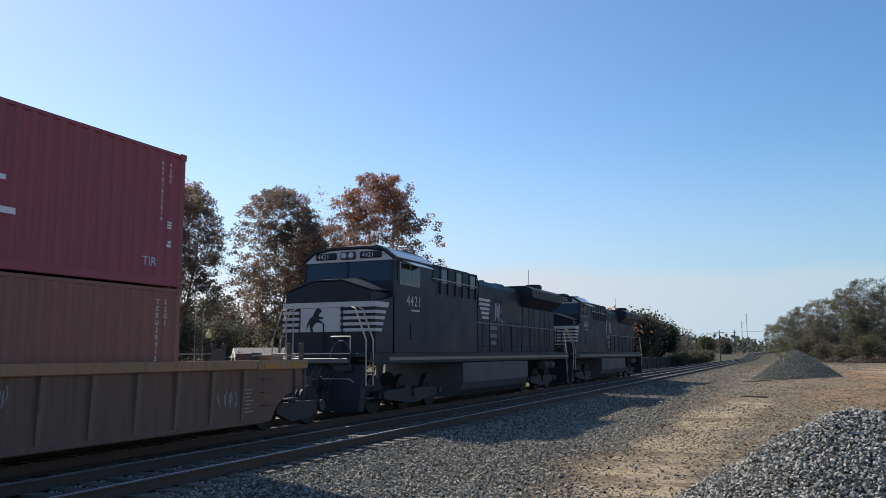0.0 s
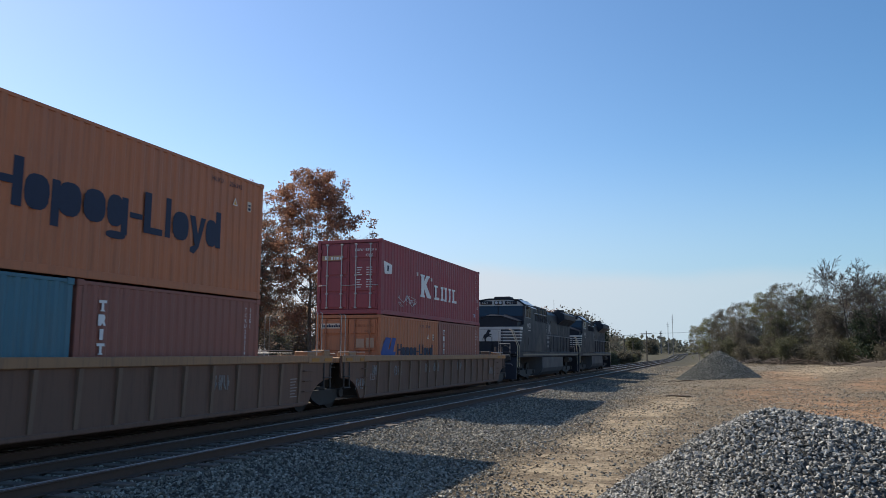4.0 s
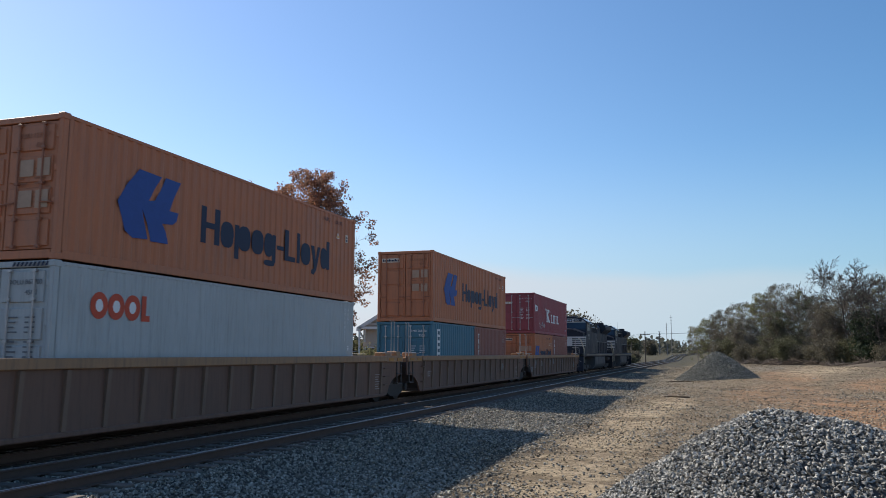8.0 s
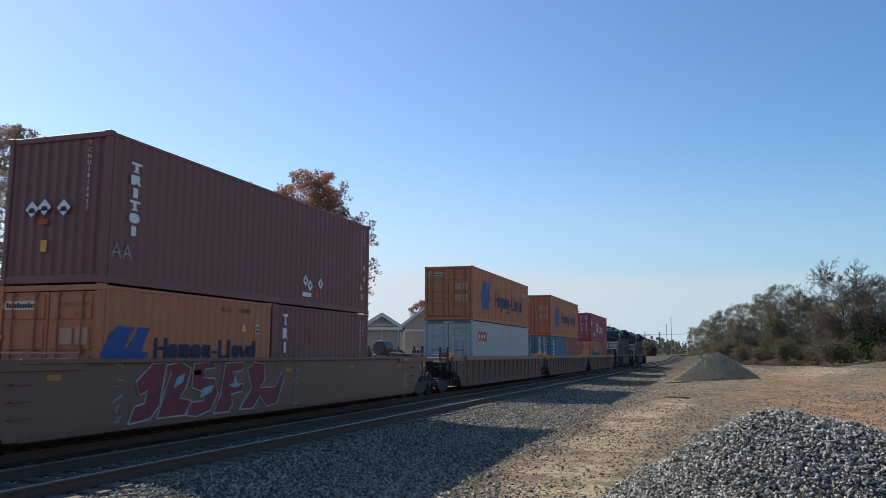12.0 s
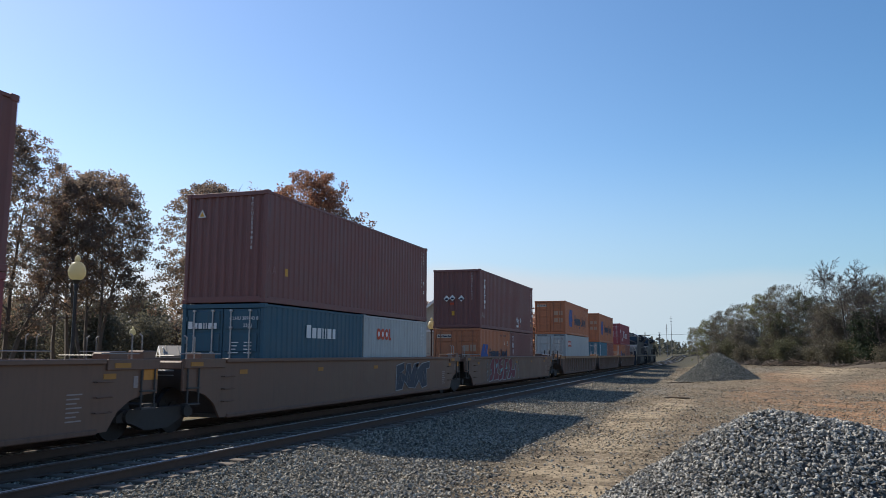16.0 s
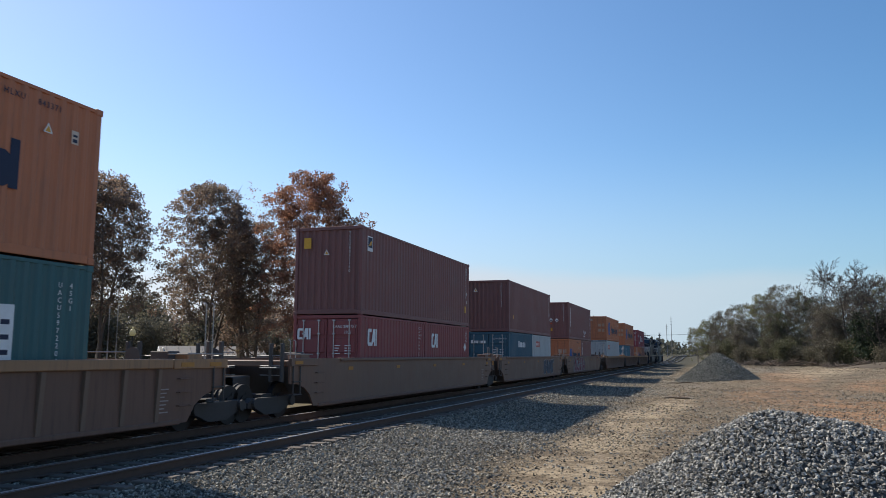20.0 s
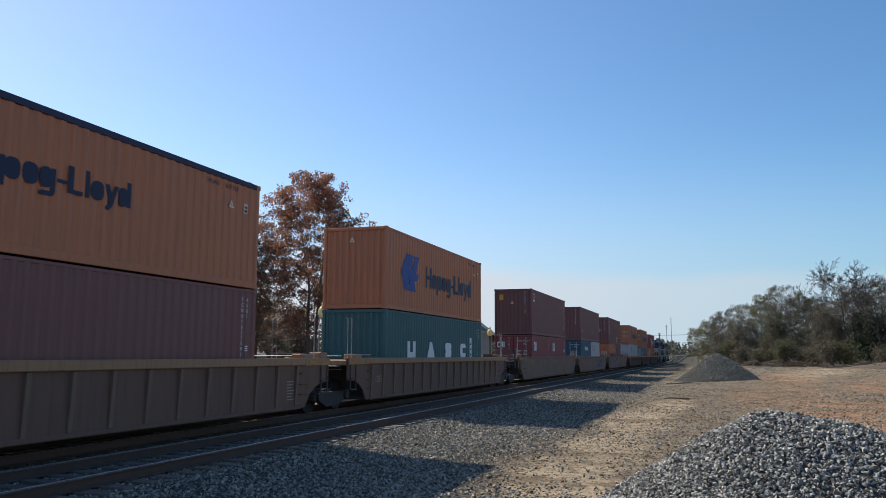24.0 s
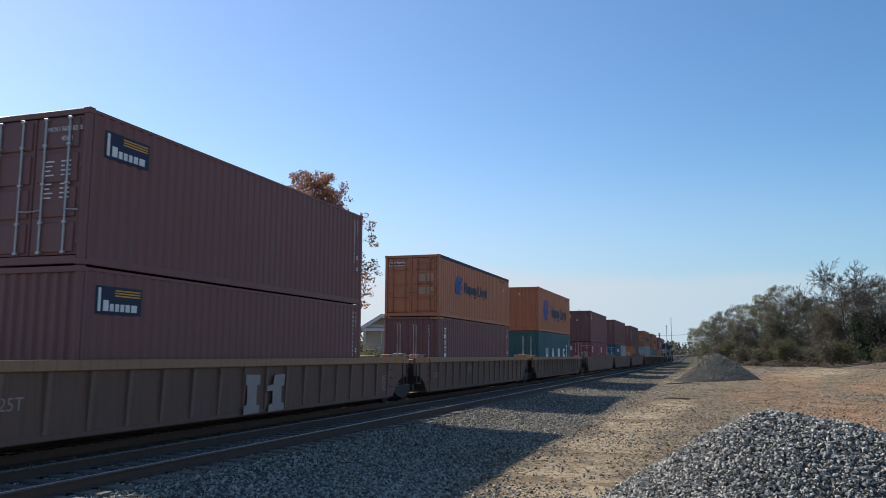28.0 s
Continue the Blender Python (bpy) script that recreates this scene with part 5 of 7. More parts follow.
# pale marks on the last platform
outline([(0.0, 0.0), (0.02, 0.2), (0.14, 0.22), (0.15, 0.66), (0.06, 0.68), (0.08, 0.92), (0.7, 0.9), (0.7, 0.68), (0.56, 0.66), (0.55, 0.2), (0.7, 0.18), (0.68, 0.02)], MATS["chalk"], w9, (-7.28, -1.568, 0.28), name="painted_mark")
outline([(0.1, 0), (0.1, 0.16), (0.28, 0.2), (0.28, 0.5), (0.0, 0.5), (0.02, 0.62), (0.3, 0.66), (0.36, 0.88), (0.86, 0.9), (0.84, 0.62), (0.7, 0.6), (0.7, 0.2), (0.84, 0.18), (0.84, 0.02)],
        MATS["chalk"], w9, (-6.27, -1.568, 0.28), name="painted_mark")
# the large red scrawl, as plain swelling shapes with pale rims
SCRAWL, RIM = plain("dull_red_spray", (0.19, 0.045, 0.05), vary=0.4), plain("pale_spray", (0.36, 0.34, 0.33))
AQUA = plain("aqua_spray", (0.2, 0.38, 0.4))
STROKES = [
    [(0.0, 0.0), (0.16, 0.32), (0.42, 0.36), (0.5, 0.6), (0.28, 0.52), (0.16, 0.78), (0.62, 1.12), (1.05, 1.12), (0.88, 0.3), (0.62, 0.06)],
    [(0.8, 0.05), (1.0, 0.5), (1.2, 0.92), (1.05, 1.08), (1.5, 1.14), (1.85, 1.0), (1.72, 0.62), (1.5, 0.42), (1.9, 0.34), (1.75, 0.06)],
    [(1.7, 0.05), (2.1, 0.0), (2.6, 0.1), (2.85, 0.45), (2.7, 0.78), (2.3, 0.8), (2.35, 0.98), (2.7, 1.0), (2.6, 1.14), (1.95, 1.1), (1.9, 0.6), (2.3, 0.5), (2.35, 0.32), (1.9, 0.3)],
    [(2.7, 0.02), (2.95, 0.4), (3.1, 1.1), (3.9, 1.12), (3.8, 0.92), (3.4, 0.9), (3.5, 0.62), (3.85, 0.62), (3.8, 0.45), (3.35, 0.4), (3.45, 0.2), (3.3, 0.02)],
    [(3.7, 0.04), (4.2, 0.5), (4.0, 0.95), (4.3, 1.12), (4.75, 1.05), (4.8, 0.7), (4.6, 0.5), (5.3, 0.5), (5.6, 0.85), (5.75, 0.72), (5.4, 0.1), (4.9, 0.04), (4.6, 0.3), (4.3, 0.04)]]
for pts in STROKES:
    outline(pts, SCRAWL, w4, (-11.6, -1.476, 0.34), name="spray_painting")
    bm = tube([(x, y, 0.008) for x, y in pts + pts[:1]], 0.022, 4)
    part("spray_painting", bm, RIM, w4, m=Matrix.Translation((-11.6, -1.476, 0.34)) @ NEAR)
outline([(0, 0), (0.3, 0.12), (0.35, 0.3), (0.1, 0.22)], AQUA, w4, (-10.3, -1.482, 0.95), name="spray_painting", lift=0.006)
outline([(0, 0), (0.4, 0.1), (0.5, 0.26), (0.1, 0.2)], AQUA, w4, (-9.4, -1.482, 0.72), name="spray_painting", lift=0.006)
outline([(0, 0.1), (0.2, 0.16), (0.28, 0.4), (0.32, 0.18), (0.5, 0.1), (0.3, 0.04)], AQUA, w4, (-8.35, -1.482, 0.84), name="spray_painting", lift=0.006)
rngt = np.random.default_rng(31)
FAINT = plain("faint_pale_spray", (0.30, 0.29, 0.28))
for x, z, wide, car in ((-13.4, 0.9, 0.5, w1), (-11.55, 0.86, 0.72, w1), (-8.46, 0.9, 0.6, w1), (-7.48, 0.92, 0.7, w1), (-4.4, 0.92, 0.62, w1), (-14.7, 0.52, 0.74, w1), (0.75, 0.62, 0.95, w1), (-2.2, 0.8, 0.6, w2), (-9.0, 0.85, 0.7, w8)):
    n = 5
    for k in range(n):
        a0, a1 = wide * k / n, wide * (k + 0.85) / n
        pts = [(rngt.uniform(a0, a1), 0.34 * f, 0.006) for f in rngt.permutation([0.05, 0.3, 0.55, 0.8, 1.0])]
        part("spray_tag", tube(pts, 0.013, 4), FAINT, car, m=Matrix.Translation((x, -1.472, z)) @ NEAR)
for x, w in ((-12.05, 0.3), (-5.35, 0.22)):
    for k in range(6):
        pts = [(rngt.uniform(0, w), 0.2 * k + rngt.uniform(0, 0.19), 0.006) for _ in range(6)]
        part("spray_tag", tube(pts, 0.012, 4), FAINT, w4, m=Matrix.Translation((x, -1.476, 0.34)) @ NEAR)
GREYSPRAY = plain("grey_blue_spray", (0.05, 0.055, 0.07))
TAG = [(0, 0), (0.05, 0.85), (0.75, 0.95), (0.8, 0.7), (0.5, 0.62), (0.9, 0.5), (1.05, 0.9), (1.45, 0.92), (1.5, 0.55), (1.8, 0.9), (2.3, 0.95), (2.15, 0.7), (2.6, 0.9), (3.5, 0.98), (3.45, 0.72), (3.1, 0.7),
       (3.2, 0.06), (2.6, 0.0), (2.3, 0.3), (1.9, 0.02), (1.2, 0.06), (0.8, 0.3), (0.6, 0.02)]
outline(TAG, GREYSPRAY, w5, (-3.9, -1.476, 0.42), name="spray_painting")
part("spray_painting", tube([(x, y, 0.008) for x, y in TAG + TAG[:1]], 0.018, 4), RIM, w5, m=Matrix.Translation((-3.9, -1.476, 0.42)) @ NEAR)
for k in range(4):
    part("spray_painting", tube([(0.25 + 0.8 * k, 0.2, 0.008), (0.4 + 0.8 * k, 0.62, 0.008), (0.6 + 0.8 * k, 0.3, 0.008)], 0.010, 4), RIM, w5, m=Matrix.Translation((-3.9, -1.476, 0.42)) @ NEAR)


# ---- locomotives ----
CABGREY = paint("sooty_dark_grey_paint", (0.016, 0.021, 0.034), rough=0.5, dirt=0.2, rust=0.03, grime=(0.036, 0.036, 0.042), spec=0.25)
GLASS = plain("dark_cab_glass", (0.02, 0.03, 0.05), 0.08, vary=0.1)
STRIPE = plain("off_white_stripe", (0.52, 0.50, 0.475), 0.6, vary=0.2)
ALU = plain("dull_roof_edge", (0.5, 0.52, 0.55), 0.35, 0.5)


def locomotive(number, offset):
    """A six-axle road locomotive, nose to the rear. x = 0 is the pilot under the nose, the long hood runs to x = 21."""
    t = thing("locomotive", "black diesel locomotive with white nose stripes and number " + number, "locomotive", pose(0, MAIN_Y, 0), group="locomotives of the train")
    w = 1.52
    part("underframe", block(0.0, 21.0, -w + 0.02, w - 0.02, 1.40, 1.72, 0.02), BLACK, t)
    part("walkway_edge", block(1.1, 20.95, -w - 0.012, -w + 0.016, 1.50, 1.60), plain("pale_walkway_edge", (0.26, 0.22, 0.17)), t, "pale walkway edge")
    # nose with a pitched lid, and the wide cab close behind it
    part("nose", prism([(-1.38, 1.72), (-1.38, 3.40), (-0.45, 3.70), (0.45, 3.70), (1.38, 3.40), (1.38, 1.72)], 0.27, 1.5), BLACK, t)
    lid = bmesh.new()
    for yy0, yy1, z0, z1 in ((-1.42, -0.45, 3.41, 3.72), (-0.45, 0.45, 3.72, 3.72), (0.45, 1.42, 3.72, 3.41)):
        q = [lid.verts.new(v) for v in ((0.24, yy0, z0), (0.24, yy1, z1), (1.5, yy1, z1 + 0.16), (1.5, yy0, z0 + 0.08))]
        r = [lid.verts.new(v.co + Vector((0, 0, 0.035))) for v in q]
        lid.faces.new(q[::-1])
        lid.faces.new(r)
        for k in range(4):
            lid.faces.new((q[k], q[(k + 1) % 4], r[(k + 1) % 4], r[k]))
    part("nose_lid", lid, CABGREY, t, "dull lid over the nose")
    body = [(-w, 1.72), (-w, 4.42), (-1.15, 4.66), (-0.6, 4.74), (0.6, 4.74), (1.15, 4.66), (w, 4.42), (w, 1.72)]
    part("cab", prism(body, 1.62, 4.0), CABGREY, t)
    part("cab_roof", prism([(-w - 0.04, 4.40), (-1.15, 4.68), (-0.6, 4.76), (0.6, 4.76), (1.15, 4.68), (w + 0.04, 4.40), (w + 0.04, 4.46), (1.15, 4.74), (0.6, 4.82), (-0.6, 4.82), (-1.15, 4.74), (-w - 0.04, 4.46)],
                            1.36, 4.05), CABGREY, t, "dark roof with a bright edge")
    part("roof_edge", tube([(1.36, -1.18, 4.745), (4.05, -1.18, 4.745)], 0.02, 6), ALU, t)
    part("roof_sheet", prism([(-w - 0.03, 4.465), (-1.16, 4.745), (-1.16, 4.765), (-w - 0.03, 4.485)], 1.5, 4.0), ALU, t, "bright sheet on the roof's slope")
    part("roof_air_unit", block(2.2, 3.1, -0.5, 0.5, 4.82, 4.98, 0.04), BLACK, t)
    part("roof_hatch", block(3.3, 3.9, -0.9, -0.3, 4.74, 4.90, 0.03), BLACK, t)
    part("visor_panel", prism([(-1.5, 4.38), (-1.15, 4.64), (-0.6, 4.73), (0.6, 4.73), (1.15, 4.64), (1.5, 4.38)], 1.40, 1.66), STRIPE, t, "off-white panel over the windscreen")
    part("windscreen", prism([(1.44, 4.37), (1.36, 3.78), (1.60, 3.70), (1.66, 4.37)], -1.44, 1.44, axis="y"), GLASS, t, "wide blue-reflecting windscreen")
    for y in (-1.47, 0.02, 1.47):
        part("windscreen_post", prism([(1.425, 4.38), (1.345, 3.76), (1.58, 3.68), (1.66, 4.38)], y - 0.035, y + 0.035, axis="y"), BLACK, t)
    part("cab_front", prism([(1.34, 3.79), (1.30, 1.72), (1.64, 1.72), (1.64, 3.79)], -w, w, axis="y"), CABGREY, t)
    for y in (-0.75, 0.75):
        nb = part("number_board", block(1.35, 1.42, y - 0.36, y + 0.36, 4.46, 4.66, 0.03), BLACK, t)
        letters(number, 0.2, STRIPE, nb, (1.343, y + 0.27, 4.49), REAR, name="number_lettering")
    hl = part("headlight", block(1.34, 1.42, -0.26, 0.26, 4.44, 4.68, 0.04), DARKSTEEL, t)
    for y in (-0.12, 0.12):
        part("lens", drum((1.335, y, 4.56), "x", 0.085, 0.02, 14), plain("lamp_lens", (0.45, 0.47, 0.5), 0.15), hl)
    cabinet = [(-w, 1.72), (-w, 4.46), (-1.15, 4.62), (1.15, 4.62), (w, 4.46), (w, 1.72)]
    part("equipment_cab", prism(cabinet, 4.0, 8.0), CABGREY, t)
    part("cabinet_roof_edge", tube([(4.0, -w, 4.48), (8.0, -w, 4.48), (8.2, -w, 4.2), (8.3, -1.4, 2.6)], 0.03, 6), BLACK, t)
    for k in range(6):
        part("vent_door", block(4.1 + k * 0.64, 4.6 + k * 0.64, -w - 0.025, -w + 0.01, 3.95, 4.42, 0.01), GLASS if k % 2 else BLACK, t)
        part("vent_post", block(4.62 + k * 0.64, 4.70 + k * 0.64, -w - 0.05, -w + 0.01, 3.60, 4.44), BLACK, t)
    part("vent_rail", tube([(4.0, -w - 0.05, 4.05), (7.9, -w - 0.05, 4.05)], 0.018, 6), ALU, t)
    for x0, x1 in ((1.78, 2.36), (2.46, 3.06)):
        fr = part("side_window", block(x0 - 0.05, x1 + 0.05, -w - 0.02, -w + 0.01, 3.68, 4.36, 0.01), plain("window_frame_grey", (0.3, 0.3, 0.3)), t)
        part("pane", block(x0, x1, -w - 0.027, -w - 0.005, 3.73, 4.31), GLASS, fr)
    part("awning", prism([(-w - 0.38, 4.24), (-w, 4.40), (-w, 4.42), (-w - 0.38, 4.265)], 1.9, 3.3), ALU, t, "pale window awning")
    # stripes round the nose, and the plain figure between them
    part("nose_stripe", block(0.235, 0.272, -1.46, 1.46, 2.97, 3.12), STRIPE, t)
    part("nose_stripe", prism([(0.24, 2.97), (0.24, 3.12), (1.06, 3.12), (0.98, 2.97)], -1.53, -1.46, axis="y"), STRIPE, t)
    for k in range(4):
        z = 2.30 + k * 0.165
        part("nose_stripe", block(0.235, 0.272, 0.92, 1.46, z, z + 0.085), STRIPE, t)
        out = 0.0 if k in (0, 3) else 0.16
        part("nose_stripe", prism([(-1.46, z), (-0.46 + out, z), (-0.40 + out, z + 0.042), (-0.46 + out, z + 0.085), (-1.46, z + 0.085)], 0.228 if out else 0.235, 0.272), STRIPE, t)
        part("nose_stripe", prism([(0.24, z), (0.24, z + 0.085), (0.66 + 0.08 * k, z + 0.085), (0.60 + 0.08 * k, z)], -1.53, -1.46, axis="y"), STRIPE, t)
    part("nose_panel", block(0.24, 0.271, -0.42, 0.86, 2.30, 2.96), STRIPE, t, "off-white panel on the nose")
    part("nose_side", prism([(0.27, 1.72), (0.27, 3.12), (1.4, 3.3), (1.4, 1.72)], -w, -1.362, axis="y"), CABGREY, t)
    outline([(0.16, 0.0), (0.22, 0.01), (0.20, 0.16), (0.28, 0.26), (0.38, 0.30), (0.50, 0.26), (0.52, 0.30), (0.40, 0.38), (0.54, 0.40), (0.55, 0.44), (0.40, 0.46), (0.42, 0.54), (0.50, 0.60), (0.47, 0.66), (0.36, 0.70),
             (0.28, 0.62), (0.20, 0.46), (0.10, 0.40), (0.02, 0.22), (0.0, 0.08), (0.06, 0.20), (0.10, 0.26), (0.12, 0.12)],
            BLACK, t, (0.232, 0.66, 2.27), REAR, "company_mark", "plain dark mark")
    part("door_seam", tube([(0.23, -0.5, 1.8), (0.23, -0.5, 3.0)], 0.025, 4), BLACK, t)
    part("door_seam", tube([(0.23, 0.1, 1.8), (0.23, 0.1, 2.55)], 0.02, 4), BLACK, t)
    letters(number, 0.44, STRIPE, t, (2.2, -w - 0.003, 3.10), name="number_lettering", spacing=1.2)
    slabs([(0, 0.6, 0, 0.05)], STRIPE, t, (2.5, -w - 0.003, 2.94), name="small_lettering")
    part("side_door", block(2.45, 2.8, -w - 0.015, -w + 0.01, 2.1, 2.6, 0.02), BLACK, t)
    # long hood
    hood = [(-0.98, 1.72), (-0.98, 4.3), (-0.78, 4.52), (0.78, 4.52), (0.98, 4.3), (0.98, 1.72)]
    part("long_hood", prism(hood, 8.0, 20.3), BLACK, t)
    for k in range(14):
        x = 8.25 + k * 0.86
        part("hood_door", block(x, x + 0.78, -1.0, -0.975, 1.95, 3.75, 0.012), CABGREY, t)
    part("radiator_wing", prism([(-w, 4.14), (-w, 4.5), (-1.2, 4.66), (1.2, 4.66), (w, 4.5), (w, 4.14), (1.0, 3.72), (-1.0, 3.72)], 14.9, 20.0), BLACK, t)
    for k in range(10):
        x = 15.0 + k * 0.49
        part("radiator_slat", block(x, x + 0.38, -w - 0.012, -w + 0.01, 4.18, 4.46), DARKSTEEL, t)
    part("intake_grille", block(12.2, 14.4, -1.02, -0.97, 3.0, 3.9), DARKSTEEL, t)
    part("exhaust_stack", block(13.3, 14.4, -0.4, 0.4, 4.36, 4.68, 0.05), BLACK, t)
    part("fan_housing", drum((18.6, -0.45, 4.82), "z", 0.42, 0.34, 18, None, 0.05), BLACK, t)
    part("fan_housing", drum((10.4, 0, 4.5), "z", 0.5, 0.28, 18, None, 0.05), BLACK, t)
    part("antenna", tube([(20.0, 0.2, 4.6), (20.0, 0.2, 5.9)], 0.012, 5), BLACK, t)
    part("horn", tube([(11.6, -0.3, 4.4), (11.6, -0.3, 4.62), (12.0, -0.3, 4.64)], 0.06, 8), DARKSTEEL, t)
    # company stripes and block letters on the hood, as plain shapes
    for k in range(5):
        slabs([(0.10 * (4 - k), 1.35 - 0.05 * (4 - k), 0, 0.10)], STRIPE, t, (9.5, -1.006, 3.02 + k * 0.17), name="company_mark", slant=0.2)
    slabs([(0, 0.16, 0, 0.72), (0.2, 0.34, 0.15, 0.6), (0.4, 0.55, 0, 0.72), (0.75, 1.25, 0, 0.13), (0.75, 1.25, 0.3, 0.42), (0.75, 1.25, 0.6, 0.72), (1.1, 1.25, 0.1, 0.35), (0.75, 0.9, 0.38, 0.62)],
          plain("worn_stripe", (0.36, 0.35, 0.34)), t, (11.35, -1.006, 2.98), name="company_wordmark", slant=0.15)
    slabs([(0, 0.95, 0, 0.16), (0.1, 0.9, -0.3, -0.16), (0.2, 0.8, -0.58, -0.44)], plain("faded_lettering", (0.22, 0.22, 0.22)), t, (10.7, -1.006, 2.62), name="small_lettering")
    # hand rails
    for x in [8.15 + 1.3 * k for k in range(10)]:
        part("handrail_post", tube([(x, -w + 0.04, 1.74), (x, -w + 0.04, 2.78)], 0.022, 6), BLACK, t)
    part("handrail", tube([(8.05, -w + 0.04, 2.80), (20.2, -w + 0.04, 2.80)], 0.022, 6), plain("worn_handrail", (0.16, 0.16, 0.165), 0.5), t)
    for s in (-1, 1):
        for x in (-0.2, 0.2):
            part("step_rail", tube([(x, s * (w - 0.03), 0.85), (x, s * (w - 0.03), 2.05), (x - 0.03, s * (w - 0.35), 2.9), (x + 0.05, s * (w - 0.5), 2.95)], 0.022, 6), plain("cream_rail", (0.5, 0.44, 0.33)), t, "cream grab rail")
        for k in range(4):
            part("step", block(-0.18, 0.2, *sorted((s * (w - 0.3), s * w)), 0.5 + k * 0.33, 0.54 + k * 0.33), DARKSTEEL, t)
        part("rear_step_rail", tube([(20.75, s * (w - 0.03), 0.75), (20.75, s * (w - 0.03), 1.8), (20.6, s * (w - 0.1), 2.8)], 0.022, 6), MATS["cream_rail"], t)
    part("pilot", prism([(-0.5, 0.2), (-0.3, 1.4), (-0.1, 1.4), (-0.2, 0.2)], -1.45, 1.45, axis="y"), BLACK, t)
    part("rear_pilot", prism([(21.2, 0.2), (20.95, 1.4), (20.75, 1.4), (20.9, 0.2)], -1.45, 1.45, axis="y"), BLACK, t)
    part("coupler", block(-0.95, 0.1, -0.18, 0.18, 0.72, 1.02, 0.05), UNDER, t)
    part("rear_coupler", block(20.9, 21.85, -0.18, 0.18, 0.72, 1.02, 0.05), UNDER, t)
    for k, y in enumerate((-0.5, -0.62, 0.5, 0.62)):
        part("air_hose", tube([(-0.35, y, 1.15), (-0.55, y, 1.0), (-0.65, y * 0.96, 0.7), (-0.58, y * 0.9, 0.45)], 0.028, 6), UNDER, t)
    ring = [(-0.42, -0.85 + 0.3 * math.cos(a * math.tau / 14), 1.62 + 0.42 * math.sin(a * math.tau / 14)) for a in range(15)]
    part("hand_brake_ring", tube(ring, 0.02, 5), DARKSTEEL, t)
    part("end_walkway", block(-0.4, 0.3, -1.4, 1.4, 1.6, 1.7, 0.01), BLACK, t)
    for y in (-1.15, 0.55):
        part("cable_box", block(-0.44, -0.3, y, y + 0.5, 1.24, 1.42, 0.02), UNDER, t)
    part("anticlimber", block(-0.52, -0.36, -1.1, 1.1, 1.44, 1.58, 0.02), plain("worn_grey_steel", (0.14, 0.135, 0.13), 0.5, 0.4), t, "worn grey step plate")
    for y in (-0.28, 0.28):
        part("uncoupling_lever", tube([(-0.5, y, 1.1), (-0.62, y * 1.6, 1.04), (-0.62, y * 4.4, 1.04), (-0.5, y * 4.6, 0.95)], 0.016, 5), GREYMETAL, t)
    for k in range(3):
        part("jumper_cable", tube([(-0.40, -0.3 + 0.1 * k, 1.42), (-0.62, -0.32 + 0.1 * k, 1.2), (-0.78, -0.3 + 0.1 * k, 0.95), (-0.72, -0.26 + 0.1 * k, 0.8)], 0.022, 5), UNDER, t)
    part("end_rail", tube([(-0.36, -1.1, 1.7), (-0.36, -1.1, 2.15), (-0.36, -0.5, 2.15)], 0.02, 6), GREYMETAL, t)
    # underneath
    part("fuel_tank", prism([(-1.4, 0.45), (-1.5, 0.7), (-1.5, 1.38), (1.5, 1.38), (1.5, 0.7), (1.4, 0.45), (1.1, 0.22), (-1.1, 0.22)], 6.7, 14.1), paint("tank_grey", (0.065, 0.068, 0.075), dirt=0.2, grime=(0.05, 0.045, 0.04)), t)
    for x, n in ((14.5, 1), (15.0, 2)):
        part("air_tank", drum((x + 3.1, -1.25, 1.15), "x", 0.2, 1.1, 14, None, 0.04), DARKSTEEL, t)
    truck(t, 3.4, 0.53, (-1.95, 0.0, 1.95), 0.53, UNDER, 1.0)
    truck(t, 17.4, 0.53, (-1.95, 0.0, 1.95), 0.53, UNDER, 1.0)
    MOVERS.append((t, offset, 0.0))
    return t


locomotive("4421", -7.0)
locomotive("4596", -29.3)


# ---- trees ----
def leaf_material(name, cols, through_light=0.42):
    """Leaves whose colour varies from one to the next."""
    n = Nodes(name)
    geo = n.t.nodes.new("ShaderNodeNewGeometry")
    r = n.t.nodes.new("ShaderNodeValToRGB")
    r.color_ramp.interpolation = "LINEAR"
    for k in range(len(cols) - 2):
        r.color_ramp.elements.new(0.5)
    for k, c in enumerate(cols):
        r.color_ramp.elements[k].position = k / (len(cols) - 1)
        r.color_ramp.elements[k].color = (*c, 1)
    n.link(geo.outputs["Random Per Island"], r.inputs["Fac"])
    big = n.noise(n.coord(), 0.5, 3)
    c = n.mix(n.ramp(big, 0.35, 0.7), r.outputs["Color"], cols[0])
    m = n.done(c, 0.7, spec=0.3)
    tr = n.t.nodes.new("ShaderNodeBsdfTranslucent")
    n.link(c, tr.inputs["Color"])
    mx = n.t.nodes.new("ShaderNodeMixShader")
    mx.inputs[0].default_value = through_light
    n.link(n.b.outputs[0], mx.inputs[1])
    n.link(tr.outputs[0], mx.inputs[2])
    n.link(mx.outputs[0], n.t.nodes["Material Output"].inputs["Surface"])
    return m


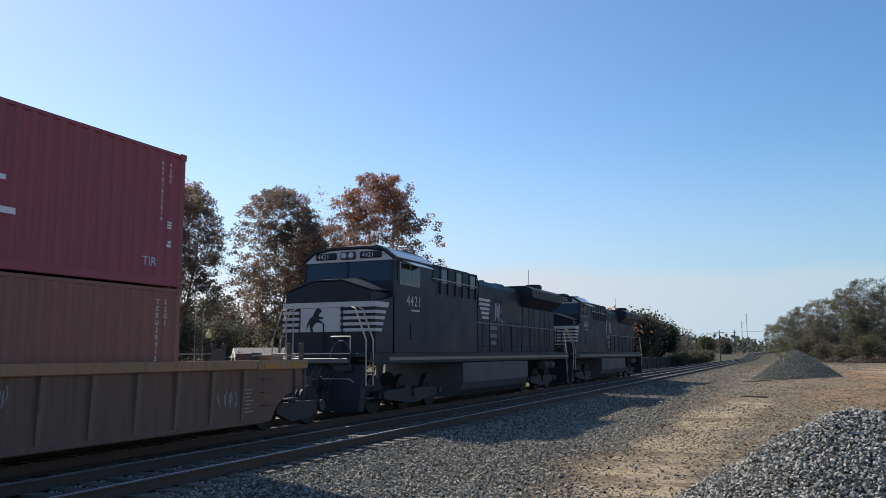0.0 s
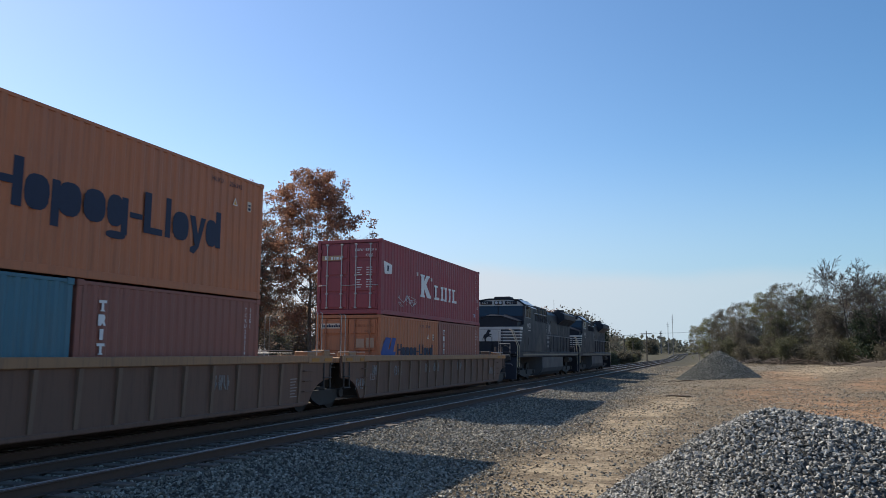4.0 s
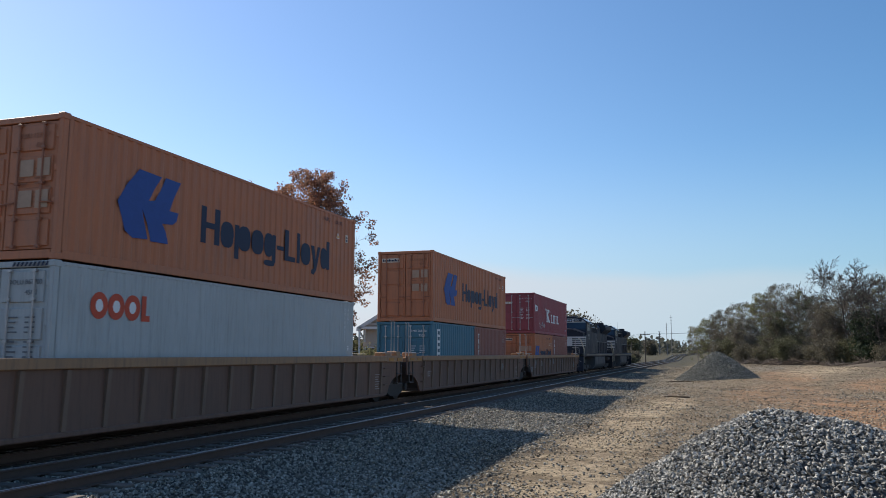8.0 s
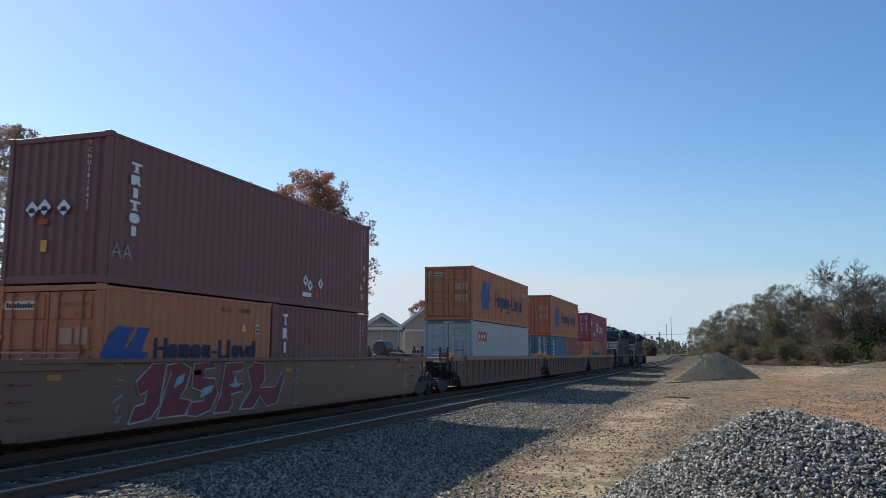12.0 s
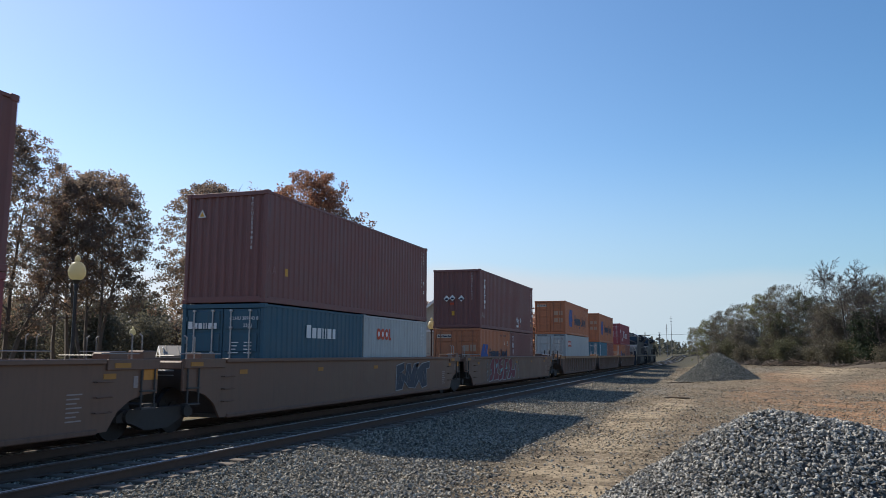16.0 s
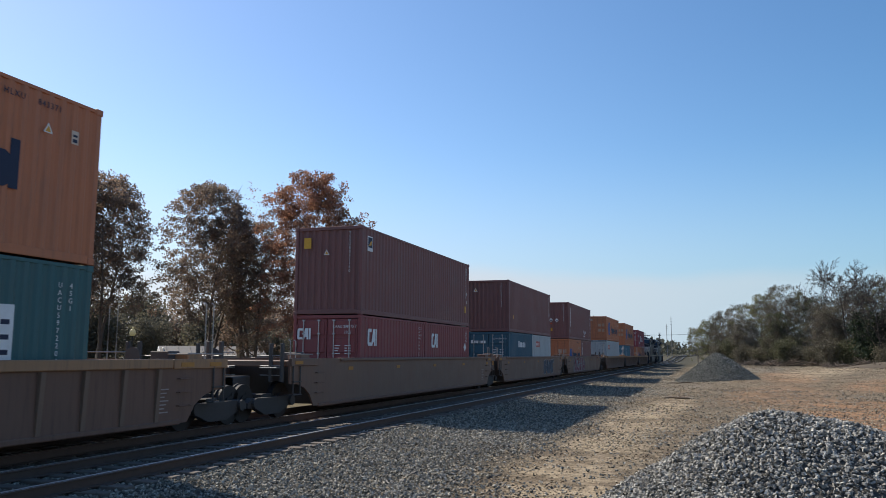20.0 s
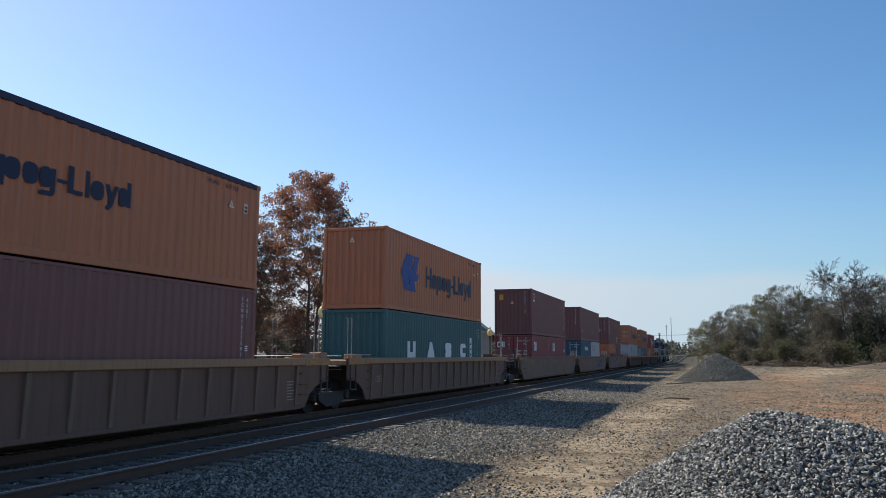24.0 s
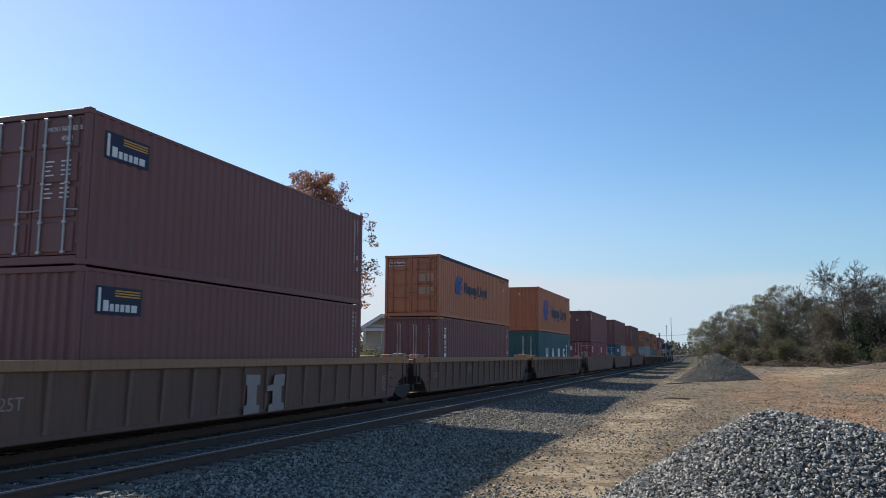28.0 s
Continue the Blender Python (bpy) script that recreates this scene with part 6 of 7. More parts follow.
BARK = plain("grey_brown_bark", (0.13, 0.105, 0.085), 0.95, vary=0.4, scale=9)
DARKBARK = plain("dark_bare_bark", (0.055, 0.046, 0.04), 0.95, vary=0.4, scale=9)
GREYBARK = plain("pale_grey_bark", (0.25, 0.22, 0.185), 0.95, vary=0.35, scale=9)
AUTUMN = leaf_material("autumn_oak_leaves", [(0.17, 0.142, 0.12), (0.29, 0.205, 0.158), (0.40, 0.25, 0.175), (0.265, 0.235, 0.15)], 0.54)
RUST = leaf_material("rusty_leaves", [(0.21, 0.125, 0.088), (0.38, 0.18, 0.115), (0.48, 0.235, 0.15), (0.29, 0.19, 0.12)], 0.54)
OLIVE = leaf_material("olive_leaves", [(0.075, 0.08, 0.045), (0.125, 0.13, 0.07), (0.17, 0.155, 0.09), (0.105, 0.115, 0.06)], 0.36)
PALE = leaf_material("pale_olive_leaves", [(0.12, 0.125, 0.06), (0.19, 0.185, 0.09), (0.24, 0.21, 0.11), (0.16, 0.16, 0.075)], 0.45)
DRAB = leaf_material("drab_brown_leaves", [(0.095, 0.088, 0.068), (0.155, 0.138, 0.10), (0.125, 0.12, 0.08), (0.185, 0.16, 0.12)], 0.36)
HEDGE = leaf_material("grey_olive_leaves", [(0.11, 0.105, 0.075), (0.17, 0.155, 0.11), (0.22, 0.185, 0.135), (0.14, 0.14, 0.09)], 0.45)
EVERGREEN = leaf_material("evergreen_leaves", [(0.02, 0.035, 0.02), (0.035, 0.05, 0.028), (0.045, 0.06, 0.03)])


def grow(rng, height, spread_k, stems, depth, low=0.16, thin=0.006, coarse=False):
    """Branch lines (start, end, radius, radius) and the twig ends where leaves sit: leaders with side limbs all the way up."""
    segs, tips = [], []

    def limb(p, d, length, rad, level):
        n = 3 if level else (1 if coarse else 2)
        q = p
        for i in range(n):
            d = (d + Vector(rng.normal(0, 0.14, 3)) + Vector((0, 0, 0.07))).normalized()
            e = q + d * (length / n)
            r0, r1 = max(rad * (1 - 0.3 * i), thin), max(rad * (1 - 0.3 * (i + 1)), thin * 0.8)
            segs.append((q[:], e[:], r0, r1))
            q = e
            if level <= 1 or i == n - 1:
                tips.append((e[:], level))
            if level > 0:
                for _ in range(2 if i else 1):
                    side = d.cross(Vector(rng.normal(0, 1, 3))).normalized()
                    limb(q, (d * 0.8 + side * rng.uniform(0.5, 1.0)).normalized(), length * rng.uniform(0.38, 0.58), r1 * 0.6, level - 1)
    for k in range(stems):
        a = k * 6.28 / stems + rng.uniform(0, 1)
        out = 0.20 * (stems > 1) * spread_k
        d = Vector((math.cos(a) * out, math.sin(a) * out, 1)).normalized()
        p = Vector((math.cos(a) * 0.2 * (stems > 1), math.sin(a) * 0.2 * (stems > 1), -0.2))
        top = height * (1.0 if k == 0 else rng.uniform(0.86, 1.0))
        n = 11
        for i in range(n):
            f = (i + 1) / n
            d = (d + Vector(rng.normal(0, 0.07, 3)) + Vector((0, 0, 0.06))).normalized()
            e = p + d * (top / n)
            r = height * 0.013
            segs.append((p[:], e[:], r * (1 - i / n) + 0.01, r * (1 - f) + 0.008))
            p = e
            if f > low:
                reach = height * 0.27 * spread_k * max(0.12, 1 - ((f - 0.48) / 0.56) ** 2) ** 0.5
                for _ in range(2 if stems > 2 else 3):
                    b = rng.uniform(0, 6.28)
                    limb(p, Vector((math.cos(b), math.sin(b), rng.uniform(0.35, 1.0))).normalized(), reach * rng.uniform(0.7, 1.15), r * 0.42 * (1.1 - f), depth - 3)
        tips.append((p[:], 0))
    return segs, tips


def branch_mesh(segs, material, sides=4):
    p0 = np.array([s[0] for s in segs])
    p1 = np.array([s[1] for s in segs])
    r0 = np.array([s[2] for s in segs])[:, None, None]
    r1 = np.array([s[3] for s in segs])[:, None, None]
    d = p1 - p0
    d /= np.linalg.norm(d, axis=1)[:, None] + 1e-9
    ref = np.where(np.abs(d[:, 2:3]) > 0.9, np.array([[1.0, 0, 0]]), np.array([[0, 0, 1.0]]))
    a = np.cross(d, ref)
    a /= np.linalg.norm(a, axis=1)[:, None]
    b = np.cross(d, a)
    th = np.arange(sides) * math.tau / sides
    ring = a[:, None] * np.cos(th)[None, :, None] + b[:, None] * np.sin(th)[None, :, None]
    v = np.concatenate([p0[:, None] + ring * r0, p1[:, None] + ring * r1], 1)
    k = np.arange(sides)
    f = np.stack([k, (k + 1) % sides, sides + (k + 1) % sides, sides + k], -1)
    f = (f[None] + (np.arange(len(segs)) * 2 * sides)[:, None, None]).reshape(-1, 4)
    return big_mesh("trunk", v.reshape(-1, 3), f, material)


def crown_radius(z, th, r0, z0, z1, seed):
    """How far a crown reaches at a height and bearing: a lobed dome."""
    f = np.clip((z - z0) / (z1 - z0), 0.0, 1.0)
    lobes = 1 + 0.17 * np.sin(3 * th + seed + 5.0 * f) + 0.13 * np.sin(5 * th - 2 * seed + 9.0 * f)
    return r0 * np.sqrt(np.maximum(1 - ((f - 0.40) / 0.63) ** 2, 0.012)) * lobes


def leaf_mesh(rng, tips, count, size, cloud, material, flat=0.6, crown=None, seed=0):
    """Small folded leaf sprays round the twig ends and in tufts all through the crown."""
    pts = np.array([t[0] for t in tips])
    if crown:
        r0, z0, z1 = crown
        m = max(40, count // 55)
        z = z0 + (z1 - z0) * rng.random(m) ** 0.9
        th = rng.random(m) * math.tau
        r = crown_radius(z, th, r0, z0, z1, seed) * rng.random(m) ** 0.42 * 0.97
        tufts = np.stack([r * np.cos(th), r * np.sin(th), z], -1)
        pts = np.concatenate([pts[rng.integers(0, len(pts), m // 2)], tufts])
    if crown:
        ball = rng.normal(size=(count, 3))
        ball *= (rng.random(count) ** 0.4 / np.linalg.norm(ball, axis=1))[:, None] * np.array([2.0, 2.0, 1.35]) * cloud
        c = pts[rng.integers(0, len(pts), count)] + ball
    else:
        c = pts[rng.integers(0, len(pts), count)] + rng.normal(0, cloud, (count, 3))
    c[:, 2] = np.maximum(c[:, 2], 0.2)
    u = rng.normal(size=(count, 3))
    u /= np.linalg.norm(u, axis=1)[:, None]
    w = np.cross(u, rng.normal(size=(count, 3)))
    w /= np.linalg.norm(w, axis=1)[:, None] + 1e-9
    s = (size * rng.uniform(0.5, 1.4, count))[:, None]
    v = np.stack([c - u * s, c + w * s * flat, c + u * s, c - w * s * flat], 1).reshape(-1, 3)
    f = np.arange(count * 4).reshape(-1, 4)
    return big_mesh("crown", v, f, material)


def tree(label, x, y, height, seed, leaves, leaf_size, leaf_mat, stems=1, depth=5, spread_k=1.0, cloud=0.3, bark=BARK, turn=0, name="tree", category="tree", squash=1.0, thin=0.006, low=0.16, crown=None):
    """crown: (radius, height of its foot) of the leafy dome that limbs and leaves fill."""
    rng = np.random.default_rng(seed)
    segs, tips = grow(rng, height, spread_k, stems, depth, low, thin, x > 45)
    k = height / max(t[0][2] for t in tips)
    if crown:
        crown = (crown[0], crown[1], height * 1.01)

    def bend(p):
        q = np.array(p) * (k * squash, k * squash, k)
        if crown:
            r = math.hypot(q[0], q[1])
            top = max(0.35, float(crown_radius(q[2], math.atan2(q[1], q[0]), crown[0], crown[1], crown[2], seed)))
            q[:2] *= 1 / (1 + (r / top) ** 4) ** 0.25
        return tuple(q)
    segs = [(bend(a), bend(b), r, q) for a, b, r, q in segs]
    tips = [(bend(p), l) for p, l in tips]
    t = thing(name, label, category, pose(x, y, float(ground_z(x, y)), 0, 0, turn))
    place("trunk", branch_mesh(segs, bark, 3), t)
    if leaves:
        tagged(place("crown", leaf_mesh(rng, tips, leaves, leaf_size, cloud, leaf_mat, 0.6, crown, seed), t), kind="stuff")
    return t


tree("tall oak with rust-brown autumn leaves", 38.0, 20.0, 11.5, 21, 38000, 0.062, RUST, 2, 5, 1.0, 0.15, low=0.3, crown=(3.05, 3.0))
tree("round-headed oak with brown autumn leaves", 37.4, 26.0, 11.2, 22, 40000, 0.060, AUTUMN, 2, 5, 0.9, 0.15, low=0.36, crown=(2.75, 4.2))
tree("many-stemmed oak with brown autumn leaves", 33.0, 29.5, 11.1, 23, 44000, 0.060, AUTUMN, 4, 5, 0.9, 0.15, low=0.38, crown=(2.95, 4.0))
tree("tall oak dense with dull brown leaves", 29.0, 31.6, 12.7, 24, 42000, 0.060, AUTUMN, 3, 5, 0.9, 0.15, low=0.26, crown=(3.0, 2.8))
tree("oak behind with bare upper twigs", 34.5, 33.0, 11.9, 25, 9000, 0.060, AUTUMN, 3, 5, 0.7, 0.14, low=0.3, crown=(3.0, 4.4))
tree("slim oak behind with bare twigs", 41.0, 25.9, 12.2, 26, 300, 0.056, RUST, 2, 5, 0.45, 0.14, low=0.45, crown=(1.3, 6.0))
tree("smaller oak between the larger ones", 40.0, 24.7, 9.6, 28, 24000, 0.060, AUTUMN, 3, 5, 0.8, 0.15, low=0.26, crown=(2.2, 2.2))
tree("brown-leaved oak in the second row", 24.5, 33.0, 12.6, 27, 26000, 0.065, AUTUMN, 3, 5, 0.9, 0.17, low=0.28, crown=(2.9, 3.4))
for k, (x, y, h) in enumerate(((54, 43, 5.0), (58, 39, 4.6), (50, 46, 5.5), (46, 48, 5.5), (60, 35.5, 4.0), (42, 50, 6.0), (36, 48, 6.5))):
    tree("grey-green shrub behind the oaks", x, y, h, 40 + k, 9000, 0.085, HEDGE, 5, 4, 1.1, 0.35, name="shrub", category="shrub")
for k in range(13):
    a = radians(29 + 2.6 * k)
    d = 78 + 9 * math.sin(k * 2.3)
    tree("grey-green tree in the row behind the street", d * math.cos(a), d * math.sin(a), 6.2 + 1.2 * math.sin(k * 1.9), 140 + k, 9000, 0.13, HEDGE if k % 3 else AUTUMN, 4, 4, 1.3, 0.5)
tree("pale green shrub before the depot wing", 58.6, 25.3, 2.4, 54, 4000, 0.07, PALE, 5, 4, 1.2, 0.25, name="shrub", category="shrub")
tree("round shrub beside the depot", 62, 28.3, 3.0, 52, 3500, 0.12, OLIVE, 5, 4, 1.2, 0.35, name="shrub", category="shrub")
tree("rusty tree beyond the depot", 96, 34.6, 8.6, 53, 7000, 0.10, RUST, 3, 5, 0.8, 0.2, crown=(1.8, 3.0))
# along the far side of the line
tree("broad tree dense with dull brown leaves", 128, 22.0, 8.6, 61, 9000, 0.24, DRAB, 4, 5, 1.3, 0.6)
tree("brown-leaved tree by the low wall", 120, 24.0, 8.0, 62, 8000, 0.24, RUST, 4, 5, 1.2, 0.6)
tree("dark evergreen tree by the low wall", 140, 20.5, 6.5, 63, 9000, 0.22, EVERGREEN, 4, 4, 1.0, 0.6)
tree("pale bare-twigged tree by the line", 158, 21.0, 8.0, 64, 2500, 0.2, DRAB, 3, 5, 1.1, 0.5, GREYBARK)
tree("bare tree beyond the low wall", 172, 20.0, 6.5, 65, 600, 0.2, DRAB, 2, 5, 1.1, 0.5, GREYBARK)
tree("grey bush on the embankment", 196, 24.0, 5.0, 66, 5000, 0.26, OLIVE, 5, 4, 1.2, 0.6, name="shrub", category="shrub")
for k, (x, y, h) in enumerate(((230, 30, 7), (260, 36, 8), (300, 42, 8), (330, 30, 6), (350, 24, 5), (210, 36, 7), (240, 44, 8))):
    tree("drab tree in the distance", x, y, h, 70 + k, 3500, 0.38, OLIVE if k % 2 else DRAB, 4, 4, 1.2, 0.8)
for k in range(18):
    x, y = 128 + 8.0 * k, 15.2 + 2.6 * (k % 3) + 0.03 * k * k
    tree("low scrub beside the line far ahead", x, y, 1.5 + 0.9 * math.sin(k * 2.6) ** 2, 170 + k, 2200, 0.14, (OLIVE, DRAB)[k % 2], 6, 4, 1.6, 0.35, GREYBARK, name="bush", category="bush")
# the thicket beyond the yard
THICKET = [(181, 2.6, 7.2, PALE, 1600, 2), (168, 0.2, 7.6, PALE, 4500, 3), (158, -2.6, 8.4, DRAB, 4500, 3), (150, -5.4, 9.2, DRAB, 5000, 3), (146, -8.4, 10.4, PALE, 5500, 3),
           (142, -11.6, 11.6, DRAB, 6000, 3), (140, -15.0, 10.2, OLIVE, 5000, 3), (132, -16.5, 8.6, DRAB, 5000, 4), (124, -16.0, 7.4, DRAB, 5000, 4), (136, -20.5, 10.0, DRAB, 5000, 3),
           (122, -22.5, 10.2, OLIVE, 6000, 3), (118, -27, 10.0, OLIVE, 5000, 3), (112, -31, 10.0, DRAB, 4000, 3), (150, -17, 10.0, DRAB, 4000, 3), (132, -9.5, 7.0, OLIVE, 5000, 4),
           (138, -5.5, 6.2, DRAB, 5000, 4), (152, -11.0, 11.0, DRAB, 1200, 3), (128, -20.0, 11.5, DRAB, 1000, 3)]
for k, (x, y, h, m, n, st) in enumerate(THICKET):
    tree("leafless and drab brown tree of the thicket" if m is DRAB else "olive-leaved tree of the thicket", x, y, h * 1.08, 90 + k, int(n * 1.9), 0.085, m, st, 5, 1.15, 0.26, BARK if k % 3 else GREYBARK, thin=0.016, crown=(h * 0.42, 0.6))
tree("tall bare tree standing over the thicket", 120, -18.0, 14.4, 110, 250, 0.1, DRAB, 1, 6, 1.35, 0.2, DARKBARK, thin=0.022, low=0.4)
tree("tall bare tree standing over the thicket", 113, -21.0, 12.6, 111, 250, 0.12, DRAB, 2, 5, 1.5, 0.3, DARKBARK, thin=0.022)
tree("dark evergreen in the thicket", 116, -19.5, 6.6, 112, 7000, 0.16, EVERGREEN, 3, 4, 0.8, 0.4, name="tree")
tree("dark evergreen in the thicket", 118, -23.5, 7.2, 113, 7000, 0.16, EVERGREEN, 3, 4, 0.8, 0.4, name="tree")
for k in range(16):
    x, y = 146 - 2.4 * k + 1.5 * math.sin(k * 2.1), -1.5 - 1.75 * k
    tree("low tangled bush at the foot of the thicket", x - 5, y, 2.6 + 0.9 * math.sin(k * 1.7), 120 + k, 5200, 0.10, (DRAB, OLIVE, DRAB, HEDGE)[k % 4], 6, 4, 1.4, 0.45, GREYBARK, name="bush", category="bush")


def far_woods():
    """The wooded skyline in the distance, one rough mass of foliage."""
    rng = np.random.default_rng(77)
    n = 36000
    a = rng.uniform(radians(-30), radians(60), n)
    d = rng.uniform(420, 800, n)
    x, y = d * np.cos(a), d * np.sin(a)
    clump = 0.5 + 0.5 * np.sin(a * 61) * np.cos(a * 23 + d * 0.02)
    hgt = (5.0 + 5.5 * clump) * rng.random(n) ** 0.7
    keep = (np.abs(y - 9) > 12) | (d > 640)
    x, y, hgt = x[keep], y[keep], hgt[keep]
    c = np.stack([x, y, ground_z(x, y) + hgt], -1)
    n = len(c)
    u = rng.normal(size=(n, 3))
    u /= np.linalg.norm(u, axis=1)[:, None]
    w = np.cross(u, rng.normal(size=(n, 3)))
    w /= np.linalg.norm(w, axis=1)[:, None]
    s = rng.uniform(0.7, 1.7, (n, 1))
    v = np.stack([c - u * s, c + w * s, c + u * s, c - w * s], 1).reshape(-1, 3)
    ob = new("far_woods", big_mesh("far_woods", v, np.arange(n * 4).reshape(-1, 4), leaf_material("far_foliage", [(0.07, 0.075, 0.06), (0.11, 0.11, 0.085), (0.09, 0.095, 0.08)])))
    tagged(ob, "hazy brown and olive woods on the skyline", "woods", kind="stuff")


far_woods()

# ---- depot, lamps, poles ----
CREAM = paint("cream_siding", (0.50, 0.45, 0.37), dirt=0.2, rust=0.02)
ROOFING = plain("tan_grey_roofing", (0.20, 0.18, 0.155), 0.6, vary=0.2)
TRIMWHITE = plain("white_trim", (0.7, 0.69, 0.66), 0.6, vary=0.1)


def gable_house(name, label, x, y, turn, half, long, eave, ridge, over):
    t = thing(name, label, "building", pose(x, y, float(ground_z(x, y)), 0, 0, turn))
    part("wall", prism([(-half, 0), (-half, eave), (0, ridge - 0.25), (half, eave), (half, 0)], 0, long), CREAM, t, "cream painted walls")
    slope = (ridge - eave) / half
    for s in (-1, 1):
        e = half + over
        part("roof_slope", prism([(0, ridge), (s * e, ridge - slope * e), (s * e, ridge - slope * e - 0.14), (0, ridge - 0.16)], -over, long + over), ROOFING, t, "tan-grey roof")
        part("barge_board", prism([(0, ridge - 0.02), (s * e, ridge - slope * e - 0.02), (s * e, ridge - slope * e - 0.3), (0, ridge - 0.3)], -over - 0.05, -over), TRIMWHITE, t, "white barge board")
        for k in range(9):
            xx = -over + (long + 2 * over) * (k + 0.5) / 9
            part("roof_seam", prism([(s * 0.05, ridge + 0.02), (s * e, ridge - slope * e + 0.05), (s * e, ridge - slope * e), (s * 0.05, ridge - 0.03)], xx, xx + 0.05), ROOFING, t)
        for k in range(3):
            xx = long * k / 2
            part("eave_bracket", tube([(xx, s * half, eave - 1.2), (xx, s * (half + over * 0.9), eave - slope * over * 0.9 - 0.1)], 0.06, 4), TRIMWHITE, t, "white timber bracket")
    part("gable_trim", block(-0.05, -0.01, -half, half, eave - 0.12, eave + 0.08), TRIMWHITE, t)
    if ridge - eave > 2:
        w = part("gable_window", block(-0.06, -0.005, -0.5, 0.5, eave + 0.5, eave + 1.3, 0.02), TRIMWHITE, t)
        part("pane", block(-0.075, -0.055, -0.42, 0.42, eave + 0.58, eave + 1.22), GLASS, w)
    for s in (-0.55, 0.55):
        w = part("window", block(-0.06, -0.005, s * half - 0.5, s * half + 0.5, 0.9, 2.5, 0.02), TRIMWHITE, t)
        part("pane", block(-0.075, -0.055, s * half - 0.42, s * half + 0.42, 0.98, 2.42), GLASS, w)
    part("foundation", block(-0.08, long + 0.08, -half - 0.08, half + 0.08, -0.4, 0.25), plain("depot_brick", (0.22, 0.10, 0.07)), t)
    return t


gable_house("depot", "cream railway depot with a broad tan-grey roof", 72.1, 23.9, 18.4, 4.6, 14, 4.3, 7.9, 0.9)
wing = gable_house("depot_wing", "cream gabled wing of the depot with white brackets", 60.9, 25.5, 22.7, 1.5, 8, 4.4, 5.35, 0.55)
for y in (-1.35, 0.0, 1.35):
    part("canopy_bracket", tube([(-0.05, y, 2.9), (-0.2, y, 3.5), (-0.5, y, 4.0)], 0.06, 6), TRIMWHITE, wing, "white curved bracket")
part("porch_beam", block(-0.6, -0.45, -1.9, 1.9, 3.95, 4.15), TRIMWHITE, wing)
for y in (-1.8, 1.8):
    part("porch_post", block(-0.6, -0.45, y - 0.08, y + 0.08, 0, 3.95), TRIMWHITE, wing)
gable_house("shed", "low pale shed behind the shrubs", 47.5, 36.5, -48, 1.6, 6.7, 2.0, 2.6, 0.25)

GLOBE = Nodes("milky_globe")
gt = GLOBE.t.nodes.new("ShaderNodeBsdfTranslucent")
gt.inputs["Color"].default_value = (0.66, 0.62, 0.42, 1)
gm = GLOBE.t.nodes.new("ShaderNodeMixShader")
gm.inputs[0].default_value = 0.6
GLOBE.link(GLOBE.b.outputs[0], gm.inputs[1])
GLOBE.link(gt.outputs[0], gm.inputs[2])
GLOBE.link(gm.outputs[0], GLOBE.t.nodes["Material Output"].inputs["Surface"])
GLOBE = GLOBE.done((0.60, 0.57, 0.42), 0.3)
IRON = plain("black_cast_iron", (0.02, 0.022, 0.022), 0.5)


def turned(profile, sides=14, bm=None):
    """A shape turned on a lathe from (radius, height) pairs."""
    bm = bm or bmesh.new()
    rings = [[bm.verts.new((r * math.cos(k * math.tau / sides), r * math.sin(k * math.tau / sides), z)) for k in range(sides)] for r, z in profile]
    for q, s in zip(rings, rings[1:]):
        for k in range(sides):
            bm.faces.new((q[k], q[(k + 1) % sides], s[(k + 1) % sides], s[k]))
    bm.faces.new(rings[0][::-1])
    bm.faces.new(rings[-1])
    return bm


def street_lamp(x, y, high):
    t = thing("street_lamp", "black iron post lamp with a milky acorn globe", "street lamp", pose(x, y, float(ground_z(x, y))), group="globe lamps along the tracks")
    z = high - 0.72
    part("post", turned([(0.16, 0), (0.16, 0.12), (0.11, 0.2), (0.09, 0.6), (0.055, 0.75), (0.042, z - 0.3), (0.06, z - 0.2), (0.05, z - 0.1), (0.11, z)]), IRON, t, "black fluted iron post")
    part("globe", turned([(0.10, z), (0.16, z + 0.03), (0.215, z + 0.13), (0.225, z + 0.24), (0.19, z + 0.36), (0.13, z + 0.45), (0.07, z + 0.48)]), GLOBE, t, "milky white acorn globe", smooth=True)
    part("finial", turned([(0.05, z + 0.48), (0.075, z + 0.53), (0.075, z + 0.58), (0.05, z + 0.63), (0.01, z + 0.66)], 12), GLOBE, t)
    return t


for x, y, h in ((16.8, 15.7, 4.7), (30.0, 15.2, 4.3), (43.4, 15.1, 4.2), (57.0, 15.3, 4.2), (47.6, 39.2, 4.0)):
    street_lamp(x, y, h)

POLE = plain("weathered_pole", (0.09, 0.075, 0.06), 0.95, vary=0.3)


def utility_pole(x, y, high, arm=1.2, cross=True):
    t = thing("utility_pole", "weathered timber utility pole", "utility pole", pose(x, y, float(ground_z(x, y))))
    part("pole", tube([(0, 0, -0.3), (0, 0, high)], 0.16, 8, taper=0.1), POLE, t)
    if cross:
        part("crossarm", block(-0.06, 0.06, -arm, arm, high - 0.8, high - 0.66), POLE, t)
        for y2 in (-arm * 0.9, -arm * 0.4, arm * 0.4, arm * 0.9):
            part("insulator", drum((0, y2, high - 0.6), "z", 0.05, 0.12, 8), GREYMETAL, t)
    return t


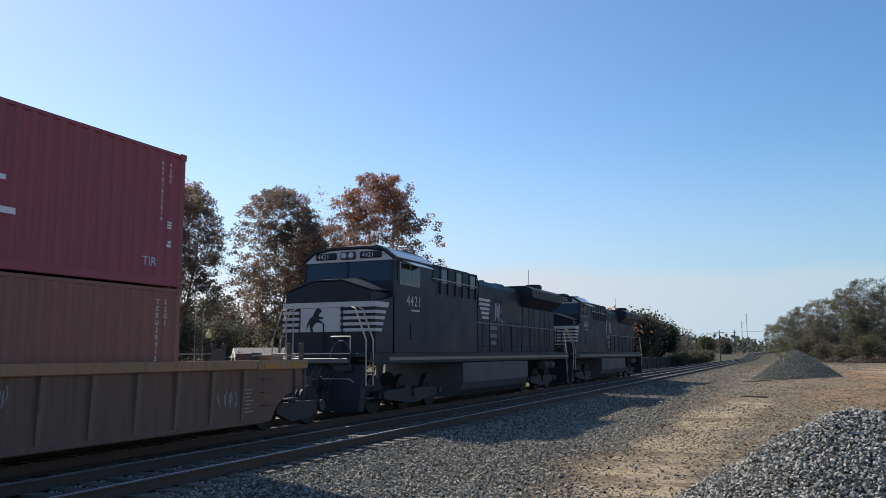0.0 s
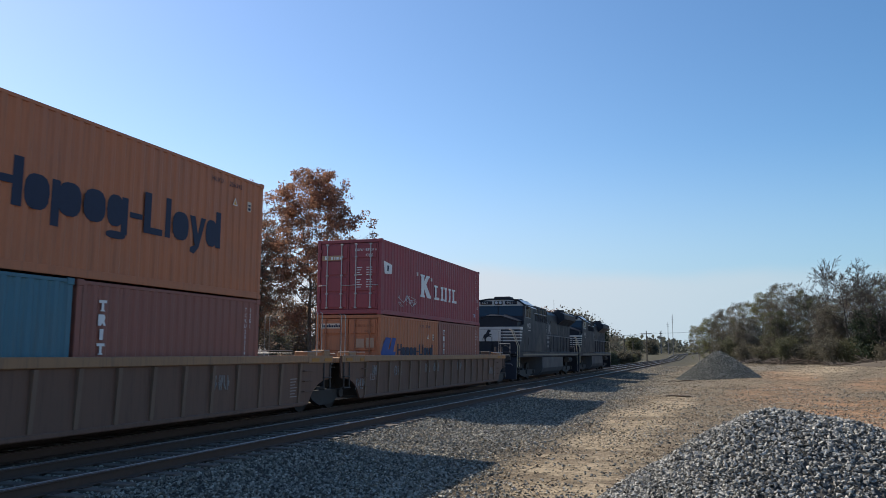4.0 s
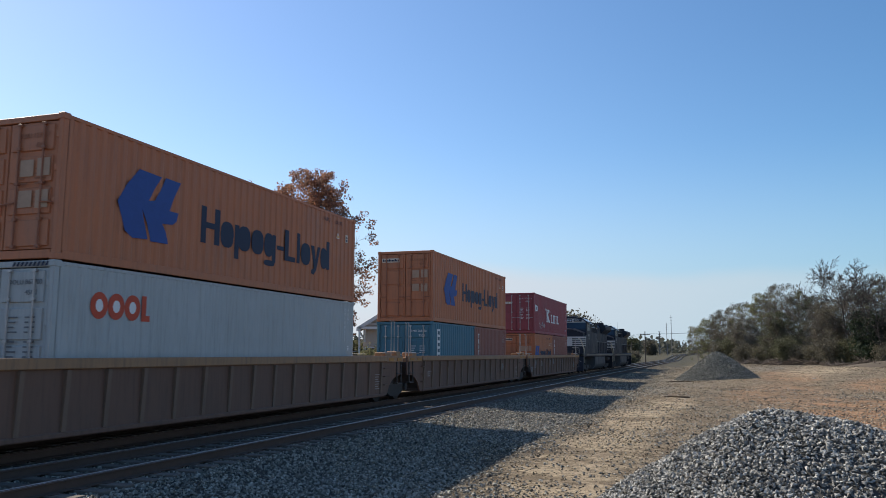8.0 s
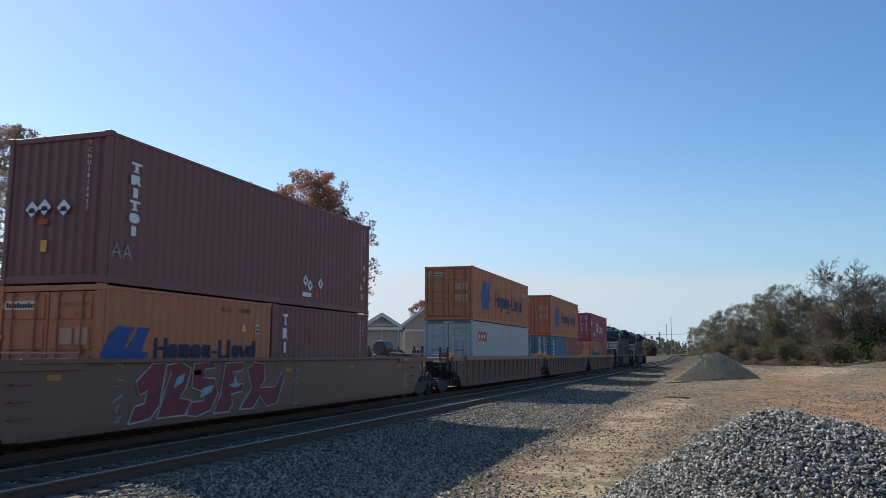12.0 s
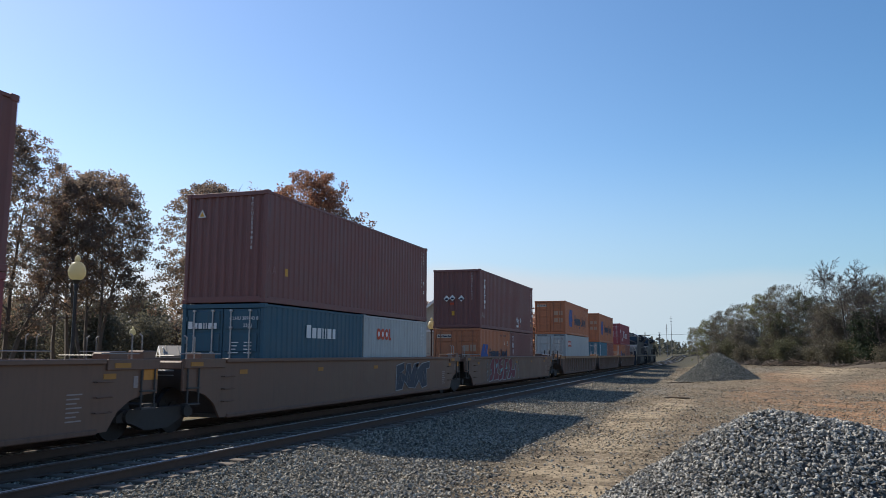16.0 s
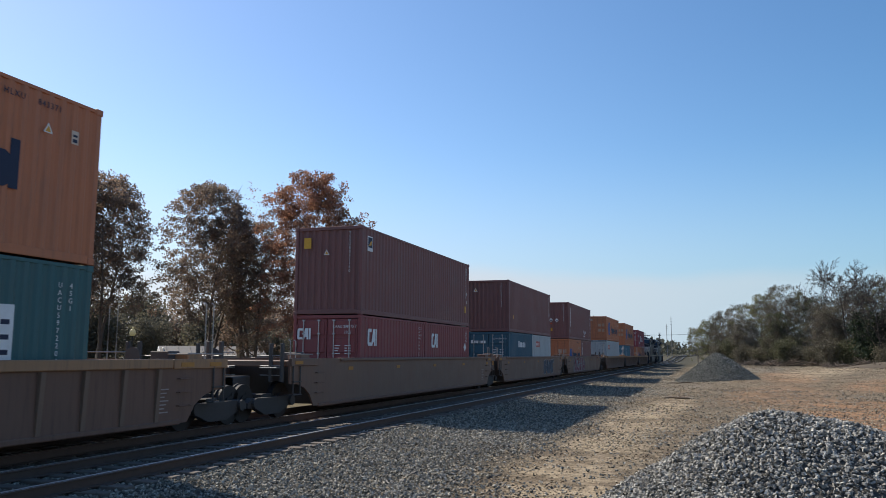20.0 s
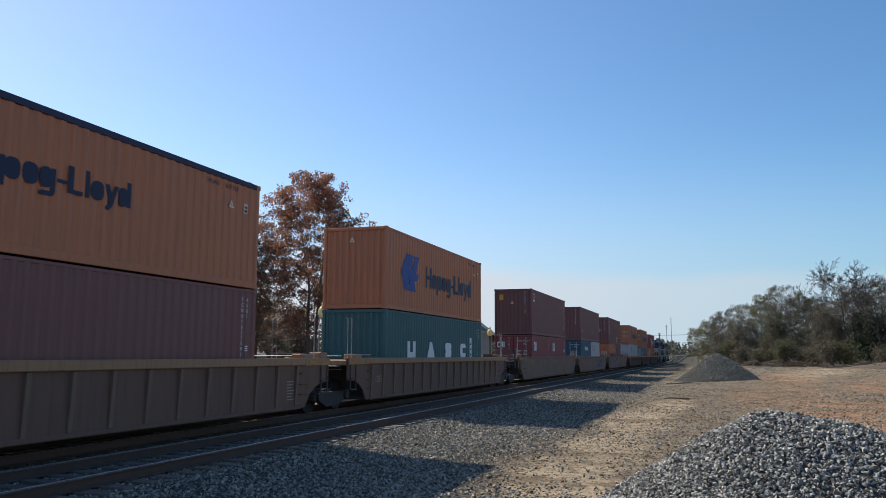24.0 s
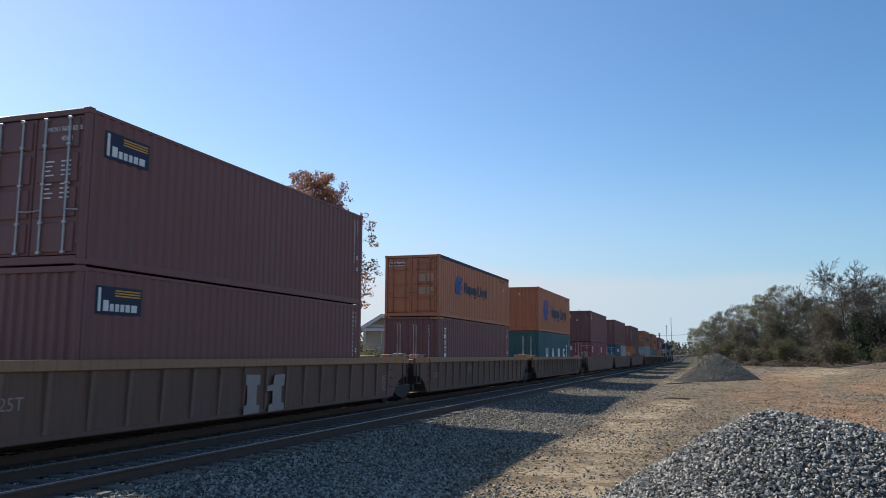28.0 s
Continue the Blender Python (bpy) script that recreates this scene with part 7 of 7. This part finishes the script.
utility_pole(154, 15.6, 5.4, cross=False)
utility_pole(197, 14.7, 7.3)
utility_pole(200, -6.5, 8.0)
utility_pole(215, 19.5, 5.0, cross=False)


def mast(x, y, high, rad, label):
    t = thing("mast", label, "mast", pose(x, y, float(ground_z(x, y))))
    part("shaft", tube([(0, 0, -0.5), (0, 0, high)], rad, 6, taper=rad * 0.5), plain("dull_mast_steel", (0.16, 0.15, 0.15)), t)
    for k in range(3):
        part("cross_piece", tube([(0, -0.5 + 0.1 * k, high * (0.94 - 0.07 * k)), (0, 0.5 - 0.1 * k, high * (0.94 - 0.07 * k))], rad * 0.5, 4), MATS["dull_mast_steel"], t)
    return t


mast(333, 16.4, 13.0, 0.14, "slender grey steel mast in the distance")
mast(313, 13.7, 15.0, 0.13, "tall slender grey steel mast in the distance")
t = thing("signal_tower", "distant grey lattice tower with stacked platforms", "tower", pose(416, 24, float(ground_z(416, 24))))
part("shaft", block(-0.2, 0.2, -0.2, 0.2, 0, 11.0), MATS["dull_mast_steel"], t)
for k in range(4):
    part("platform", block(-1.2 + 0.1 * k, 1.2 - 0.1 * k, -1.1 + 0.2 * k, 1.1 - 0.2 * k, 7.6 + k * 1.2, 7.85 + k * 1.2), MATS["dull_mast_steel"], t)


def wire(a, b, sag):
    pts = [Vector(a).lerp(Vector(b), k / 14) - Vector((0, 0, sag * 4 * (k / 14) * (1 - k / 14))) for k in range(15)]
    ob = part("overhead_wire", tube(pts, 0.022, 4), plain("wire_black", (0.02, 0.02, 0.02)))
    tagged(ob, "sagging black overhead wire between poles", "wire")


for dy in (-0.9, 0.9):
    wire((197, 14.7 + dy, 6.4), (200, -6.5 + dy, 7.6), 0.4)
    wire((197, 14.7 + dy, 6.4), (154, 17 + dy, 5.0), 0.3)

# low dark wall beside the line, far ahead
wall = thing("retaining_wall", "low dark timber retaining wall beside the line", "wall", pose(96, 16.6, -0.35), kind="structure")
for k in range(20):
    part("wall_panel", block(k * 4.0, k * 4.0 + 3.94, 0, 0.35, 0, 1.42 + 0.04 * (k % 3), 0.03), plain("tarred_timber", (0.035, 0.033, 0.032), 0.9, vary=0.4), wall)
    part("wall_post", block(k * 4.0 - 0.12, k * 4.0 + 0.12, -0.12, 0, 0, 1.5, 0.02), POLE, wall)


# ---- litter of the yard ----
WOODOLD = plain("old_dark_wood", (0.10, 0.075, 0.055), 0.95, vary=0.4)


def old_tie(x, y, turn, long=2.4, z=0.0, tilt=0.0):
    t = part("discarded_tie", block(-long / 2, long / 2, -0.11, 0.11, 0, 0.16, 0.02), WOODOLD, None, m=pose(x, y, float(ground_z(x, y)) + z - 0.02, 0, tilt, turn))
    tagged(t, "discarded dark timber tie lying on the ground", "timber", group="discarded timbers")


for k, (x, y, tn, ln) in enumerate(((61.5, 2.5, 100, 1.3), (61.9, 1.7, 75, 1.0), (40.5, 1.6, 80, 1.2))):
    b = part("fallen_branch", tube([(-ln / 2, 0, 0.02), (-ln * 0.1, 0.06, 0.05), (ln * 0.2, -0.03, 0.06), (ln / 2, 0.05, 0.03)], 0.05, 6, taper=0.025), WOODOLD, None, m=pose(x, y, float(ground_z(x, y)), 0, 0, tn))
    tagged(b, "dark fallen branch lying on the gravel", "branch")
rngd = np.random.default_rng(9)
for k in range(9):
    old_tie(128 + rngd.uniform(-3, 3), -8.5 - rngd.uniform(-3.5, 3.5), rngd.uniform(40, 130), rngd.uniform(1.8, 2.8), 0.12 * (k % 3), rngd.uniform(-4, 4))
for k in range(26):
    x, y = 14 + rngd.random() ** 1.5 * 55, rngd.uniform(-9, 4)
    s = rngd.uniform(0.03, 0.09)
    o = part("clod", turned([(s * 0.8, -s * 0.3), (s, 0.1 * s), (s * 0.7, s * 0.5), (s * 0.2, s * 0.75)], 7), WOODOLD if k % 3 else OLDSTONE, None, m=Matrix.LocRotScale((x, y, float(ground_z(x, y))), Euler((0, 0, k)), (rngd.uniform(1, 3.2), 1, 1)))
    tagged(o, "dark clod of earth or rotten wood on the dirt", "debris", group="debris on the yard")
build_pile("spoil_heap", "low heap of brown earth at the yard's edge", 108.0, -22.5, 9.0, 2.2, 100, 1.1, 0.08, 1500, 0, 14, None, stone_material("brown_earth_lumps", 0.06, 0.17, (1.0, 0.8, 0.6)))


def brush_heap(x, y, long, turn, seed):
    """A long low tangle of cut branches and roots."""
    rng = np.random.default_rng(seed)
    t = thing("brush_heap", "long low tangle of cut brown branches on the ground", "brush heap", pose(x, y, float(ground_z(x, y)), 0, 0, turn))
    segs = []
    for k in range(420):
        u = rng.uniform(-1, 1)
        top = 0.9 * (1 - u * u) * (0.6 + 0.4 * math.sin(u * 9 + seed))
        p = np.array([u * long / 2, rng.normal(0, 0.6), rng.uniform(0, max(top, 0.1))])
        q = rng.normal(0, 1, 3) * np.array([1.0, 1.0, 0.35])
        q *= rng.uniform(0.3, 0.9) / np.linalg.norm(q)
        r = rng.uniform(0.012, 0.06)
        segs.append((p - q, p + q, r, r * 0.6))
    tagged(place("brush", branch_mesh(segs, WOODOLD if seed % 2 else BARK), t), kind="stuff")


for k, (x, y, ln, tn) in enumerate(((121, -6.5, 9, 100), (117, -11.0, 8, 95), (112, -18.5, 10, 100), (104, -23.5, 9, 105))):
    brush_heap(x, y, ln, tn, 200 + k)


# ---- movement ----
def motions():
    """The train rolls ahead; every wheel turns with it."""
    steps = [k for k in range(0, 29, 2)]
    for ob, off, base in MOVERS:
        walk(ob, [(t, pose(travel(t) - off, MAIN_Y, base)) for t in steps])
    fine = [k / 10 for k in range(0, 281)]
    for ws, w, radius in ROLLERS:
        walk(ws, [(t, pose(w, 0, 0, 0, math.degrees(travel(t) / radius), 0)) for t in fine])


motions()
